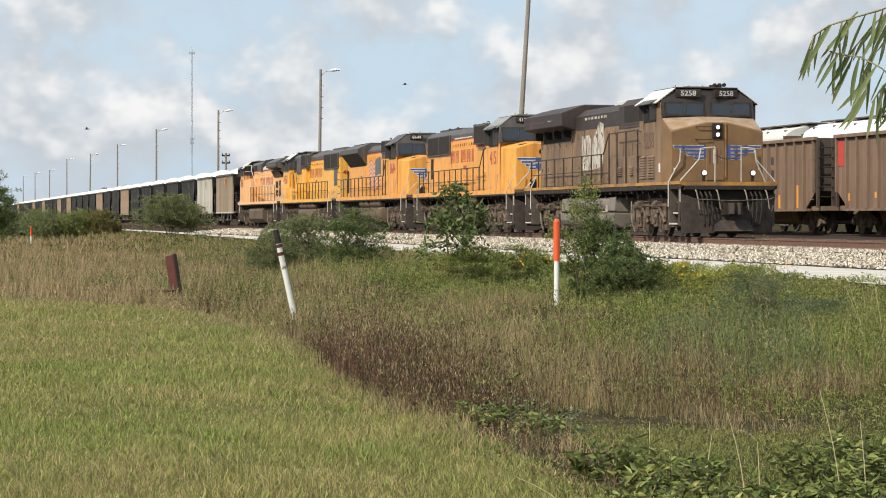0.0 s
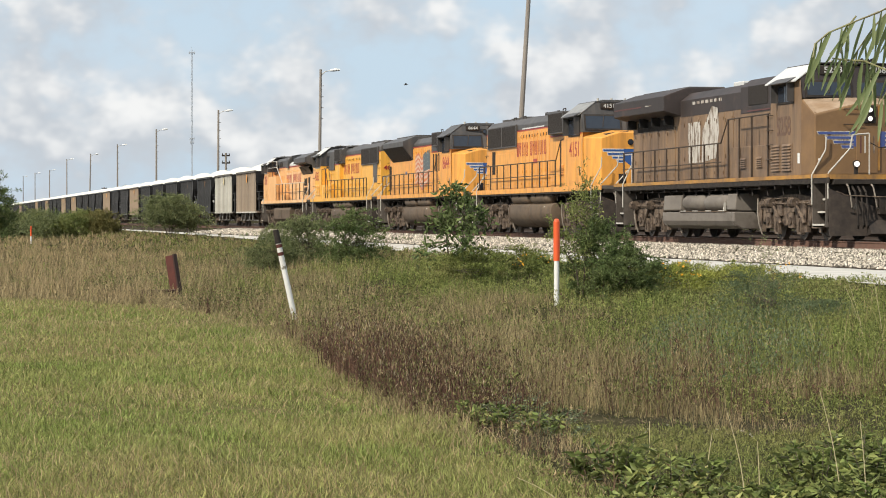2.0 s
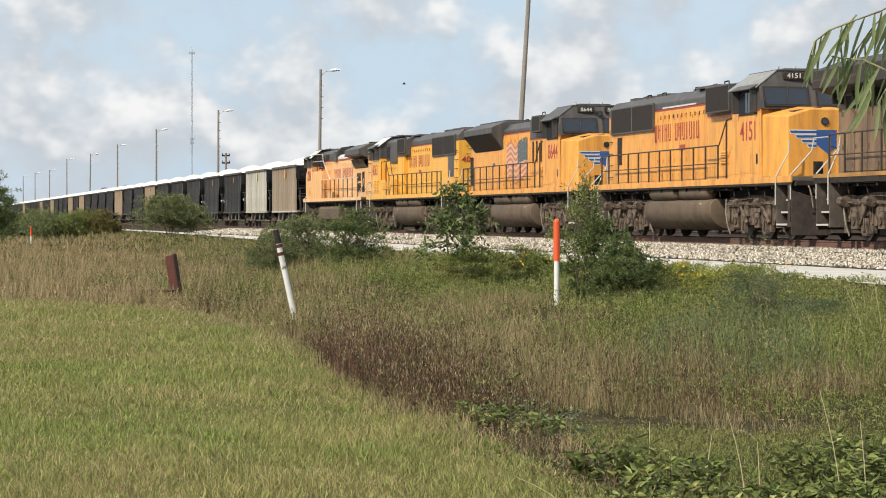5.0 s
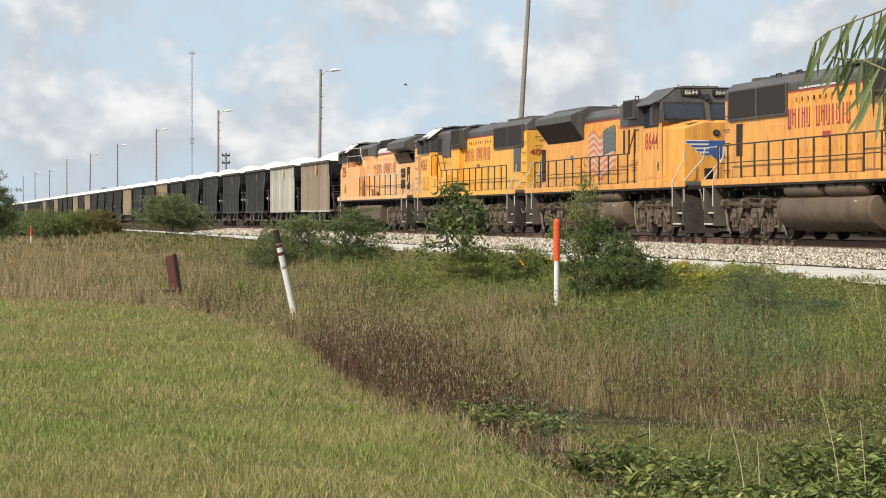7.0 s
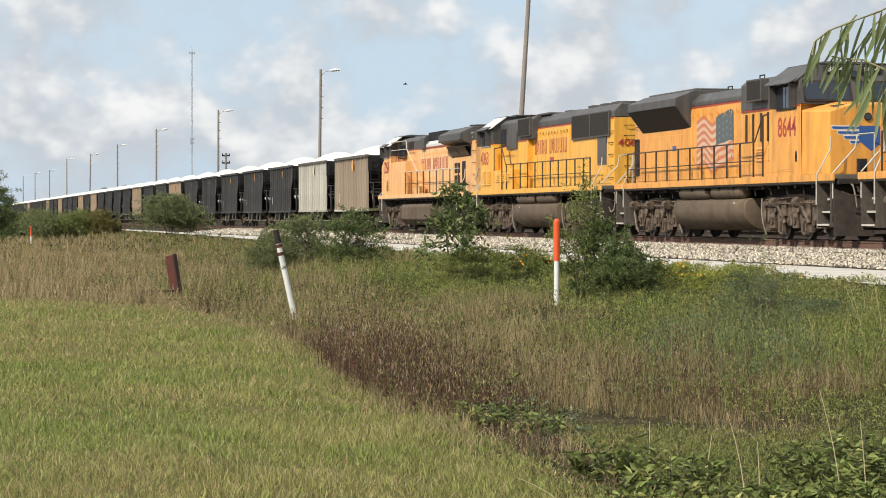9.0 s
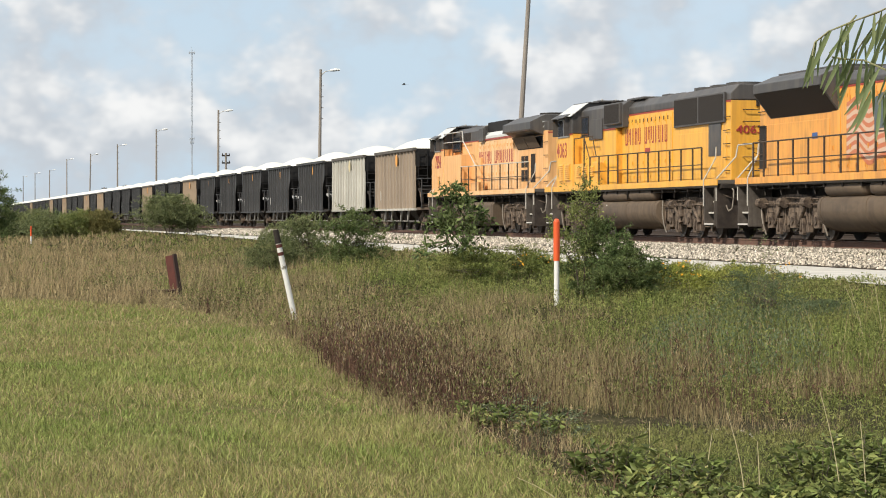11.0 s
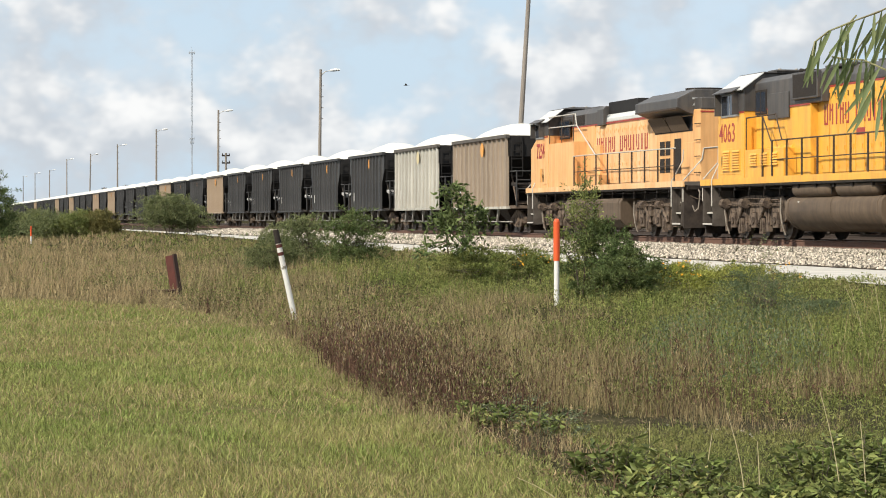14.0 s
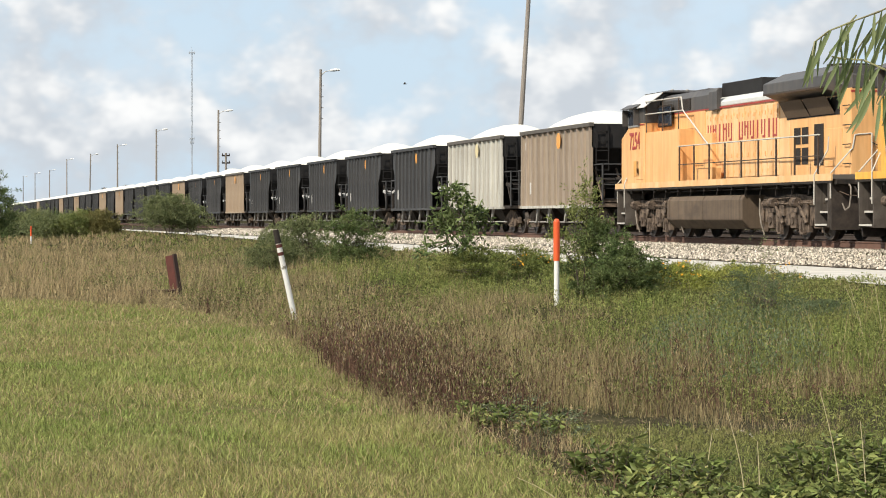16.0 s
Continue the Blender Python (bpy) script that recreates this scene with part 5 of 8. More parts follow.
# ---- the sun-bleached rear unit, running cab last ----
def ge_bleached():
    L = 22.3
    t = thing("locomotive", "sun-bleached yellow six-axle diesel locomotive running cab last", "locomotive", "train")
    underframe(t, L, M_YELLOW_PALE, (6.6, 14.0, [(-1.40, 1.26), (-1.48, 1.12), (-1.48, 0.55), (-1.22, 0.28), (1.22, 0.28), (1.48, 0.55), (1.48, 1.12), (1.40, 1.26)]), (), True)
    end_gear(t, 1, L, True)
    end_gear(t, -1, L, False)
    stair_rails(t, 1, L, M_SILVER)
    stair_rails(t, -1, L, M_SILVER)
    part("nose", nose_shell(-1.12, -2.35, 1.42, 1.50, 1.72, 3.24, 3.42, 3.60, 3.70), M_YELLOW_WARM, t, "sun-bleached yellow nose", bevel=0.04)
    part("cab", cab_shell(-2.3, -2.6, -4.25, 1.52, 1.72, 3.64, 4.22, 4.60, 1.0), M_YELLOW_WARM, t, "sun-bleached yellow cab", bevel=0.02)
    part("cab_top", cab_shell(-2.28, -2.58, -4.27, 1.53, 3.66, 3.68, 4.22, 4.62, 1.01), M_GREY, t, "dark grey upper cab", bevel=0.02)
    front_glass(t, -2.262, -2.44, ((-1.4, -0.12), (0.12, 1.4)), 3.72, 4.18, M_BLACK)
    for sy in (-1, 1):
        part("cab_eave", Shape().add([(-2.4, sy * 1.64, 4.14), (-2.5, sy * 1.0, 4.62), (-4.6, sy * 1.0, 4.62), (-4.6, sy * 1.64, 4.14), (-2.4, sy * 1.64, 4.14 + 0.03), (-2.5, sy * 1.0, 4.62 + 0.03), (-4.6, sy * 1.0, 4.62 + 0.03), (-4.6, sy * 1.64, 4.14 + 0.03)], BOX8), M_ROOF_LIGHT, t, "pale sloping cab roof edge")
    part("cab_roof", Shape().box(-4.7, -2.5, -1.02, 1.02, 4.62, 4.665), M_GREY, t, bevel=0.015)
    for sy in (-1, 1):
        window_at(t, sy, 2.4, 3.7, 3.56, 4.14, 1.53, M_EAVE, True)
        window_at(t, sy, 4.4, 5.9, 3.5, 4.20, 1.1, M_BLACK)
        side_text(t, sy, "7254", 3.1, 3.08, 0.78, M_RED, 1.53, 0.80, 0.012, "red road number")
        part("lower_panel", Shape().box(-4.1, -3.3, *sorted((sy * 1.518, sy * 1.53)), 1.85, 2.55), M_YELLOW_WARM, t, bevel=0.006)
        part("notice_plate", Shape().box(-3.6, -3.0, *sorted((sy * 1.52, sy * 1.53)), 1.95, 2.45), M_YELLOW, t)
        part("red_stripe", Shape().box(-4.25, -2.5, *sorted((sy * 1.53, sy * 1.536)), 3.60, 3.64), M_RED, t)
        part("side_cabinet", Shape().box(-7.98, -4.27, *sorted((sy * 0.9, sy * 1.50)), 1.72, 3.34), M_YELLOW_WARM, t, bevel=0.015)
        part("red_stripe", Shape().box(-16.6, -4.3, *sorted((sy * 1.0, sy * 1.006)), 3.87, 3.92), M_RED, t)
        hood_doors(t, sy, 9.2, 15.8, 13, 1.80, 3.80, 0.97, M_YELLOW_PALE)
        letter_bars(t, sy, *((15.7, 9.2) if sy < 0 else (9.2, 15.7)), 3.14, 0.52, 0.994, M_RED)
        rails_on(t, sy, [(20.5, 2.76), (8.0, 2.80)], [8.1, 9.6, 11.1, 12.6, 14.1, 15.6, 17.1, 18.6, 20.4], mat=M_STANCHION, end_mat=M_SILVER)
        part("roof_walk_rail", Shape().tube([(-10.9, sy * 1.5, 2.78), (-8.35, sy * 1.5, 3.9), (-8.17, sy * 1.5, 4.31), (-4.29, sy * 1.5, 4.33)], 0.024, 6), M_SILVER, t, "pale rail round the cab platform")
        part("roof_walk_rail", Shape().tube([(-8.35, sy * 1.5, 3.9), (-4.29, sy * 1.5, 3.93)], 0.022, 6), M_SILVER, t)
        for d in (4.4, 6.2, 7.9):
            part("stanchion", Shape().rod((-d, sy * 1.5, 3.34), (-d, sy * 1.5, 4.31), 0.02, 6), M_STANCHION, t)
        part("sand_box", Shape().box(-10.1, -9.25, *sorted((sy * 0.99, sy * 1.12)), 1.80, 3.15), M_YELLOW_WARM, t, bevel=0.01)
        part("relay_box", Shape().box(-11.0, -9.4, *sorted((sy * 1.12, sy * 1.40)), 1.74, 2.10), M_YELLOW_WARM, t, bevel=0.01)
        for k in range(2):
            for j in range(2):
                part("vent_panel", Shape().box(-17.5 - k * 0.62, -17.0 - k * 0.62, *sorted((sy * 0.965, sy * 0.985)), 2.05 + j * 0.55, 2.5 + j * 0.55), M_MESH, t, "dark vent panel")
        part("vent_panel", Shape().box(-19.3, -18.6, *sorted((sy * 0.965, sy * 0.985)), 2.0, 3.1), M_MESH, t, "dark vent panel")
        # dark panel painted as the overhanging wing's shadow on the hood
        part("shutter_opening", Shape().box(-20.5, -16.4, *sorted((sy * 0.965, sy * 0.985)), 3.30, 3.76), M_SOOT_SHADE, t, "dark panel standing in for shade under the radiator")
        for d in (16.5, 18.4):
            part("radiator_screen", Shape().add([(-d - 1.78, sy * 1.01, 3.33), (-d, sy * 1.01, 3.33), (-d, sy * 1.26, 3.78), (-d - 1.78, sy * 1.26, 3.78), (-d - 1.78, sy * 0.99, 3.33), (-d, sy * 0.99, 3.33), (-d, sy * 1.24, 3.78), (-d - 1.78, sy * 1.24, 3.78)], BOX8), M_SCREEN, t, "tilted dusty mesh screen")
        part("radiator_frame", Shape().box(-20.7, -19.4, *sorted((sy * 0.96, sy * 0.985)), 1.95, 2.95), M_YELLOW_WARM, t, bevel=0.01)
        grab_irons(t, -21.1, sy * 0.97, (2.0, 2.5, 3.0, 3.5), M_STANCHION)
        part("wing_edge", Shape().box(-20.55, -15.95, *sorted((sy * 1.50, sy * 1.52)), 3.97, 4.02), M_STANCHION, t)
    part("aux_hood", Shape().box(-9.0, -4.2, -1.0, 1.0, 1.72, 3.90), M_YELLOW_WARM, t, bevel=0.02)
    part("aux_top", Shape().prism_x([(-1.01, 3.90), (-1.01, 4.32), (-0.85, 4.52), (0.85, 4.52), (1.01, 4.32), (1.01, 3.90)], -9.9, -4.2), M_GREY, t, "dark grey hood roof", bevel=0.02)
    part("engine_hood", Shape().box(-16.6, -9.0, -0.97, 0.97, 1.72, 3.92), M_YELLOW_PALE, t, bevel=0.02)
    part("engine_top", Shape().prism_x([(-0.98, 3.93), (-0.98, 4.06), (-0.75, 4.22), (0.75, 4.22), (0.98, 4.06), (0.98, 3.93)], -16.6, -9.9), M_ROOF_LIGHT, t, "pale grey engine hood roof", bevel=0.02)
    part("rear_hood", Shape().box(-21.3, -16.6, -0.97, 0.97, 1.72, 3.95), M_YELLOW_WARM, t, bevel=0.02)
    part("radiator_wing", Shape().prism_x([(-1.0, 3.80), (-1.5, 4.0), (-1.5, 4.29), (-0.9, 4.58), (0.9, 4.58), (1.5, 4.29), (1.5, 4.0), (1.0, 3.80)], -20.6, -15.9), M_GREY, t, "overhanging grey radiator housing", bevel=0.02)
    text_part("road_number", "7254", 0.34, M_LIT, t, pose(-20.61, 0.55, 4.18, 90, 0, -90), "white road number", 1.4, 0.004, 0.01)
    part("red_stripe", Shape().box(-21.31, -21.3, -0.97, 0.97, 3.84, 3.89), M_RED, t)
    part("brake_grid_box", Shape().box(-13.6, -9.9, -0.75, 0.75, 4.2, 4.64), M_SOOT_SHADE, t, "soot-dark box on the roof", bevel=0.02)
    part("end_roof", Shape().box(-21.32, -20.6, -0.95, 0.95, 3.94, 4.30), M_GREY, t, bevel=0.02)
    roof_bits(t, [("exhaust_box", 14.8, 15.6, 0.4, 4.2, 4.50), ("radiator_cap", 17.6, 19.6, 0.7, 4.58, 4.63), ("antenna_box", 3.2, 4.0, 0.6, 4.66, 4.74), ("roof_hatch", 6.6, 8.6, 0.75, 4.52, 4.57)])
    part("radiator_fan", Shape().rod((-18.6, 0, 4.63), (-18.6, 0, 4.71), 0.6, 20), M_BLACK, t)
    for y in (-0.7, -0.2, 0.3):
        part("antenna", Shape().rod((-3.3, y, 4.66), (-3.3, y, 4.80), 0.045, 8), M_SILVER, t)
    for sy in (-1, 1):
        part("side_grille", Shape().box(-7.6, -6.3, *sorted((sy * 1.01, sy * 1.03)), 3.96, 4.3), M_MESH, t)
        part("intake_box", Shape().box(-10.5, -9.7, *sorted((sy * 0.98, sy * 1.1)), 3.84, 4.38), M_GREY, t)
    return t


TRAIN.append((ge_lead(), 0.0, False))
TRAIN.append((hood_unit("4151", "bright yellow six-axle diesel locomotive with grey roof, second in the train", False, -1), -22.3, False))
TRAIN.append((hood_unit("8644", "bright yellow diesel locomotive with a painted flag on its hood", True, -1), -44.9, False))
TRAIN.append((hood_unit("4063", "bright yellow diesel locomotive with pale cab roof, running cab last", False, 1), -67.5, True))
TRAIN.append((ge_bleached(), -90.1, True))
LENGTHS = [22.3, 22.6, 22.6, 22.6, 22.3]


# ---- hopper cars ----
def hopper(name, body_mat, label, ribs, taper):
    """An open-top hopper car, nose end at x = 0, heaped with white stone."""
    t = thing(name, label, "hopper car", "train")
    d0, d1, w = 1.75, 12.15, 1.52
    for sy in (-1, 1):
        prof = [(-d0 - (0.75 if taper else 0), 1.02), (-d0 - (0.75 if taper else 0), 2.3), (-d0, 3.05), (-d0, 3.80), (-d1, 3.80), (-d1, 3.05), (-d1 + (0.75 if taper else 0), 2.3), (-d1 + (0.75 if taper else 0), 1.02)]
        sd = part("side_wall", Shape().prism_y(prof, *sorted((sy * w, sy * (w - 0.03)))), body_mat, t)
        for k in range(ribs):
            x = -d0 - 0.12 - (d1 - d0 - 0.24) * k / (ribs - 1)
            inset = 0.75 if taper and k in (0, ribs - 1) else 0
            stake = cached("stake_" + body_mat.name, lambda: Shape().prism_z([(-0.085, 0.0), (-0.06, -0.085), (0.06, -0.085), (0.085, 0.0)], 1.03, 3.80))
            part("side_stake", stake, body_mat, sd, at=pose(x - inset * (1 if k == 0 else -1), sy * w, 0, 0, 0, 0 if sy < 0 else 180))
        part("top_chord", Shape().box(-d1 - 0.04, -d0 + 0.04, *sorted((sy * (w - 0.05), sy * (w + 0.12))), 3.78, 3.92), M_HOP_TRIM if body_mat is not M_HOP_BLACK else body_mat, t, bevel=0.01)
        part("side_sill", Shape().box(-d1 - 0.02, -d0 + 0.02, *sorted((sy * (w - 0.1), sy * (w + 0.11))), 0.96, 1.06), M_HOP_WHITE if body_mat is M_HOP_WHITE or body_mat is M_HOP_BROWN else body_mat, t)
    for e in (0, 1):
        def X(d):
            return -d if e == 0 else -13.9 + d
        s = Shape()
        s.box(*sorted((X(d0 + 0.0), X(d0 + 0.04))), -w, w, 3.05, 3.88)
        s.prism_y([(X(d0), 3.05), (X(d0 + 0.04), 3.05), (X(d0 + 2.1), 1.15), (X(d0 + 2.1), 1.10)], -w + 0.03, w - 0.03)
        for y in (-1.0, -0.35, 0.35, 1.0):
            s.box(*sorted((X(d0 - 0.06), X(d0))), y - 0.04, y + 0.04, 3.05, 3.85)
        # near-black puts the shade between cars into end sheet, ladders and railing
        part("end_wall", s, M_SOOT_SHADE, t, "sloping end sheet darkened as if shaded")
        s = Shape().box(*sorted((X(0.75), X(2.3))), -1.45, 1.45, 0.98, 1.10)
        for y in (-1.35, -0.5, 0.5, 1.35):
            s.box(*sorted((X(0.85), X(0.95))), y - 0.05, y + 0.05, 1.1, 1.95)
            s.rod((X(0.9), y, 1.1), (X(2.6), y * 0.9, 2.4), 0.04, 5)
        s.box(*sorted((X(0.82), X(0.9))), -1.4, 1.4, 1.15, 1.25)
        part("end_platform", s, M_TRUCK if body_mat is M_HOP_BROWN else M_BLACK, t)
        part("end_shelf", Shape().prism_y([(X(0.85), 1.92), (X(1.65), 2.02), (X(1.65), 1.90), (X(0.85), 1.80)], -1.42, 1.42), M_SHELF_PALE if body_mat is M_HOP_BLACK else M_BLACK, t, "narrow end shelf")
        for sy in (-1, 1):
            part("ladder", cached("ladder_low", lambda: ladder_shape(3, 1.25, 0.36, 0.24)), M_SOOT_SHADE, t, at=pose(X(0.80), sy * 1.18, 0))
            part("ladder", cached("ladder_high", lambda: ladder_shape(5, 2.25, 0.34, 0.24)), M_SOOT_SHADE, t, at=pose(X(d0 - 0.08), sy * 1.18, 0))
        s = Shape()
        for z in (1.75, 2.1, 2.45):
            s.rod((X(0.75), -1.42, z), (X(0.75), 1.42, z), 0.028, 5)
        for y in (-1.42, -0.5, 0.5, 1.42):
            s.rod((X(0.75), y, 1.08), (X(0.75), y, 2.47), 0.035, 6)
        for y in (-1.42, 1.42):
            s.rod((X(0.75), y, 2.45), (X(1.9), y, 2.45), 0.028, 5)
        part("end_railing", s, M_BRACKET_DARK, t, "grey end railing darkened as if shaded")
        part("brake_gear", Shape().box(*sorted((X(0.9), X(1.4))), -0.4 if e else 0.2, 0.1 if e else 0.7, 1.1, 1.6).rod((X(0.8), 0.9, 1.1), (X(0.8), 0.9, 2.4), 0.03, 6), M_BLACK, t)
        part("coupler", Shape().box(*sorted((X(0.2), X(1.0))), -0.12, 0.12, 0.78, 0.98).box(*sorted((X(0.02), X(0.28))), -0.2, 0.2, 0.72, 1.04), M_TRUCK, t)
        # two-axle truck
        def fr():
            s = Shape()
            for sy in (-1, 1):
                s.prism_y([(-1.15, 0.40), (-1.15, 0.62), (-0.5, 0.86), (0.5, 0.86), (1.15, 0.62), (1.15, 0.40), (0.8, 0.36), (0.45, 0.26), (-0.45, 0.26), (-0.8, 0.36)], *sorted((sy * 0.96, sy * 1.08)))
                for xx in (-0.89, 0.89):
                    s.rod((xx, sy * 0.95, 0.46), (xx, sy * 1.16, 0.46), 0.12, 10)
                for xx in (-0.2, 0, 0.2):
                    s.rod((xx, sy * 1.06, 0.36), (xx, sy * 1.06, 0.62), 0.08, 8)
            s.box(-0.25, 0.25, -1.1, 1.1, 0.60, 0.92)
            return s
        tr = part("truck", cached("car_truck", fr), M_TRUCK, t, at=pose(X(2.0), 0, 0))
        for a in (-0.89, 0.89):
            ws = part("wheelset", cached("wheelset_car", lambda: wheelset_shape(0.46)), M_WHEEL, tr, at=pose(a, 0, 0.46))
            HOPPER_WHEELS.append((ws, a))
    part("centre_sill", Shape().box(-13.2, -0.7, -0.2, 0.2, 0.72, 1.05), M_BLACK, t)
    for k in range(3):
        x = -4.2 - k * 2.75
        part("hopper_chute", Shape().loft([[(x + 1.3, -1.4, 1.2), (x - 1.3, -1.4, 1.2), (x - 1.3, 1.4, 1.2), (x + 1.3, 1.4, 1.2)], [(x + 0.4, -0.85, 0.42), (x - 0.4, -0.85, 0.42), (x - 0.4, 0.85, 0.42), (x + 0.4, 0.85, 0.42)]]), M_BLACK, t)
    for sy in (-1, 1):
        for d in (3.9, 5.7, 8.2, 10.0):
            part("sill_bracket", Shape().prism_y([(-d + 0.16, 1.0), (-d - 0.16, 1.0), (-d - 0.32, 0.42), (-d - 0.22, 0.42)], *sorted((sy * 1.38, sy * 1.45))), M_BRACKET, t, "pale dusty bracket")
        part("brake_pipe", Shape().rod((-11.9, sy * 1.3, 0.45), (-2.0, sy * 1.3, 0.45), 0.03, 5), M_BRACKET, t)
        if ribs:
            part("stencil_block", Shape().box(-10.9, -10.55, *sorted((sy * (w + 0.004), sy * (w + 0.016))), 1.5, 1.95), M_STENCIL, t, "small pale stencil block")
            part("stencil_block", Shape().box(-3.0, -2.7, *sorted((sy * (w + 0.004), sy * (w + 0.016))), 1.2, 1.5), M_YELLOW if body_mat is M_HOP_BROWN else M_STENCIL, t)
            part("stencil_block", Shape().box(-11.6, -11.45, *sorted((sy * (w + 0.004), sy * (w + 0.016))), 3.2, 3.5), M_STENCIL, t)
            dark = body_mat is M_HOP_BLACK
            rad, out = (0.24, 0.004) if dark else (0.30, 0.084)
            part("round_mark", Shape().prism_y([(-6.2 + rad * math.cos(q * math.pi / 8), 3.40 + rad * math.sin(q * math.pi / 8)) for q in range(16)], *sorted((sy * (w + out), sy * (w + out + 0.006)))), M_YELLOW if body_mat is not M_HOP_WHITE else M_DISC_PALE, t, "faded yellow disc")
    # heaped load
    nx, ny = 30, 14
    v = []
    for i in range(nx + 1):
        for j in range(ny + 1):
            u, q = i / nx * 2 - 1, j / ny * 2 - 1
            hump = max(0.0, 1 - abs(u) ** 2.4) * max(0.0, 1 - abs(q) ** 1.9)
            z = 3.66 + 0.86 * hump ** 0.8 + 0.05 * noise.noise((u * 4, q * 3, ribs * 1.7))
            v.append((-6.95 + u * 5.15, q * 1.48, z))
    f = [(i * (ny + 1) + j, (i + 1) * (ny + 1) + j, (i + 1) * (ny + 1) + j + 1, i * (ny + 1) + j + 1) for i in range(nx) for j in range(ny)]
    part("stone_load", Shape().add(v, f), M_GYPSUM, t, "heaped load of white crushed stone", smooth=True)
    return t


HOPPER_WHEELS = []
M_HOP_TRIM = material("dark_weathered_top_chord", (0.075, 0.065, 0.055), 0.7, color2=(0.11, 0.095, 0.08), scale=3)
M_SHELF_PALE = material("pale_end_shelf", (0.52, 0.51, 0.49), 0.9, color2=(0.25, 0.24, 0.23), scale=3, amount=0.8)
M_BRACKET_DARK = material("shaded_grey_railing", (0.030, 0.030, 0.032), 0.7, color2=(0.05, 0.048, 0.046), scale=5)
M_BRACKET = material("pale_dusty_bracket", (0.36, 0.34, 0.31), 0.8, color2=(0.22, 0.2, 0.18), scale=5)
M_DISC_PALE = material("bleached_yellow_disc", (0.62, 0.52, 0.28), 0.7, color2=(0.52, 0.46, 0.32), scale=4)
M_STENCIL = material("pale_stencil_paint", (0.6, 0.58, 0.54), 0.6)
HOP = {}
HOP["brown"] = hopper("hopper_car", M_HOP_BROWN, "weathered brown ribbed hopper car heaped with white stone", 13, False)
HOP["white"] = hopper("hopper_car", M_HOP_WHITE, "dusty white ribbed hopper car heaped with white stone", 13, False)
HOP["black"] = hopper("hopper_car", M_HOP_BLACK, "black ribbed steel hopper car heaped with white stone", 12, True)
HOP["tan"] = hopper("hopper_car", M_HOP_TAN, "tan ribbed hopper car heaped with white stone", 13, False)
TANS = (7, 10, 15, 17, 21, 24, 30)
used = set()
HOPPERS = []
for i in range(44):
    kind = "brown" if i == 0 else "white" if i == 1 else "tan" if i in TANS else "black"
    ob = HOP[kind] if kind not in used else copy_thing(HOP[kind], pose(0, 0, 0))
    used.add(kind)
    HOPPERS.append(ob)
    TRAIN.append((ob, (-112.92, -126.75)[i] if i < 2 else -112.6 - 13.9 * i, False))
    LENGTHS.append(13.9)


# ---- ballast ----
def make_ballast():
    rng = np.random.default_rng(5)
    # bed: shoulders and top, between and beside the rails; its near-black paints the shaded gaps
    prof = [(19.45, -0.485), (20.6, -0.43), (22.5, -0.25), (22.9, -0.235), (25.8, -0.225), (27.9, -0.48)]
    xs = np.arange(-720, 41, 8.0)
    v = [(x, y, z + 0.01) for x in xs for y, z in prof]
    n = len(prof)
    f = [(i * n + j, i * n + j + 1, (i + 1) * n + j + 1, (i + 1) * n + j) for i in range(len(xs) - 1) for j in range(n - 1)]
    bed = tagged(sheet("ballast_bed", v, f, M_BALLAST_BED), "ballast bed coloured near-black as shaded gaps between the loose stones", "ballast", kind="structure")
    # loose stones on the near shoulder
    oct_v = np.array([(1, 0, 0), (-1, 0, 0), (0, 1, 0), (0, -1, 0), (0, 0, 1), (0, 0, -1)], float)
    oct_f = np.array([(0, 2, 4), (2, 1, 4), (1, 3, 4), (3, 0, 4), (2, 0, 5), (1, 2, 5), (3, 1, 5), (0, 3, 5)])
    parts = []
    for x0, x1, cnt in ((-80, -46, 13500), (-110, -80, 8000), (-190, -110, 7000)):
        x = rng.uniform(x0, x1, cnt)
        y = 19.6 + rng.random(cnt) ** 0.85 * 3.75
        parts.append((x, y))
    x = np.concatenate([p[0] for p in parts])
    y = np.concatenate([p[1] for p in parts])
    z = np.interp(y, [p[0] for p in prof], [p[1] for p in prof]) + 0.015
    m = len(x)
    sc = rng.uniform(0.024, 0.058, (m, 1, 3)) * np.interp(x, [-130, -75], [2.0, 1.0])[:, None, None]
    vv = oct_v[None] * sc + rng.normal(0, 0.010, (m, 6, 3))
    a = rng.uniform(0, 6.28, m)
    c, s = np.cos(a)[:, None], np.sin(a)[:, None]
    vx, vy = vv[:, :, 0] * c - vv[:, :, 1] * s, vv[:, :, 0] * s + vv[:, :, 1] * c
    vv = np.stack([vx + x[:, None], vy + y[:, None], vv[:, :, 2] + z[:, None]], 2)
    ff = oct_f[None] + (np.arange(m) * 6)[:, None, None]
    tagged(sheet("ballast_stones", vv.reshape(-1, 3), ff.reshape(-1, 3), M_BALLAST), "loose pale and grey crushed ballast stones", "ballast", kind="stuff")


make_ballast()


# ---- plants ----
def plant_material(name, a, b, patch, straw=None, lo=0.55, hi=0.75, island=0.4, trans=0.3, rough=0.6):
    return material(name, a, rough, color2=b, scale=patch, amount=0.9, dirt=straw, dirt_lo=lo, dirt_hi=hi, dirt_scale=patch * 2.3, island=island, translucent=trans, spec=0.12)


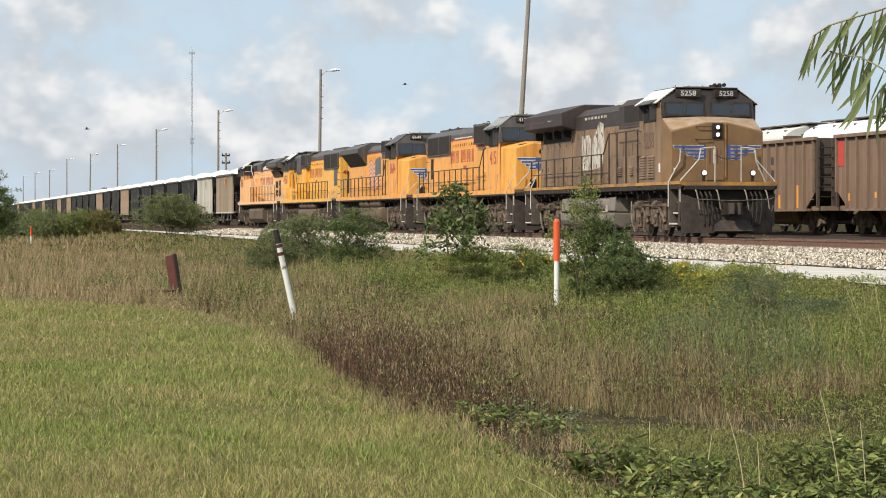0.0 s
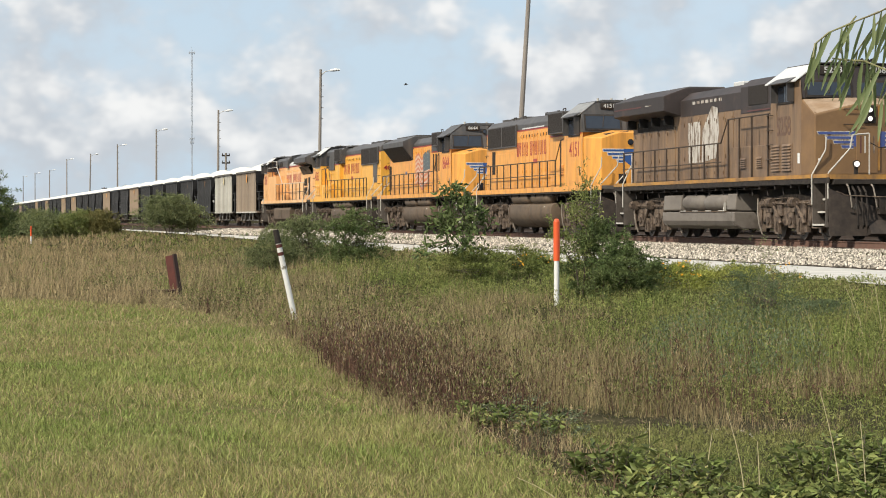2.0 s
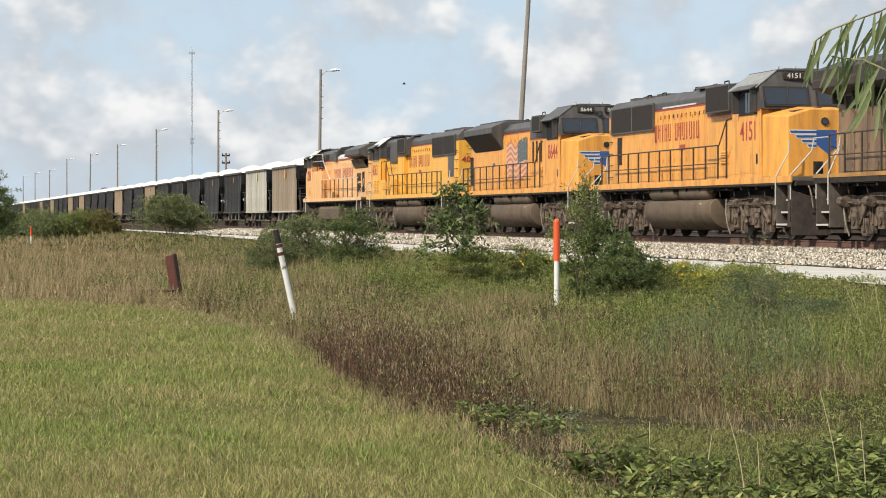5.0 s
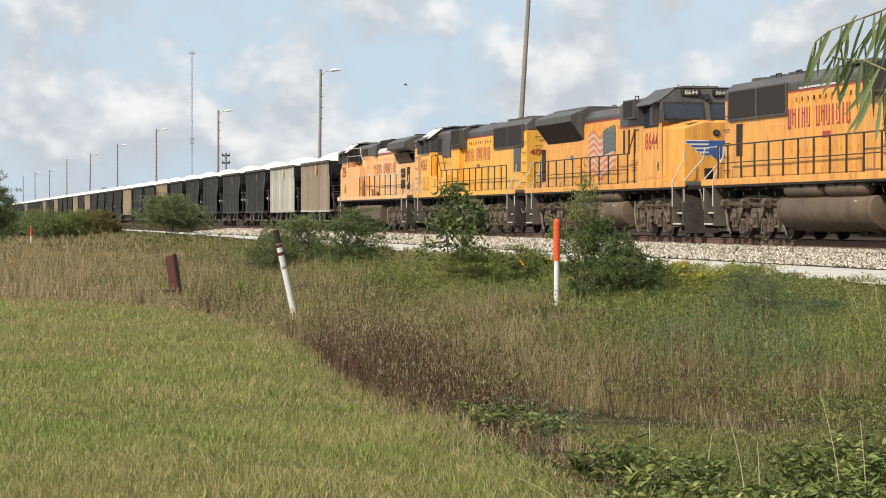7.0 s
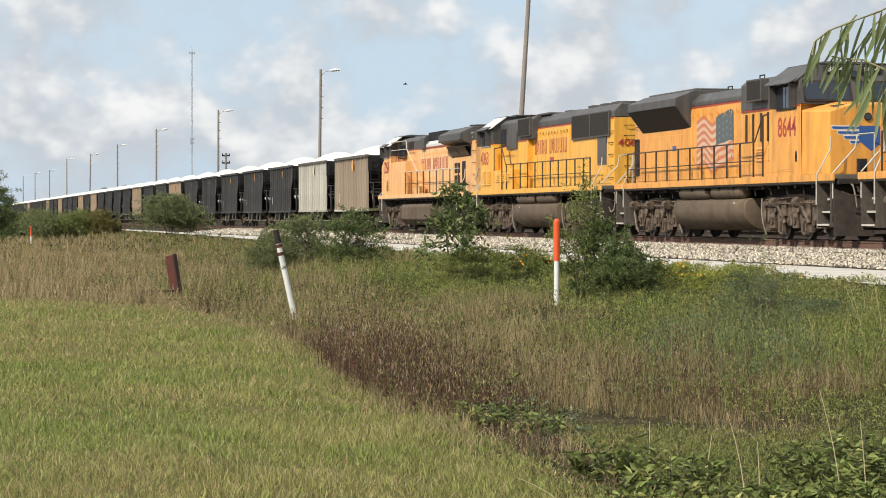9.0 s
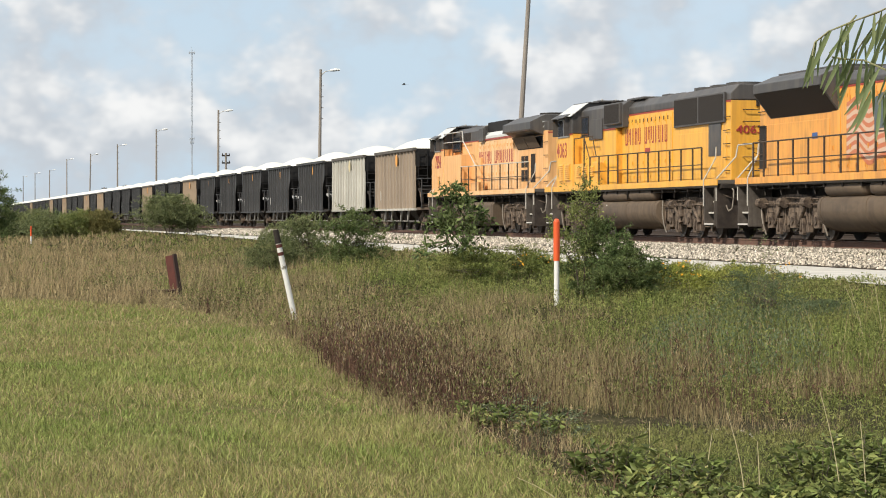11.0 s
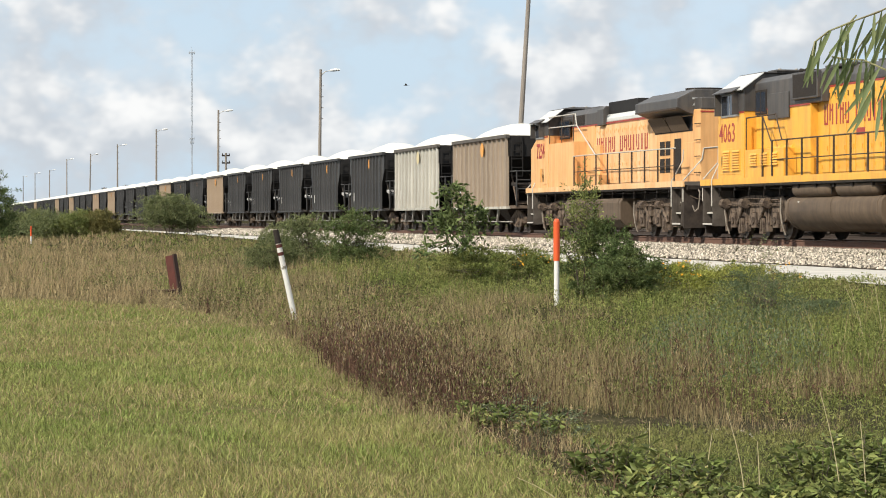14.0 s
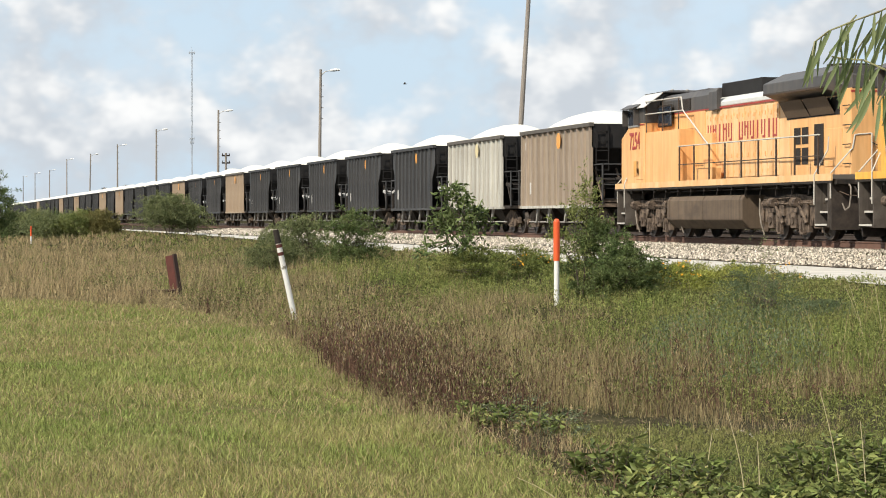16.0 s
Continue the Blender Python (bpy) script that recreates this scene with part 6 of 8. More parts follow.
M_LAWN = plant_material("mown_grass_blade", (0.205, 0.258, 0.068), (0.31, 0.30, 0.11), 0.55, (0.38, 0.35, 0.15), 0.54, 0.80, 0.55)
M_TURF = material("lawn_thatch", (0.095, 0.10, 0.038), 0.95, color2=(0.145, 0.125, 0.058), scale=3.0, amount=0.9, dirt=(0.07, 0.085, 0.03), dirt_lo=0.5, dirt_hi=0.7, dirt_scale=0.8, bump=0.8, bump_scale=60, spec=0.0)
M_STRAW = plant_material("dry_grass_blade", (0.42, 0.33, 0.18), (0.33, 0.24, 0.13), 0.6, island=0.4)
M_STEM = plant_material("purple_brown_weed_stem", (0.068, 0.033, 0.027), (0.135, 0.082, 0.055), 0.5, island=0.6, trans=0.1)
M_TAN = plant_material("tan_rank_grass_blade", (0.235, 0.20, 0.095), (0.35, 0.265, 0.15), 0.8, (0.33, 0.27, 0.14), 0.56, 0.75, 0.6)
M_SEED = plant_material("brown_seed_head", (0.21, 0.145, 0.09), (0.36, 0.27, 0.155), 0.9, island=0.65, trans=0.25)
M_RUSTY = plant_material("rusty_dried_flower", (0.085, 0.044, 0.034), (0.15, 0.088, 0.058), 0.9, island=0.65, trans=0.15)
# Pale flecks whose colour stands in for sunlit glints on the stalks.
M_GLINT = plant_material("pale_glint_fleck", (0.42, 0.36, 0.25), (0.30, 0.25, 0.16), 0.9, island=0.4, trans=0.2)
M_SAGE = plant_material("blue_green_leaf", (0.125, 0.165, 0.085), (0.16, 0.19, 0.105), 0.8, island=0.45)
M_SAGE_DARK = plant_material("dark_blue_green_leaf", (0.105, 0.14, 0.068), (0.155, 0.18, 0.095), 0.8, island=0.5)
M_HERB = plant_material("grey_green_herb_leaf", (0.115, 0.145, 0.078), (0.185, 0.21, 0.12), 3.0, island=0.6, trans=0.2)
M_LIME = plant_material("yellow_green_shrub_leaf", (0.255, 0.29, 0.06), (0.34, 0.34, 0.09), 1.5, island=0.55, trans=0.35)
M_WEED = plant_material("weed_leaf", (0.125, 0.150, 0.048), (0.185, 0.18, 0.065), 0.4, (0.24, 0.185, 0.085), 0.55, 0.75, 0.65)
M_GREEN = plant_material("bright_green_leaf", (0.155, 0.195, 0.052), (0.235, 0.235, 0.08), 0.5, (0.23, 0.2, 0.09), 0.56, 0.75, 0.65)
M_BUSH = plant_material("shrub_leaf", (0.15, 0.185, 0.058), (0.23, 0.24, 0.085), 1.5, island=0.6, trans=0.3)
M_BUSH_PALE = plant_material("feathery_grey_green_leaf", (0.155, 0.18, 0.080), (0.215, 0.23, 0.105), 1.5, island=0.6, trans=0.3)
M_BUSH_DARK = plant_material("dark_shrub_leaf", (0.095, 0.135, 0.048), (0.155, 0.185, 0.070), 1.5, island=0.6, trans=0.28)
M_BUSH_TAN = plant_material("yellowing_shrub_leaf", (0.21, 0.18, 0.065), (0.16, 0.15, 0.06), 1.5, island=0.45)
M_BROAD = plant_material("broad_glossy_leaf", (0.12, 0.16, 0.046), (0.205, 0.22, 0.074), 3.0, (0.40, 0.37, 0.13), 0.58, 0.72, 0.75, 0.3, 0.42)
M_TWIG = material("shrub_twig_bark", (0.13, 0.10, 0.075), 0.9, color2=(0.09, 0.07, 0.05), scale=8)
M_STALK = material("pale_dry_stalk", (0.58, 0.50, 0.30), 0.7, color2=(0.48, 0.40, 0.23), scale=20)
M_FLOWER = material("yellow_flower", (0.85, 0.50, 0.02), 0.6, color2=(0.75, 0.3, 0.02), scale=5)
M_WILLOW = plant_material("willow_leaf", (0.19, 0.235, 0.105), (0.26, 0.29, 0.14), 9.0, island=0.35, trans=0.45, rough=0.45)
M_WILLOW_TWIG = material("willow_twig_bark", (0.24, 0.24, 0.10), 0.7, color2=(0.16, 0.13, 0.08), scale=12)


def blades(x, y, z, h, w, lean, rng, seg=1):
    """Grass blades as tapering ribbons: one triangle each, or a bent ribbon of seg steps and a tip."""
    m = len(x)
    a = rng.uniform(0, 6.283, m)
    b = rng.uniform(0, 6.283, m)
    rows = []
    for k in range(seg + 1):
        u = k / (seg + 0.6)
        ox, oy = np.cos(b) * lean * h * u * u, np.sin(b) * lean * h * u * u
        ww = w * (1 - 0.6 * u) / 2
        zz = z + h * (u - 0.25 * lean * u * u)
        rows.append(np.stack([x + ox - np.cos(a) * ww, y + oy - np.sin(a) * ww, zz], 1))
        rows.append(np.stack([x + ox + np.cos(a) * ww, y + oy + np.sin(a) * ww, zz], 1))
        if seg == 1 and k == 0:
            break
    ox, oy = np.cos(b) * lean * h, np.sin(b) * lean * h
    rows.append(np.stack([x + ox, y + oy, z + h * (1 - 0.25 * lean)], 1))
    v = np.stack(rows, 1)
    n = v.shape[1]
    tri = []
    for k in range((n - 3) // 2):
        tri += [(2 * k, 2 * k + 1, 2 * k + 3), (2 * k, 2 * k + 3, 2 * k + 2)]
    tri.append((n - 3, n - 2, n - 1))
    f = np.array(tri)[None] + (np.arange(m) * n)[:, None, None]
    return v.reshape(-1, 3), f.reshape(-1, 3)


def leaf_quads(c, d, length, width, rng, fold=0.25):
    """Leaves as two folded triangles pairs (four points and a midrib) set at c and pointing along d."""
    m = len(c)
    d = d / np.linalg.norm(d, axis=1)[:, None]
    r = rng.normal(size=(m, 3))
    s = np.cross(d, r)
    s /= np.linalg.norm(s, axis=1)[:, None] + 1e-9
    n = np.cross(d, s)
    L, W = np.asarray(length)[:, None], np.asarray(width)[:, None]
    p0, p3 = c, c + d * L - n * L * 0.12
    mid = c + d * L * 0.45
    p1, p2 = mid + s * W * 0.5 + n * W * fold, mid - s * W * 0.5 + n * W * fold
    v = np.stack([p0, p1, p3, p2], 1)
    f = np.array([(0, 1, 2), (0, 2, 3)])[None] + (np.arange(m) * 4)[:, None, None]
    return v.reshape(-1, 3), f.reshape(-1, 3)


def gather(lst):
    vs, fs, k = [], [], 0
    for v, f in lst:
        vs.append(v)
        fs.append(f + k)
        k += len(v)
    return np.concatenate(vs), np.concatenate(fs)


MOWN = ((-56, -3.0), (-53, -0.5), (-51, 1.0), (-48.5, 2.6), (-45, 4.2), (-38, 4.75), (-31, 4.55), (-25, 4.0), (-20, 3.75), (-14, 3.55), (-9, 3.4))


def mown_edge(x):
    return np.interp(x, [p[0] for p in MOWN], [p[1] for p in MOWN])


def gz(y):
    return np.interp(y, [p[0] for p in GROUND], [p[1] for p in GROUND])


def field(rng, x0, x1, ylo, yhi, density):
    """Random spots in a strip of the plan; ylo and yhi give the strip's sides for an array of x."""
    probe = np.linspace(x0, x1, 60)
    y0, y1 = ylo(probe).min(), yhi(probe).max()
    n = int((x1 - x0) * (y1 - y0) * density)
    x = rng.uniform(x0, x1, n)
    lo, hi = ylo(x), yhi(x)
    y = rng.uniform(y0, y1, n)
    keep = (y > lo) & (y < hi)
    return x[keep], y[keep]


def left_of(x):
    return 0.028 * np.abs(x) - 0.4


def right_of(x):
    return 0.398 * np.abs(x) + 0.5


def clump(x, y, s, seed):
    """A smooth field between 0 and 1, by sums of waves."""
    r = np.random.default_rng(seed)
    out = np.zeros_like(x)
    for k in range(7):
        a = r.uniform(0, 6.28)
        q = s * r.uniform(0.6, 1.8)
        out += np.sin((x * np.cos(a) + y * np.sin(a)) * q + r.uniform(0, 6.28))
    return 0.5 + out / 7


def make_lawn():
    rng = np.random.default_rng(11)
    lst, dry = [], []
    for x0, x1, den, w in ((-20, -12.5, 1950, 0.0066), (-29, -20, 1120, 0.0093), (-40, -29, 860, 0.0126), (-57, -40, 560, 0.018)):
        x, y = field(rng, x0, x1, left_of, lambda q: np.minimum(mown_edge(q) + 0.3, right_of(q)), den)
        tuft = clump(x, y, 7.0, 5)
        tall = (0.6 + 0.4 * clump(x, y, 1.2, 3)) * (0.6 + 0.9 * tuft)
        h = rng.uniform(0.035, 0.108, len(x)) * tall
        lst.append(blades(x, y, gz(y) - 0.01, h, w * rng.uniform(0.6, 1.3, len(x)), rng.uniform(0.1, 0.9, len(x)), rng, 2 if x0 > -30 else 1))
        k = rng.random(len(x)) < 0.05 + 0.12 * clump(x, y, 0.9, 8)
        dry.append(blades(x[k] + 0.01, y[k], gz(y[k]), h[k] * 1.25 + 0.01, w * 0.75 * np.ones(k.sum()), rng.uniform(0.3, 1.1, k.sum()), rng, 2))
    # matted turf under the blades
    xs, n = np.linspace(-57, 30, 88), 12
    v = [(x, -40 + (float(mown_edge(x)) + 40) * (j / (n - 1)) ** 0.4, 0) for x in xs for j in range(n)]
    v = [(x, y, float(gz(y)) + 0.005) for x, y, z in v]
    f = [(i * n + j, (i + 1) * n + j, (i + 1) * n + j + 1, i * n + j + 1) for i in range(len(xs) - 1) for j in range(n - 1)]
    tagged(sheet("turf", v, f, M_TURF), "matted thatch and clippings under the mown grass", "turf", kind="structure")
    v, f = gather(lst)
    tagged(sheet("mown_grass", v, f, M_LAWN), "short yellow-green mown grass beside the weeds", "grass", kind="stuff")
    # longer uncut grass where the lawn meets the weeds
    x = rng.uniform(-56, -17, 5200)
    off = rng.normal(0.1, 0.28, 5200) * np.interp(x, [-50, -30, -18], [1.5, 1.2, 0.6])
    y = mown_edge(x) + off
    h = rng.uniform(0.06, 0.22, 5200) * np.clip(0.75 + off, 0.4, 1.2)
    w = 0.0003 * np.abs(x) + 0.001
    fringe = [blades(x, y, gz(y) - 0.01, h, w, rng.uniform(0.1, 0.8, 5200), rng, 2), blades(x + 0.04, y + 0.03, gz(y) - 0.01, h * 0.8, w, rng.uniform(0.1, 0.9, 5200), rng, 2)]
    v, f = gather(fringe)
    tagged(sheet("grass_fringe", v, f, M_TAN), "longer olive and tan grass fringing the lawn", "grass", kind="stuff")
    v, f = gather(dry)
    tagged(sheet("dry_grass", v, f, M_STRAW), "scattered straw-coloured dry grass blades in the lawn", "grass", kind="stuff")


make_lawn()


def make_weeds():
    rng = np.random.default_rng(21)
    stems, seeds, rusty, leaves, greens, tan, straw, glint, sage = [], [], [], [], [], [], [], [], []

    def spots(x0, x1, den):
        x, y = field(rng, x0, x1, lambda q: np.maximum(mown_edge(q) + 0.08, left_of(q)), lambda q: np.minimum(16.9 + 0.4 * np.sin(q), right_of(q)), den)
        return x, y, y - mown_edge(x), gz(y)

    def bare(x, y):
        return np.clip(1.35 - ((x + 19.9) / 0.85) ** 2 - ((y - 5.6) / 0.7) ** 2, 0, 1) * (0.55 + 0.45 * (clump(x, y, 4.0, 51) > 0.42))

    def near_mat(x, band):
        """The low green mat between the dark soil and the broad-leaved bushes."""
        return np.interp(x, [-19.6, -18.7], [0, 1]) * np.clip((band - 0.75) * 3, 0, 1)

    def step(q, lo, hi):
        return np.clip((q - lo) / (hi - lo), 0, 1)

    # purple-brown stalks: a dark wall along the mown edge, in clumps behind
    for x0, x1, den, wid in ((-23, -13, 190, 1.0), (-33, -23, 165, 1.3), (-48, -33, 85, 1.7), (-70, -48, 20, 2.4)):
        x, y, band, z = spots(x0, x1, den)
        front = np.exp(-np.maximum(band - 0.9, 0) / 0.6)
        knot = step(clump(x, y, 1.6, 31), 0.52, 0.74)
        far = step(band, 4.2, 5.6)
        p = (0.60 * front * (0.35 + 0.95 * clump(x, y, 2.6, 32)) + 0.24 * knot * (1 - 0.85 * far)) * np.interp(x, [-48, -33, -29, -26.5, -22, -20.6, -18.5, -14.5], [0.04, 0.06, 0.16, 1, 0.9, 0.3, 0.06, 0.02])
        p *= (1 - bare(x, y)) * (1 - near_mat(x, band)) * np.interp(y + 0.27 * x, [-0.4, 1.2], [1.0, 0.55])
        p *= np.where(band < 1.4, 1.0, 0.25 + 0.9 * step(clump(x, y, 1.15, 77), 0.36, 0.62))
        k = rng.random(len(x)) < p
        x, y, z, band, knot = x[k], y[k], z[k], band[k], knot[k]
        m = len(x)
        h = rng.uniform(0.22, 0.62, m) * (0.5 + 0.35 * knot + 0.55 * clump(x, y, 3.0, 17)) * np.interp(x, [-46, -36, -30, -22, -19], [0.55, 0.65, 1.0, 0.95, 0.6])
        for q in range(4):
            stems.append(blades(x + rng.normal(0, 0.025, m), y + rng.normal(0, 0.025, m), z - 0.02, h * rng.uniform(0.6, 1.0, m), 0.0048 * wid * np.ones(m), rng.uniform(0.02, 0.30, m), rng, 2))
        e = band < 1.1                      # the dense dark foot of the front row
        n = e.sum()
        for q in range(5):
            stems.append(blades(x[e] + rng.normal(0, 0.05, n), y[e] + rng.normal(0, 0.05, n), z[e] - 0.02, h[e] * rng.uniform(0.35, 0.75, n), 0.0068 * wid * np.ones(n), rng.uniform(0.03, 0.3, n), rng, 2))
        for q in range(12):
            u = rng.uniform(0.35, 1.0, m) ** 0.7
            c = np.stack([x + rng.normal(0, 0.04, m), y + rng.normal(0, 0.04, m), z + h * u], 1)
            d = np.stack([rng.normal(0, 0.22, m), rng.normal(0, 0.22, m), np.ones(m)], 1)
            if q in (0, 1, 3, 7):             # tan heads at the tops
                c[:, 2] = z + h * rng.uniform(0.82, 1.08, m)
            bag = (seeds, tan, stems, seeds, leaves, rusty, rusty, tan, rusty, leaves, glint, stems)[q]
            bag.append(leaf_quads(c, d, rng.uniform(0.018, 0.055, m), 0.0074 * wid * rng.uniform(0.6, 1.2, m), rng))
        for q in range(4):
            u = rng.uniform(0.05, 0.65, m)
            c = np.stack([x, y, z + h * u], 1)
            d = np.stack([rng.normal(0, 0.6, m), rng.normal(0, 0.6, m), rng.uniform(0.2, 1.0, m)], 1)
            (leaves if q == 1 else rusty).append(leaf_quads(c, d, rng.uniform(0.03, 0.07, m), 0.011 * wid * np.ones(m), rng))
    # tan and olive rank grass in tufts, green forbs nearer the road
    for x0, x1, den, wid in ((-24, -13, 130, 1.05), (-36, -24, 90, 1.4), (-52, -36, 50, 1.9), (-80, -52, 24, 2.8), (-125, -80, 11, 4.0), (-260, -125, 3, 8.0)):
        x, y, band, z = spots(x0, x1, den)
        c0, c1, c2 = clump(x, y, 0.6, 44), clump(x, y, 1.7, 45), clump(x, y, 3.4, 46)
        mat = near_mat(x, band)
        k = rng.random(len(x)) < np.maximum(0.3 + 0.85 * c1, 0.9 * mat) * (1 - 0.96 * bare(x, y))
        x, y, z, band, c0, c1, c2, mat = x[k], y[k], z[k], band[k], c0[k], c1[k], c2[k], mat[k]
        m = len(x)
        h = rng.uniform(0.12, 0.38, m) * np.clip(0.35 + band / 1.2, 0.35, 1.0) * (0.1 + 0.55 * c0 + 0.7 * c1 + 0.5 * c2)
        h *= np.interp(x, [-60, -46, -36, -28, -21, -19.5], [0.9, 0.7, 0.7, 0.95, 0.8, 0.35])
        h *= (1 - 0.72 * mat) * (1 - 0.5 * bare(x, y)) * np.where((x > -22) & (x < -20.2), rng.uniform(0.4, 1.0, m), 1.0)
        h = np.where(y > 14.2, h * 0.6, h)
        green = (y > 10.6 + 3.0 * (c0 - 0.5)) | ((x > -37) & (y > 7.9 + 2.8 * (c1 - 0.5))) | (mat > 0.4) | (c2 + 0.4 * c0 > 1.05)
        green &= (x > -72) | (rng.random(m) < 0.35)
        dry = (x < -44) & (y < -x * (0.085 + 0.02 * np.sin(x * 0.23) + 0.04 * (c1 - 0.5))) & (rng.random(m) < np.interp(x, [-75, -50, -44], [0.6, 0.9, 0.2]))
        tanny = ~green & ~dry & (rng.random(m) < step(c1 + 0.5 * (c0 - 0.5), 0.22, 0.66))
        for sel, bag, nb in ((green & ~dry, greens, 3), (~green & ~dry & ~tanny, leaves, 3), (tanny, tan, 5), (dry, straw, 5)):
            n = sel.sum()
            for q in range(nb):
                bag.append(blades(x[sel] + rng.normal(0, 0.045, n), y[sel] + rng.normal(0, 0.045, n), z[sel] - 0.02, h[sel] * rng.uniform(0.6, 1.45, n), 0.0046 * wid * np.ones(n), rng.uniform(0.08, 0.6, n), rng, 2))
        sel = ~dry & ~tanny
        n = sel.sum()
        g = green[sel]
        for q in range(7):
            u = rng.uniform(0.2, 1.0, n)
            c = np.stack([x[sel] + rng.normal(0, 0.06, n), y[sel] + rng.normal(0, 0.06, n), z[sel] + h[sel] * u], 1)
            d = np.stack([rng.normal(0, 0.8, n), rng.normal(0, 0.8, n), rng.uniform(0.1, 1.0, n)], 1)
            blue = g & (np.abs(y[sel] - 0.325 * -x[sel]) < 1.1) & (x[sel] > -36) & (x[sel] < -24) & (rng.random(n) < 0.75)
            for pick, bag in ((g & ~blue, greens), (blue, sage), (~g, (leaves, leaves, tan, leaves, rusty, seeds, leaves)[q])):
                if pick.any():
                    bag.append(leaf_quads(c[pick], d[pick], rng.uniform(0.022, 0.052, pick.sum()) * (1 + 0.25 * (wid - 1)) * (1 - 0.5 * mat[sel][pick]), 0.0125 * wid ** 0.8 * (1 - 0.5 * mat[sel][pick]), rng))
        k = rng.random(m) < 0.02 + 0.22 * step(c2, 0.55, 0.8) * (1 - mat)
        n = k.sum()
        for q in range(2):
            tan.append(blades(x[k] + rng.normal(0, 0.03, n), y[k] + rng.normal(0, 0.03, n), z[k], h[k] * 1.4 + 0.06, 0.0036 * wid * np.ones(n), rng.uniform(0.05, 0.5, n), rng, 2))
    # fine turf in the low mat
    x, y, band, z = spots(-19.4, -14.2, 1100)
    k = rng.random(len(x)) < near_mat(x, band)
    x, y, z = x[k], y[k], z[k]
    greens.append(blades(x, y, z - 0.01, rng.uniform(0.02, 0.085, len(x)), rng.uniform(0.005, 0.009, len(x)), rng.uniform(0.2, 1.2, len(x)), rng, 1))
    for name, bag, mat, label, cat in (("weed_stalks", stems, M_STEM, "purple-brown upright weed stalks along the mown edge", "weeds"), ("seed_heads", seeds, M_SEED, "brown and tan seed heads on the weed stalks", "weeds"), ("rusty_seed_heads", rusty, M_RUSTY, "dark rusty-brown dried flower heads on the weed stalks", "weeds"), ("pale_bracts", glint, M_GLINT, "pale flecks painted as sunlit glints on the weed stalks", "weeds"), ("blue_green_herb", sage, M_SAGE, "fine blue-green herb in a soft patch", "weeds"), ("weed_leaves", leaves, M_WEED, "olive weed leaves and rank grass", "weeds"), ("green_forbs", greens, M_GREEN, "green low forbs near the service road", "weeds"), ("rank_grass", tan, M_TAN, "tan and olive rank grass among the weeds", "grass"), ("tall_dry_grass", straw, M_STRAW, "patch of tall tan dry grass", "grass")):
        v, f = gather(bag)
        tagged(sheet(name, v, f, mat), label, cat, kind="stuff")


make_weeds()


def limb(s, a, b, r0, r1):
    s.rod(a, b, r0, 6, r1)


def shrub(name, label, x, y, h, w, n_leaves, leaf, mat, seed, trunks=5, droop=0.0, gap=0.5, upright=0.5, base=0.12, core=0.0, clumps=26):
    """A shrub: tapered stems that fork towards clumps, and a crown of small leaves gathered in those clumps."""
    rng = np.random.default_rng(seed)
    z0 = ground_z(y) - 0.03
    t = thing(name, label, "shrub", m=pose(x, y, z0))
    s = Shape()
    cl = []
    for k in range(clumps):
        a = rng.uniform(0, 6.283)
        u = rng.random() ** 0.6
        zz = rng.uniform(base, 1.0)
        rad = w / 2 * u * (1 - 0.55 * abs(zz - 0.45) ** 1.5 - 0.35 * max(0, zz - 0.6))
        cl.append((math.cos(a) * rad, math.sin(a) * rad, zz * h * (1 - 0.25 * (u ** 2)), rng.uniform(0.5, 1.0)))
    for k in range(trunks):
        a = k * 6.283 / trunks + rng.uniform(-0.4, 0.4)
        root = (0.05 * math.cos(a), 0.05 * math.sin(a), -0.05)
        knee = (w * 0.16 * math.cos(a), w * 0.16 * math.sin(a), h * rng.uniform(0.3, 0.45))
        r = 0.003 + 0.008 * h if leaf > 0.03 else 0.006
        one = Shape() if trunks <= 3 else s
        limb(one, root, knee, r, r * 0.65)
        if one is not s:
            part("stem", one, M_TWIG, t)
        for c in cl[k::trunks]:
            one = Shape() if trunks <= 3 else s
            limb(one, knee, c[:3], r * 0.55, r * 0.15)
            if one is not s:
                part("branch", one, M_TWIG, t)
    if trunks > 3:
        part("branchwork", s, M_TWIG, t)
    per = n_leaves // clumps
    C, D = [], []
    for cx, cy, cz, q in cl:
        sp = w * gap * 0.22 * (0.6 + q)
        sh = h * gap * 0.20 * (0.6 + q)
        twigs = rng.integers(5, 9)
        for b in range(twigs):
            d = rng.normal(size=3)
            d[2] = d[2] * 0.6 + upright
            d /= np.linalg.norm(d)
            ln = rng.uniform(0.5, 1.3)
            n = max(2, per // twigs)
            u = rng.random(n) ** 0.8
            pos = np.array([cx, cy, cz]) + np.outer(u * ln, d * np.array([sp, sp, sh]) * 1.6)
            pos[:, 2] -= droop * (u ** 2) * sp
            pos += rng.normal(0, leaf * 0.5, (n, 3))
            C.append(pos)
            D.append(d * 0.6 + rng.normal(0, 0.7, (n, 3)))
    C, D = np.concatenate(C), np.concatenate(D)
    C[:, 2] = np.maximum(C[:, 2], 0.04)
    n = len(C)
    v, f = leaf_quads(C, D, leaf * rng.uniform(0.7, 1.5, n), leaf * 0.42 * rng.uniform(0.7, 1.3, n), rng)
    crown = sheet("crown", v, f, mat)
    crown.parent = t
    return t


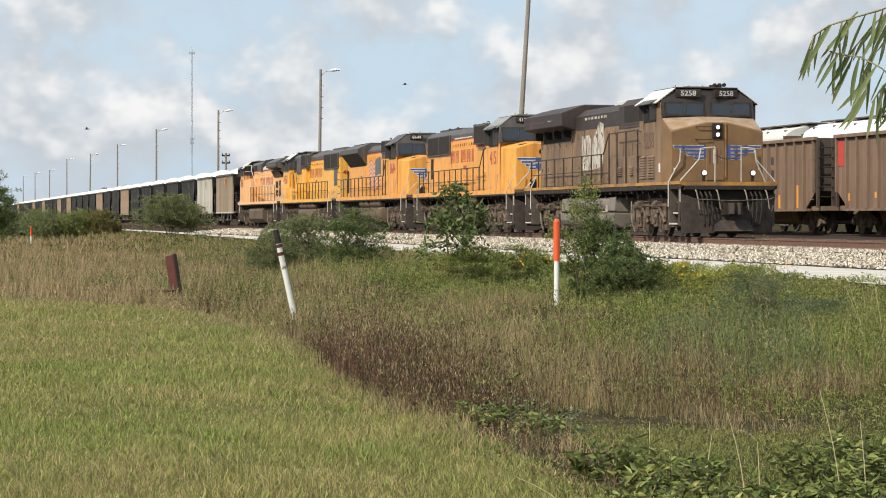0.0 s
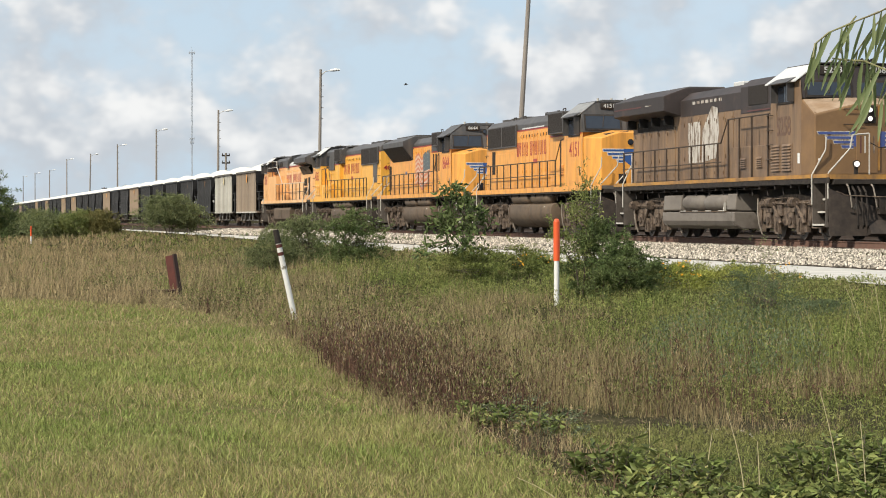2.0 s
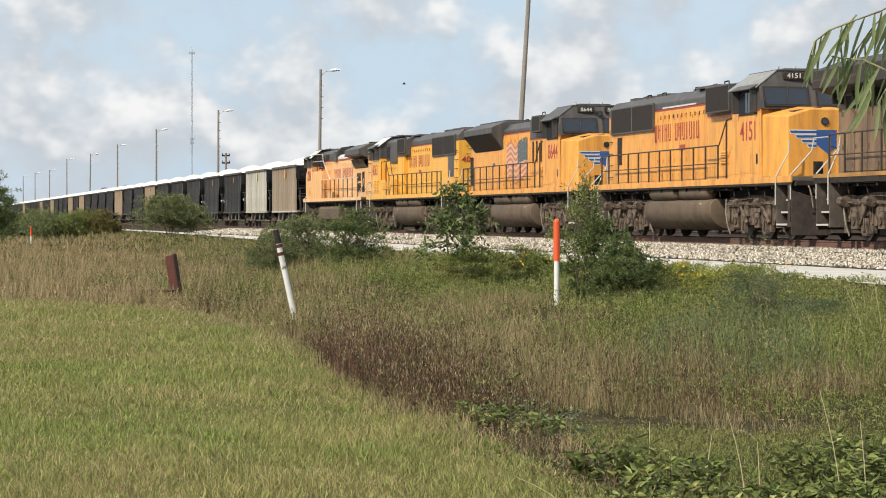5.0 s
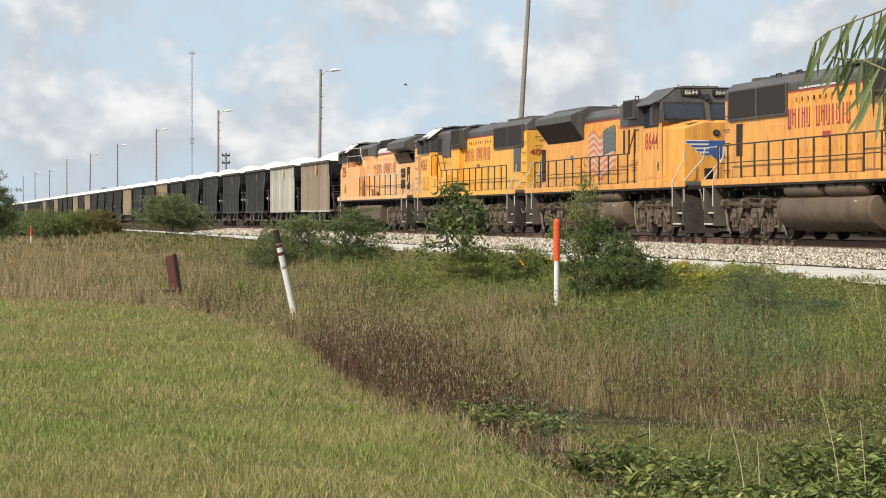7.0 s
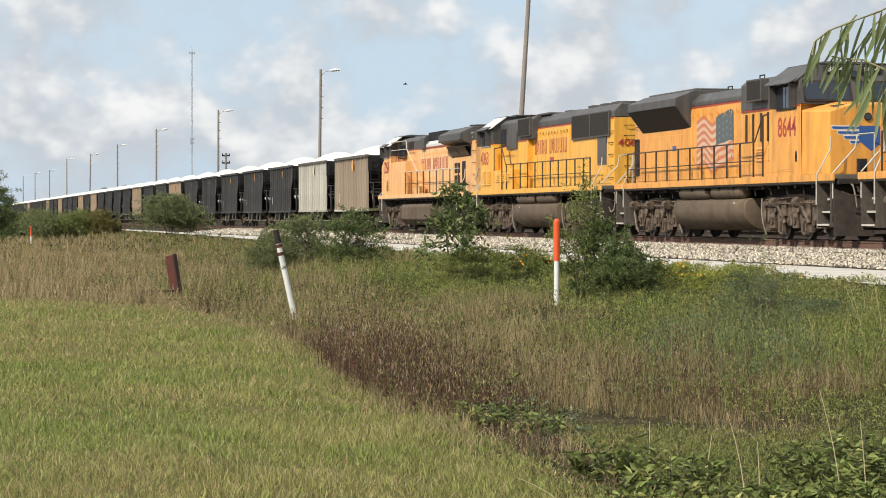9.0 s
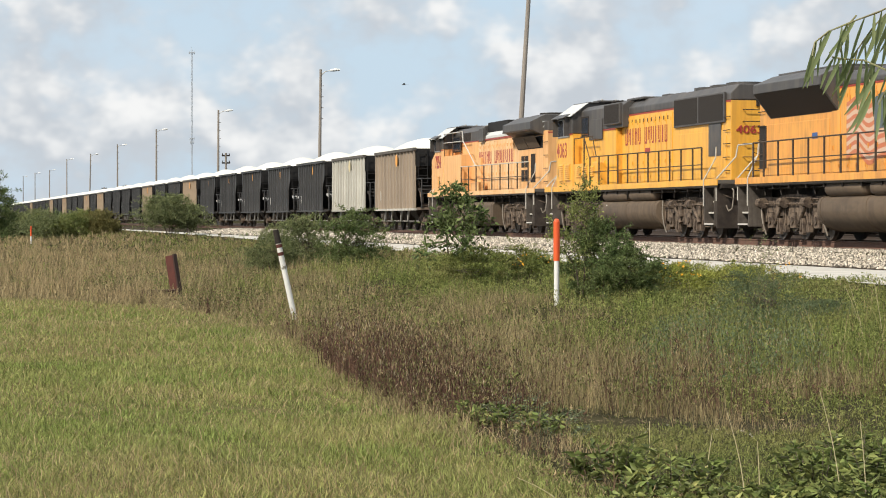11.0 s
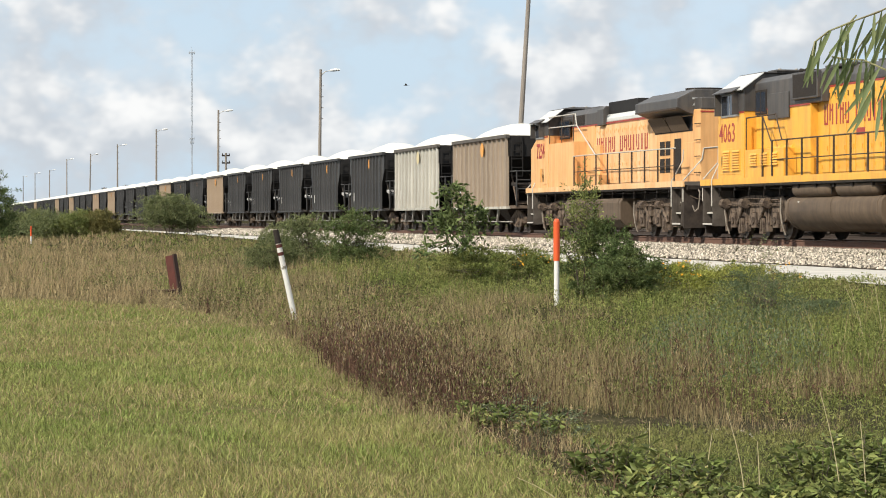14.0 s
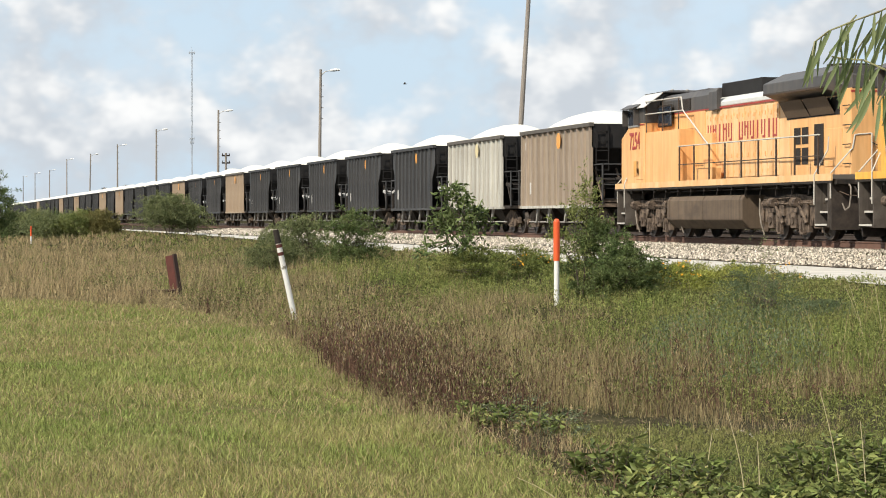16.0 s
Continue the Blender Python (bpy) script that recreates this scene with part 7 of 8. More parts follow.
def make_shrubs():
    shrub("shrub", "dense grey-green shrub standing in weeds by the track", -44.0, 12.45, 1.05, 1.25, 17000, 0.046, M_BUSH_DARK, 1, 6, 0.3, 0.62, 0.30, 0.03, clumps=46)
    shrub("shrub", "grey-green shrub with dense small leaves", -45.2, 12.25, 1.45, 1.15, 11000, 0.046, M_BUSH_DARK, 23, 5, 0.3, 0.6, 0.45, 0.05, clumps=36)
    shrub("shrub", "tall airy green shrub beside an orange marker post", -45.4, 11.95, 2.1, 1.3, 3800, 0.055, M_BUSH, 2, 5, 0.3, 0.6, 0.9, 0.15, clumps=24)
    shrub("sapling", "young leafy sapling with upright shoots", -54.6, 11.55, 2.45, 1.5, 1150, 0.135, M_BUSH_DARK, 3, 3, 1.6, 0.5, 0.5, 0.3, clumps=17)
    shrub("shrub", "yellow-green shrub round a sapling's foot", -54.2, 11.75, 0.95, 1.75, 10500, 0.045, M_GREEN, 13, 5, 0.2, 0.8, 0.5, 0.03, clumps=26)
    shrub("shrub", "spreading feathery shrub with arching branches", -77.5, 11.6, 1.75, 2.3, 13000, 0.062, M_BUSH_PALE, 4, 7, 0.9, 0.7, 0.4, 0.08, clumps=42)
    shrub("shrub", "wide feathery green shrub near the ballast", -76.5, 10.5, 1.45, 2.0, 10000, 0.06, M_BUSH_PALE, 5, 6, 0.7, 0.75, 0.3, 0.05, clumps=34)
    shrub("shrub", "round dark green shrub near the ballast", -75.5, 12.75, 1.75, 1.9, 14000, 0.062, M_BUSH_DARK, 6, 6, 0.4, 0.85, 0.4, 0.05, clumps=34)
    shrub("shrub", "small yellow-flowered shrub in the weeds", -55.6, 13.3, 0.85, 1.4, 6500, 0.045, M_GREEN, 7, 5, 0.2, 0.8, 0.4, 0.05, clumps=18)
    shrub("mesquite", "rounded mesquite bush beside the service road", -168.0, 16.1, 2.85, 4.2, 24000, 0.10, M_BUSH_PALE, 8, 5, 0.4, 0.7, 0.45, 0.3, clumps=60)
    shrub("mesquite", "low spreading mesquite branch bush", -170.5, 17.6, 2.4, 2.6, 8000, 0.11, M_BUSH_PALE, 18, 4, 0.7, 0.65, 0.2, 0.25, clumps=24)
    for i, (px, py, h, w, mat) in enumerate(((-201, 12.2, 2.0, 3.9, M_BUSH), (-202, 9.9, 2.2, 3.6, M_BUSH_PALE), (-215, 8.6, 2.4, 4.0, M_BUSH_PALE), (-206, 11.0, 1.9, 3.6, M_BUSH_DARK), (-200, 13.5, 1.9, 1.8, M_BUSH_TAN), (-199, 14.3, 1.9, 1.7, M_BUSH_TAN), (-222, 6.9, 2.3, 3.8, M_BUSH), (-230, 9.6, 2.4, 4.5, M_BUSH), (-212, 12.9, 1.9, 3.5, M_BUSH))):
        shrub("shrub", "yellowing brown scrub bush" if mat is M_BUSH_TAN else "far green scrub bush beside the track", px, py, h, w, 9500, 0.12, mat, 30 + i, 5, 0.3, 0.85, 0.4, 0.05, clumps=34)
    shrub("scrub_tree", "dark leafy scrub tree at the field's edge", -161.0, 4.05, 4.4, 3.2, 20000, 0.12, M_BUSH_DARK, 40, 4, 0.3, 0.75, 0.4, 0.02, clumps=60)
    shrub("shrub", "thin feathery shrub with bare upright sprigs", -34.6, 11.75, 0.85, 1.15, 7000, 0.028, M_SAGE_DARK, 9, 7, 0.3, 0.7, 0.9, 0.05, clumps=44)
    shrub("shrub", "tall thin feathery sprigs over the weeds", -36.6, 12.5, 1.35, 1.3, 420, 0.03, M_BUSH_PALE, 10, 6, 0.2, 0.55, 1.1, 0.3, clumps=16)
    shrub("shrub", "low dark green shrub by the road", -47.5, 14.6, 0.4, 1.0, 3500, 0.038, M_BUSH_DARK, 11, 5, 0.2, 0.8, 0.4, 0.05, clumps=18)
    shrub("shrub", "low dense grey-green foliage at a feathery shrub's foot", -34.0, 12.3, 0.4, 1.3, 6000, 0.028, M_SAGE_DARK, 19, 6, 0.2, 0.8, 0.5, 0.02, clumps=24)
    shrub("shrub", "low yellow-green shrub with orange flowers", -44.6, 13.6, 0.55, 1.3, 7000, 0.04, M_LIME, 27, 6, 0.2, 0.7, 0.4, 0.03, clumps=28)
    shrub("shrub", "low bright green bush near the service road", -46.5, 15.3, 0.42, 1.6, 6500, 0.04, M_LIME, 28, 6, 0.2, 0.7, 0.4, 0.03, clumps=26)
    # flowers near the road
    rng = np.random.default_rng(77)
    s = []
    for cx, cy, n in ((-44.0, 13.2, 16), (-43.9, 13.5, 9), (-54.8, 13.0, 10), (-55.5, 13.6, 8), (-37.5, 13.1, 3), (-41.0, 14.4, 5)):
        c = np.stack([cx + rng.normal(0, 0.35, n), cy + rng.normal(0, 0.14, n), ground_z(cy) + rng.uniform(0.3, 0.62, n)], 1)
        s.append(leaf_quads(np.repeat(c, 3, 0), rng.normal(size=(n * 3, 3)), 0.035 * np.ones(n * 3), 0.03 * np.ones(n * 3), rng))
    v, f = gather(s)
    tagged(sheet("yellow_flowers", v, f, M_FLOWER), "small yellow-orange flowers in the green weeds", "flowers", kind="stuff")


make_shrubs()


def broadleaf(x, y, h, w, n, seed, leaf=0.072, mat=None, label="low bush with pointed glossy green leaves beside the lawn"):
    """A low broad-leaved bush: shoots with paired pointed leaves."""
    rng = np.random.default_rng(seed)
    z0 = ground_z(y) - 0.02
    t = thing("broadleaf_bush", label, "shrub", "broad-leaved bushes", m=pose(x, y, z0))
    s = Shape()
    C, D = [], []
    for k in range(n):
        a, q = rng.uniform(0, 6.283), rng.random() ** 0.5
        bx, by = math.cos(a) * w / 2 * q * 0.7, math.sin(a) * w / 2 * q * 0.7
        tipz = h * rng.uniform(0.55, 1.0) * (1 - 0.35 * q)
        tx, ty = bx + math.cos(a) * 0.12, by + math.sin(a) * 0.12
        s.rod((bx, by, -0.02), (tx, ty, tipz), 0.004, 4, 0.002)
        for j in range(8):
            u = 0.25 + 0.75 * j / 7
            px, py, pz = bx + (tx - bx) * u, by + (ty - by) * u, tipz * u
            yaw = rng.uniform(0, 6.283)
            for e in (0, math.pi):
                C.append((px, py, pz))
                D.append((math.cos(yaw + e), math.sin(yaw + e), rng.uniform(-0.25, 0.75)))
    part("branchwork", s, M_TWIG, t)
    C, D = np.array(C), np.array(D)
    m = len(C)
    v, f = leaf_quads(C, D, leaf * rng.uniform(0.6, 1.35, m), leaf * 0.40 * rng.uniform(0.7, 1.3, m), rng, 0.3)
    cr = sheet("crown", v, f, mat or M_BROAD)
    cr.parent = t


for i, (bx, by, bh, bw, bn) in enumerate(((-14.8, 4.12, 0.33, 0.45, 25), (-14.3, 4.3, 0.24, 0.5, 22), (-13.6, 4.0, 0.18, 0.5, 20), (-13.6, 4.55, 0.13, 0.6, 20), (-14.9, 4.72, 0.22, 0.3, 8), (-14.0, 4.95, 0.12, 0.5, 17), (-13.5, 5.15, 0.18, 0.5, 22), (-14.9, 5.45, 0.36, 0.5, 22), (-15.5, 5.95, 0.40, 0.6, 28), (-14.2, 5.6, 0.36, 0.6, 31), (-13.3, 4.8, 0.12, 0.5, 20), (-13.3, 3.85, 0.12, 0.4, 14), (-22.6, 5.1, 0.30, 0.5, 17), (-19.0, 4.35, 0.24, 0.35, 12), (-18.3, 4.5, 0.2, 0.3, 9), (-19.6, 4.25, 0.2, 0.3, 8))):
    broadleaf(bx, by, bh, bw, bn, 200 + i)
for i, (bx, by, bh, bw, bn) in enumerate(((-19.3, 4.50, 0.22, 0.40, 26), (-18.75, 4.60, 0.17, 0.38, 22), (-18.2, 4.68, 0.13, 0.36, 18), (-20.6, 4.90, 0.24, 0.36, 18), (-19.5, 4.92, 0.18, 0.4, 22), (-20.2, 4.55, 0.18, 0.3, 14), (-23.6, 4.62, 0.16, 0.3, 8))):
    broadleaf(bx, by, bh, bw, bn, 260 + i, 0.034, M_HERB, "low grey-green leafy herb at the edge of the mown grass")


def make_bare_patch():
    """Dark shaded litter between the stalks and the low bush, with a few pale bits."""
    rng = np.random.default_rng(61)
    x, y = rng.uniform(-21.6, -18.2, 1500), rng.uniform(4.6, 7.4, 1500)
    v, f = blades(x, y, gz(y), rng.uniform(0.01, 0.05, 1500), rng.uniform(0.004, 0.01, 1500), rng.uniform(1.5, 4.0, 1500), rng, 1)
    tagged(sheet("dead_litter", v, f, M_SEED), "flattened dead stalks on dark soil", "litter", kind="stuff")


make_bare_patch()


def pale_bits():
    rng = np.random.default_rng(66)
    for k in range(14):
        r = rng.uniform(0.006, 0.014)
        s = Shape().loft([[(r * 1.6 * math.cos(a), r * math.sin(a), z) for a in (0, 1.2, 2.3, 3.5, 4.6, 5.6)] for z in (0.0, r * 0.5)])
        y = rng.uniform(4.8, 6.6)
        tagged(part("pebble", s, M_STENCIL, None, at=pose(rng.uniform(-21.5, -18.6), y, ground_z(y), 0, 0, rng.uniform(0, 360))), "small pale stone on the dark soil", "stone", "pebbles")


pale_bits()


def long_stalks():
    """Single tall pale grass stalks that stand over the low bushes."""
    for x, y, h, lean in ((-14.2, 4.72, 0.48, -0.22), (-14.0, 5.24, 0.64, -0.20), (-13.9, 5.36, 0.48, -0.08), (-14.6, 4.95, 0.28, -0.05), (-14.4, 4.55, 0.33, 0.12), (-14.9, 4.35, 0.36, 0.0), (-27.5, 10.6, 0.85, -0.25), (-27.2, 10.7, 0.95, -0.15), (-27.9, 10.75, 0.8, -0.32), (-13.8, 3.5, 0.15, -1.6)):
        z = ground_z(y)
        s = Shape()
        pts = [(0, lean * h * (k / 6) ** 1.5, h * k / 6) for k in range(7)]
        for k in range(6):
            s.rod(pts[k], pts[k + 1], 0.0034 - 0.0003 * k, 5, 0.0031 - 0.0003 * k)
        ob = part("grass_stalk", s, M_STALK, None, at=pose(x, y, z))
        tagged(ob, "single tall pale dry grass stalk", "grass", "tall grass stalks")


long_stalks()


# ---- willow branch that hangs in beside the camera ----
def make_willow():
    rng = np.random.default_rng(91)
    t = thing("willow_tree", "willow with long narrow drooping leaves beside the viewpoint", "tree", m=pose(-3.85, 2.55, -1.0))
    s = Shape()
    pts = [(0, 0, -0.05), (0.03, 0.02, 0.8), (-0.02, 0.0, 1.6), (0.02, -0.06, 2.35)]
    for k in range(3):
        s.rod(pts[k], pts[k + 1], 0.075 - 0.017 * k, 10, 0.06 - 0.017 * k)
    s.rod((0.02, -0.06, 2.35), (-0.03, -0.55, 2.42), 0.024, 8, 0.014)
    s.rod((-0.03, -0.55, 2.42), (-0.117, -0.955, 1.965), 0.014, 8, 0.004)
    part("trunk", s, M_TWIG, t, "willow trunk and limb")
    # local frame of the branch: its hanging point, right, up
    b = new("branch")
    b.parent = t
    b.matrix_basis = pose(-0.116, -0.962, 1.915)
    b["label"] = "drooping leafy willow branch"
    px = 0.000934

    def at(x, y, deep=0.0):
        r, u = (x - 1568) * px, (60 - y) * px
        return Vector((0.2015 * r + 0.975 * deep, 0.9795 * r + 0.2 * deep, u))

    twigs = [
        [(1600, -15), (1552, 18), (1515, 36), (1480, 52), (1455, 66), (1432, 86), (1416, 112)],
        [(1585, 5), (1556, 50), (1540, 100), (1528, 150), (1522, 190)],
        [(1600, 10), (1574, 60), (1566, 110), (1560, 150), (1558, 190)],
        [(1585, 175), (1552, 158), (1524, 138), (1500, 120), (1480, 116), (1462, 112)],
        [(1545, 22), (1520, 60), (1505, 100), (1498, 140)],
        [(1505, 38), (1478, 70), (1462, 105)],
        [(1562, 150), (1530, 168), (1512, 200)],
    ]
    for k, tw in enumerate(twigs):
        s = Shape()
        p3 = [at(x, y, 0.03 * math.sin(k * 2.1 + i)) for i, (x, y) in enumerate(tw)]
        for i in range(len(p3) - 1):
            s.rod(p3[i], p3[i + 1], 0.0016 if k else 0.0019, 5, 0.0013)
        part("twig", s, M_WILLOW_TWIG, b)
        for i in range(1, len(p3)):
            for j in range(3 if k != 5 else 2):
                q = p3[i - 1].lerp(p3[i], (j + rng.uniform(0.2, 0.8)) / 3)
                ln = rng.uniform(0.05, 0.092) * (0.7 if i == len(p3) - 1 and k == 0 else 1.0)
                side = rng.uniform(-0.55, 0.0) + (0.1 if j % 2 else -0.12)
                d = Vector((rng.uniform(-0.25, 0.25), side, -1.0)).normalized()
                willow_leaf(b, q, d, ln, rng)


def willow_leaf(b, q, d, ln, rng):
    """One lance-shaped leaf, curved along its midrib and folded a little."""
    wv = Vector((rng.uniform(-0.7, 0.7), 1.0, rng.uniform(-0.2, 0.2))).cross(d).cross(d).normalized()
    n = d.cross(wv).normalized()
    s = Shape()
    v, f = [], []
    steps = 6
    bend = rng.uniform(-0.18, 0.18)
    for i in range(steps + 1):
        u = i / steps
        w = ln * 0.043 * math.sin(math.pi * min(1.0, u * 0.92 + 0.06)) ** 0.8 + 0.0003
        c = q + d * ln * u + wv * ln * bend * u * u
        v += [c - wv * w, c + n * w * 0.35, c + wv * w]
    for i in range(steps):
        a = i * 3
        f += [(a, a + 1, a + 4, a + 3), (a + 1, a + 2, a + 5, a + 4)]
    s.add(v, f)
    part("leaf", s, M_WILLOW, b, smooth=True)


make_willow()


# ---- poles, mast, posts ----
def light_pole(x, y, lean, h, lamp=True):
    t = thing("light_pole", "weathered wooden pole with a cobra-head lamp" if lamp else "tall leaning weathered wooden pole", "light pole", "yard light poles", m=pose(x, y, ground_z(y) - 0.02, -lean, 0, 0))
    part("pole", Shape().rod((0, 0, 0), (0, 0, h), 0.145, 10, 0.09), M_WOOD, t)
    a = part("lamp_arm", Shape().tube([(0, 0, h - 0.45), (0.0, 0.35, h - 0.15), (0.0, 0.8, h - 0.05)], 0.03, 6), M_SILVER, t)
    part("lamp_head", Shape().loft([[(q * 0.09, 0.7, h - 0.08 + e) for q, e in ((-1, 0), (-0.6, 0.09), (0.6, 0.09), (1, 0), (0.5, -0.05), (-0.5, -0.05))], [(q * 0.17, 1.05, h - 0.03 + e) for q, e in ((-1, 0), (-0.6, 0.14), (0.6, 0.14), (1, 0), (0.5, -0.10), (-0.5, -0.10))], [(q * 0.10, 1.42, h - 0.01 + e) for q, e in ((-1, 0), (-0.6, 0.08), (0.6, 0.08), (1, 0), (0.5, -0.04), (-0.5, -0.04))]]), M_WHITE, a, "pale lamp head")
    for k in range(4):
        part("step_bolt", Shape().rod((0, 0.08, h - 1.2 - k * 0.8), (0, 0.24, h - 1.2 - k * 0.8), 0.022, 5), M_WOOD, t)
    return t


POLE_X = (-120.4, -184.8, -249.4, -315.8, -379.2, -443.6, -512.0, -581.0, -655.0, -731.0)
POLE_H = (15.5, 12.0, 11.7, 12.1, 12.0, 12.2, 12.9, 12.0, 12.6, 13.0)
for i, (x, h) in enumerate(zip(POLE_X, POLE_H)):
    light_pole(x, 28.7 - (0.42 if i == 0 else 0.0), (3.6, 0.7, 0.3, 0, 0, 1.2, 0, 0, 0, 0)[i], h)


def utility_pole(x, y, h):
    t = thing("utility_pole", "dark wooden utility pole with two cross arms", "utility pole", m=pose(x, y, -0.62))
    part("pole", Shape().rod((0, 0, 0), (0, 0, h), 0.2, 8, 0.14), M_WOOD, t)
    for z in (h - 0.4, h - 1.5):
        c = part("cross_arm", Shape().box(-0.1, 0.1, -0.6, 0.6, z - 0.12, z + 0.12), M_BLACK, t)
        for yy in (-0.5, 0.5):
            part("insulator", Shape().rod((0, yy, z + 0.12), (0, yy, z + 0.34), 0.07, 6), M_BLACK, c)
    return t


utility_pole(-380.5, 45.0, 11.0)
for i, (x, y, h) in enumerate(((-520.0, 41.0, 8.0), (-610.0, 43.0, 8.6), (-470.0, 40.0, 6.4))):
    utility_pole(x, y, h)


def radio_mast():
    t = thing("radio_mast", "far slender lattice radio mast", "mast", m=pose(-1399, 146.7, -0.62))
    s = Shape()
    corners = [(0.42, 0.0), (-0.21, 0.36), (-0.21, -0.36)]
    for c in corners:
        s.rod((*c, 0), (*c, 93.5), 0.10, 5)
    for k in range(62):
        z = k * 1.5
        for i in range(3):
            a, b = corners[i], corners[(i + 1) % 3]
            s.rod((*a, z), (*b, z + 1.5), 0.045, 4)
    part("lattice", s, M_MAST, t)
    for z, w in ((92.2, 1.6), (45.0, 1.3), (43.0, 1.0)):
        part("antenna_array", Shape().box(-0.4, 0.4, -w, w, z - 0.35, z + 0.35).box(-0.15, 0.15, -w, -w + 0.3, z - 0.9, z + 0.9).box(-0.15, 0.15, w - 0.3, w, z - 0.9, z + 0.9), M_MAST, t)
    part("lightning_rod", Shape().rod((0, 0, 93.4), (0, 0, 95.4), 0.12, 5), M_MAST, t)


# Pale blue-grey puts distance haze into the mast's colour.
M_MAST = material("grey_galvanised_mast", (0.44, 0.47, 0.51), 0.6, color2=(0.38, 0.41, 0.45), scale=0.5)
radio_mast()


def marker_post(x, y, h, orange):
    z = ground_z(y) - 0.03
    t = thing("marker_post", "round white utility marker post with an orange top", "marker post", "marker posts", m=pose(x, y, z))
    part("shaft", Shape().rod((0, 0, 0), (0, 0, h - orange), 0.047, 14), M_POST, t, "white post, dirty and chipped")
    n = 14
    rings = []
    for zz, r in ((h - orange - 0.01, 0.056), (h - 0.06, 0.056), (h - 0.02, 0.045), (h, 0.02)):
        rings.append([(r * math.cos(6.2832 * i / n), r * math.sin(6.2832 * i / n), zz) for i in range(n)])
    part("cap", Shape().loft(rings), M_ORANGE, t, "orange plastic sleeve", smooth=False)
    part("lip", Shape().rod((0, 0, h - 0.07), (0, 0, h - 0.055), 0.059, n), M_ORANGE, t)


marker_post(-44.0, 11.12, 1.58, 0.74)
marker_post(-160.3, 6.77, 1.25, 0.62)


def leaning_post():
    t = thing("leaning_post", "leaning white post with black cap and red bands", "marker post", "marker posts", m=pose(-40.33, 5.9, ground_z(5.9) - 0.05, 12.3, 0, 0))
    part("shaft", Shape().rod((0, 0, 0), (0, 0, 1.36), 0.046, 14), M_POST, t, "white plastic tube")
    part("cap", Shape().rod((0, 0, 1.36), (0, 0, 1.58), 0.052, 14, 0.045), M_BLACK, t, "black cap")
    for z in (1.16, 1.29):
        part("band", Shape().rod((0, 0, z), (0, 0, z + 0.055), 0.049, 14), M_RUSTPOST, t, "red band")
    part("label_strip", Shape().box(-0.052, -0.045, -0.02, 0.03, 0.5, 1.0), M_WHITE, t)


leaning_post()


def rust_post():
    t = thing("steel_post", "short rust-red steel channel post leaning in weeds", "post", m=pose(-52.9, 5.25, -1.05, 9.0, 0, -24))
    part("channel", Shape().prism_z([(-0.10, -0.11), (0.10, -0.11), (0.10, 0.045), (-0.10, 0.045)], 0.0, 0.88), M_RUSTPOST, t, bevel=0.008)
    # darker rust paints the post's right face as its shaded side
    part("flange", Shape().box(-0.12, 0.105, 0.047, 0.075, 0.0, 0.90), M_RUST_SHADE, t)
    part("bolt", Shape().rod((0.12, -0.02, 0.15), (0.14, -0.02, 0.15), 0.03, 6), M_WHITE, t)
    b = part("rusty_beam", Shape().box(-0.06, 0.06, -0.9, 0.06, 0.0, 0.12).box(-0.1, 0.1, -0.9, 0.06, 0.10, 0.125), M_RUST_SHADE, None, at=pose(-52.4, 5.1, -1.0, 0, 0, 4))
    tagged(b, "rusty steel beam lying in the weeds", "beam")


M_RUST_SHADE = material("shaded_and_rusted_steel", (0.045, 0.022, 0.018), 0.85, color2=(0.07, 0.03, 0.02), scale=9, bump=0.3)
rust_post()


# ---- yard behind the train ----
make_track(34.6, -300, 40, "yard track behind the main line, rusty rails darkened as if shaded", M_RAIL_SHADED)
make_track(39.6, -300, 40, "far yard track, rusty rails darkened as if shaded", M_RAIL_SHADED)


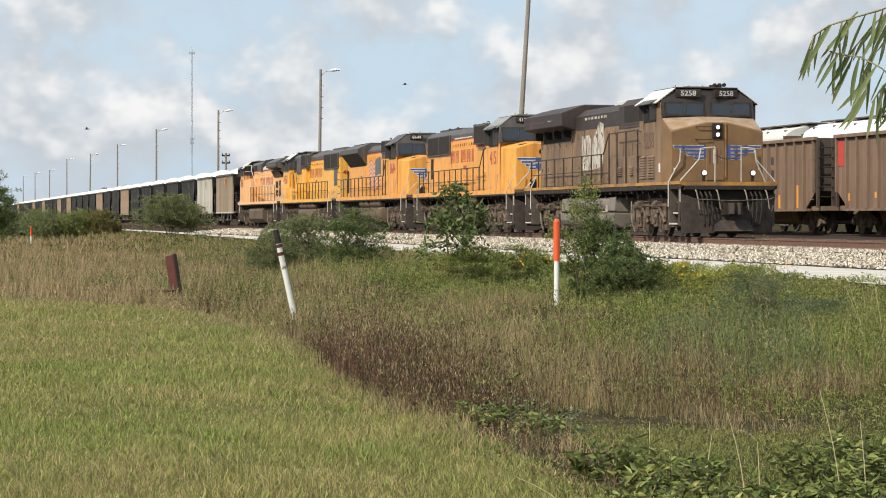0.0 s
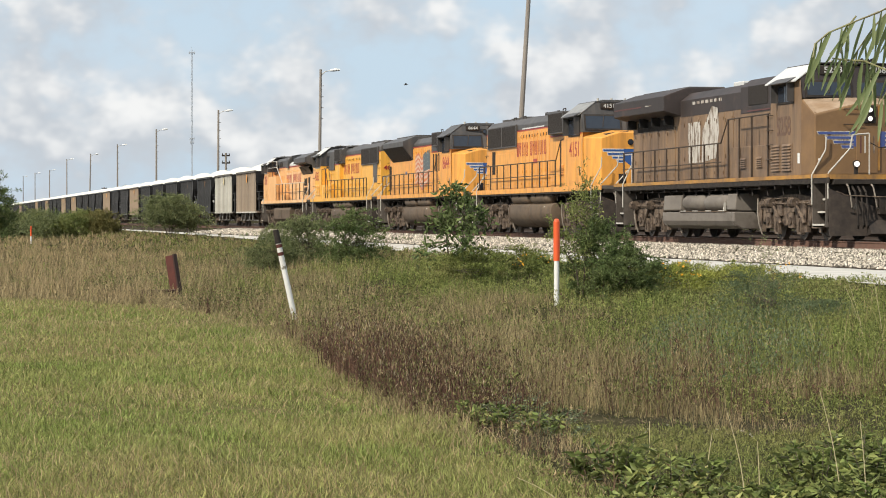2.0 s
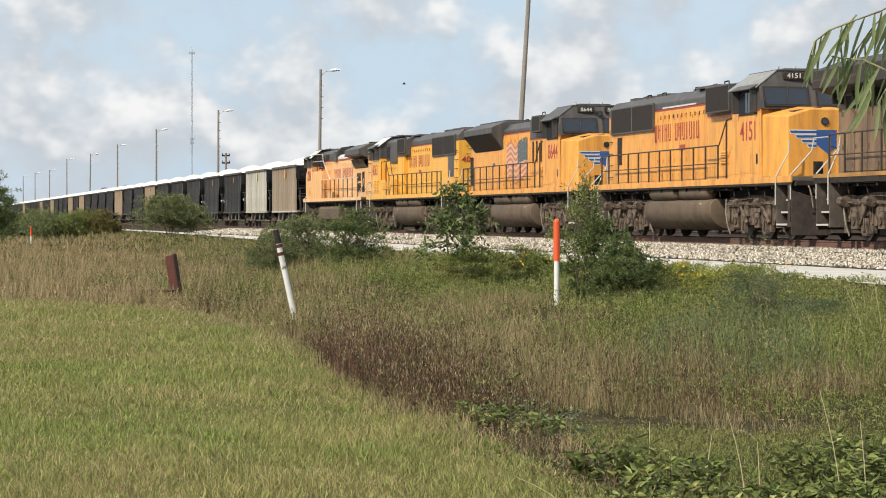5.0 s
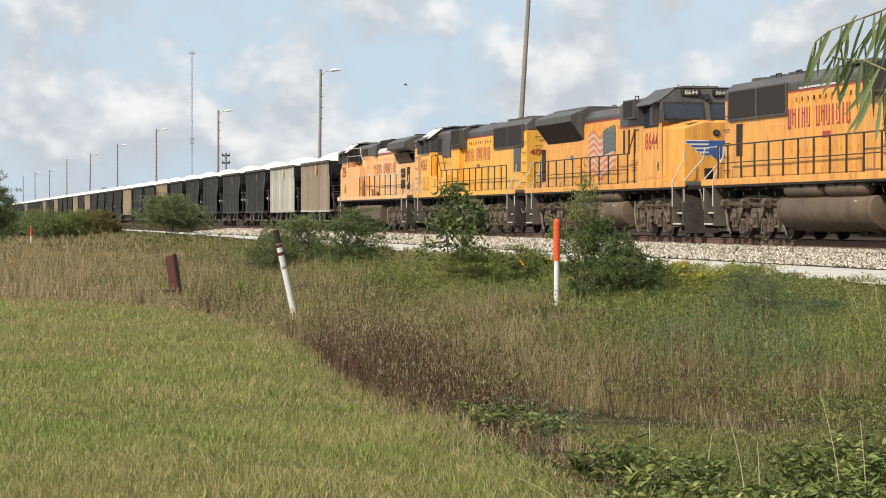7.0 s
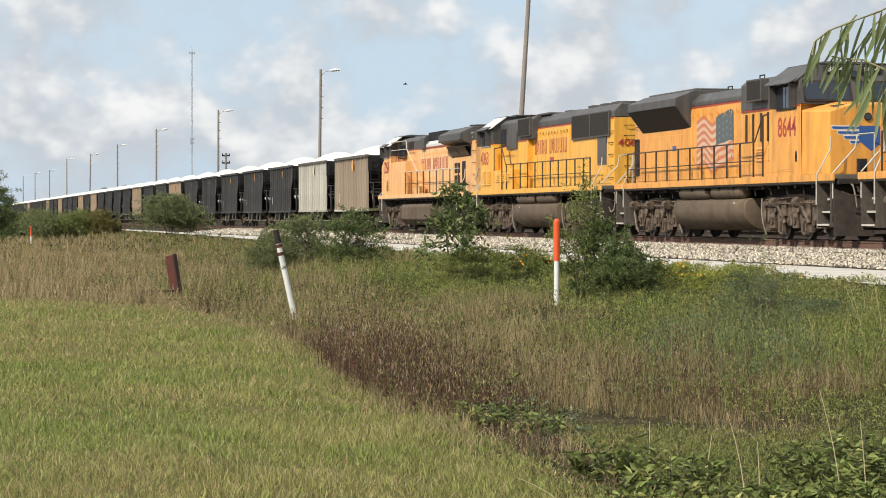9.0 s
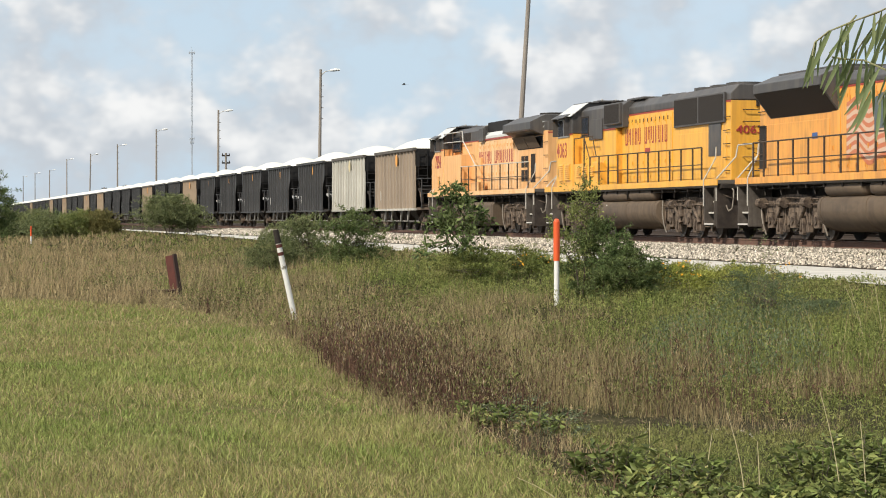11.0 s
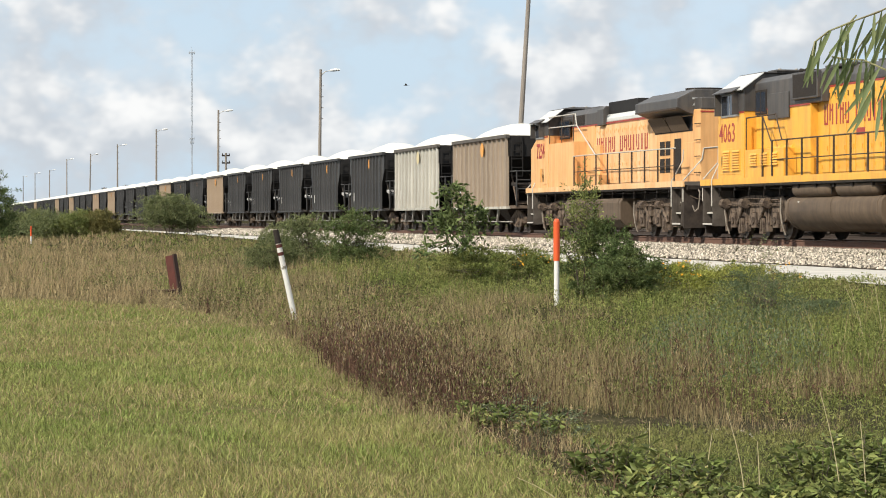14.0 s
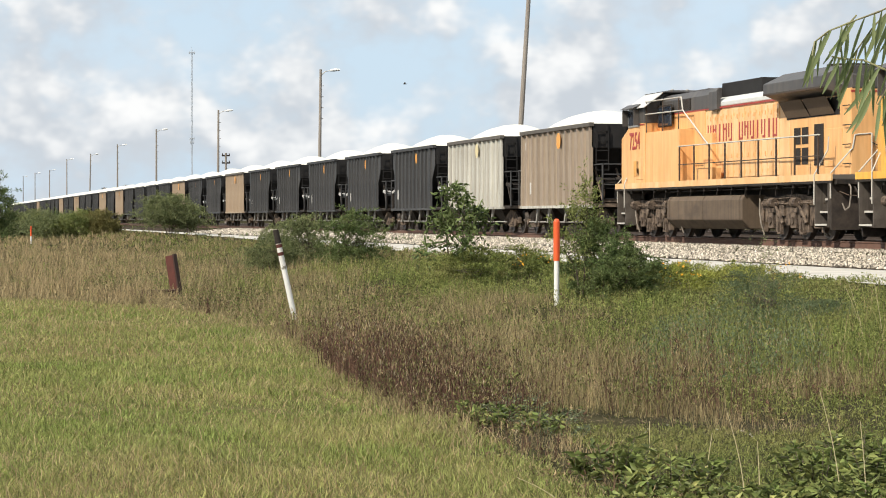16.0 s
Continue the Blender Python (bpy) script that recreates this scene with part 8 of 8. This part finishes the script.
def coal_hopper(x, number_plate):
    """A parked bathtub coal hopper, its end nearest the head of the train at x."""
    L, w = 15.6, 1.55
    t = thing("coal_hopper", "parked rust-brown ribbed coal hopper on the yard track", "hopper car", "parked hoppers", m=pose(x, 34.6, 0))
    for sy in (-1, 1):
        sd = part("side_wall", Shape().prism_y([(-0.35, 1.62), (-0.35, 3.55), (-L + 0.35, 3.55), (-L + 0.35, 1.62), (-L + 1.5, 0.95), (-1.5, 0.95)], *sorted((sy * w, sy * (w - 0.04)))), M_COAL_BROWN, t)
        for k in range(15):
            d = 0.5 + (L - 1.0) * k / 14
            zb = 0.95 if 1.3 < d < L - 1.3 else 1.55
            part("side_stake", Shape().prism_z([(-0.045, 0), (-0.04, sy * 0.11), (0.04, sy * 0.11), (0.045, 0)], zb, 3.55), M_COAL_BROWN, sd, at=pose(-d, sy * w, 0))
        part("top_chord", Shape().box(-L + 0.3, -0.3, *sorted((sy * (w - 0.05), sy * (w + 0.12))), 3.53, 3.66), M_COAL_BROWN, t, bevel=0.01)
        part("side_sill", Shape().box(-L + 1.2, -1.2, *sorted((sy * (w - 0.1), sy * (w + 0.08))), 0.86, 0.96), M_COAL_BROWN, t)
        for d, q, za, zb in ((2.4, 0.10, 0.98, 1.86), (4.5, 0.10, 0.98, 1.5), (11.2, 0.22, 1.32, 1.52), (14.1, 0.22, 1.22, 1.5)):
            part("reflector", Shape().box(-d - q, -d + q, *sorted((sy * (w + 0.002), sy * (w + 0.012))), za, zb), M_YELLOW, t, "yellow reflector plate")
        part("red_panel", Shape().box(-L + 0.5, -L + 1.1, *sorted((sy * (w + 0.002), sy * (w + 0.012))), 2.5, 3.45), M_REDPANEL, t, "red painted end panel")
        s = Shape()
        for k in range(6):
            s.rod((-0.8, sy * (w + 0.06), 1.3 + 0.38 * k), (-0.42, sy * (w + 0.06), 1.3 + 0.38 * k), 0.018, 5)
        part("ladder", s, M_COAL_BROWN, t)
        for k in range(4):
            part("stencil_block", Shape().box(-5.0 - 0.5 * (k % 2), -4.7 - 0.5 * (k % 2), *sorted((sy * (w + 0.002), sy * (w + 0.01))), 2.2 + 0.5 * (k // 2), 2.5 + 0.5 * (k // 2)), M_STENCIL_DIM, t, "dim stencil block")
    for e in (0, 1):
        def X(d):
            return -d if e == 0 else -L + d
        part("end_wall", Shape().box(*sorted((X(0.35), X(0.42))), -w, w, 1.62, 3.62), M_COAL_END, t, "dark brown end wall")
        part("end_slope", Shape().prism_y([(X(0.42), 1.72), (X(0.42), 1.62), (X(1.5), 0.95), (X(1.6), 1.0)], -w + 0.05, w - 0.05), M_BLACK, t)
        for y in (-1.5, -0.9, 0.9, 1.5):
            part("end_post", Shape().box(*sorted((X(0.22), X(0.35))), y - 0.05, y + 0.05, 1.0, 3.6), M_COAL_END, t)
        for k in range(6):
            part("rung", Shape().rod((X(0.2), -1.5, 1.4 + 0.37 * k), (X(0.2), -0.9, 1.4 + 0.37 * k), 0.02, 5), M_BLACK, t)
        part("end_sill", Shape().box(*sorted((X(0.1), X(1.3))), -1.4, 1.4, 0.88, 1.05), M_COAL_BROWN, t)
        part("coupler", Shape().box(*sorted((X(-0.35), X(0.9))), -0.14, 0.14, 0.74, 1.0), M_TRUCK, t)
        tr = part("truck", CACHE["car_truck"], M_TRUCK, t, at=pose(X(1.9), 0, 0))
        for a in (-0.89, 0.89):
            part("wheelset", CACHE["wheelset_car"], M_WHEEL, tr, at=pose(a, 0, 0.46))
    part("tub_belly", Shape().loft([[(x0, -1.2, 1.0), (x0, -1.05, 0.5), (x0, -0.7, 0.36), (x0, 0.7, 0.36), (x0, 1.05, 0.5), (x0, 1.2, 1.0)] for x0 in (-3.6, -4.4, -L + 4.4, -L + 3.6)]), M_TANK, t)
    part("tub_rim", Shape().box(-L + 0.4, -0.4, -1.5, 1.5, 3.35, 3.42), M_BLACK, t)
    return t


M_COAL_END = material("dark_brown_end_steel", (0.085, 0.058, 0.044), 0.8, color2=(0.06, 0.042, 0.034), scale=3)
M_REDPANEL = material("faded_red_panel_paint", (0.55, 0.06, 0.045), 0.6, color2=(0.45, 0.06, 0.045), scale=3)
M_STENCIL_DIM = material("dim_stencil_paint", (0.07, 0.05, 0.04), 0.7)
coal_hopper(-90.6, 0)
coal_hopper(-73.5, 0)


def covered_hopper(x, L, body, label):
    """A covered hopper with a rounded roof; only its roof shows over the cars in front."""
    t = thing("covered_hopper", label, "hopper car", "parked covered hoppers", m=pose(x, 39.6, 0))
    prof = []
    for k in range(13):
        a = math.pi * k / 12
        prof.append((-1.52 * math.cos(a), 3.95 + 0.82 * math.sin(a) ** 0.8))
    prof += [(1.5, 1.2), (-1.5, 1.2)]
    part("body", Shape().prism_x(prof, -L + 0.9, -0.9), body, t, "rounded pale car body", bevel=0.03)
    part("running_board", Shape().box(-L + 0.5, -0.5, -0.45, 0.45, 4.85, 4.90), M_TANK, t)
    for k in range(7):
        d = 1.6 + (L - 3.2) * k / 6
        part("roof_hatch", Shape().box(-d - 0.3, -d + 0.3, -0.30, 0.30, 4.77, 4.83), body, t)
        part("hatch_clamp", Shape().box(-d - 0.05, -d + 0.05, -1.2, -1.05, 4.40, 4.58), M_TRUCK, t)
    for e in (0, 1):
        xx = -0.9 if e == 0 else -L + 0.9
        part("end_frame", Shape().box(xx - 0.08, xx + 0.08, -1.5, 1.5, 1.0, 4.3).box(xx - 0.5, xx + 0.5, -1.4, 1.4, 0.9, 1.1), M_TANK, t)
        tr = part("truck", CACHE["car_truck"], M_TRUCK, t, at=pose(-2.0 if e == 0 else -L + 2.0, 0, 0))
        for a in (-0.89, 0.89):
            part("wheelset", CACHE["wheelset_car"], M_WHEEL, tr, at=pose(a, 0, 0.46))


covered_hopper(-108.2, 18.0, M_ROOF_CAR, "parked beige covered hopper in the yard")
covered_hopper(-89.6, 18.0, M_ROOF_CAR2, "parked white covered hopper in the yard")


# ---- birds ----
def bird(label, span):
    t = thing("bird", label, "bird")
    part("body", Shape().loft([[(x, r * math.cos(a), r * 0.8 * math.sin(a)) for a in (0, 1.05, 2.09, 3.14, 4.19, 5.24)] for x, r in ((0.13, 0.01), (0.07, 0.035), (-0.05, 0.04), (-0.16, 0.012))]), M_BIRD, t)
    for sy in (-1, 1):
        part("wing", Shape().add([(0.05, sy * 0.03, 0.02), (-0.07, sy * 0.03, 0.02), (-0.06, sy * span * 0.3, 0.09), (-0.10, sy * span * 0.5, 0.03), (0.02, sy * span * 0.3, 0.10)], [(0, 1, 2, 4), (4, 2, 3)]), M_BIRD, t)
    part("tail", Shape().add([(-0.14, -0.02, 0.0), (-0.14, 0.02, 0.0), (-0.27, 0.05, 0.0), (-0.27, -0.05, 0.0)], [(0, 1, 2, 3)]), M_BIRD, t)
    return t


M_BIRD = material("dark_feathers", (0.11, 0.105, 0.10), 0.8, color2=(0.08, 0.075, 0.07), scale=20)
HOVERING = bird("small dark bird hovering in the sky", 0.55)
CROSSING = bird("small dark bird flying across the sky", 0.55)


# ---- what moves ----
def travel(s):
    return -73.96 + 6.4907 * s - 0.00235 * s * s


def motions():
    for (t, x, turned), length in zip(TRAIN, LENGTHS):
        if turned:
            rows = [(s, pose(x - length + travel(s), TRACK, 0, 0, 0, 180)) for s in range(0, 17, 2)]
        else:
            rows = [(s, pose(x + travel(s), TRACK, 0)) for s in range(0, 17, 2)]
        walk(t, rows)
    turned_round = {t: turned for t, x, turned in TRAIN}
    steps = [k / 10 for k in range(161)]
    for w, a, r, t, flip in WHEELS:
        way = -1 if turned_round[t] != flip else 1
        walk(w, [(s, pose(a, 0, r, 0, way * math.degrees((travel(s) - travel(0)) / r), 0)) for s in steps])
    for t in HOPPERS[:6]:
        for tr in t.children:
            for w in tr.children:
                if w.name.startswith("wheelset"):
                    a, r = w.location.x, 0.46
                    walk(w, [(s, pose(a, 0, r, 0, math.degrees((travel(s) - travel(0)) / r), 0)) for s in steps])

    # birds and the willow in the breeze
    walk(HOVERING, [(s, pose(-157.3, 29.9 + 0.06 * math.sin(s), 9.0 + 0.04 * math.sin(1.7 * s), 0, 0, 260)) for s in range(0, 17)])
    walk(CROSSING, [(0, pose(-141.2, 9.0, 5.5, 0, 0, 262)), (1, pose(-141.5, 7.1, 4.3, 0, 0, 262)), (1.5, pose(-141.9, 5.0, 3.95, 0, 0, 262)), (2.2, pose(-142.4, 2.0, 3.6, 0, 0, 262)), (6, pose(-146, -14, 4.5, 0, 0, 262)), (16, pose(-156, -56, 9, 0, 0, 262))])
    branch = next(o for o in bpy.data.objects["willow_tree"].children if o.name.startswith("branch"))
    sway = [(0, 4.0), (0.5, 1.5), (1.0, -1.5), (1.5, -2.6), (2.0, -1.2), (2.6, 0.4), (3.5, -0.4), (5, 0.3), (7, -0.2), (9, 0.2), (11.5, -0.3), (13, 0.3), (14.5, -0.2), (16, 0.0)]
    walk(branch, [(s, pose(-0.116, -0.962, 1.915, -a, 0.4 * a, 0)) for s, a in sway])


motions()
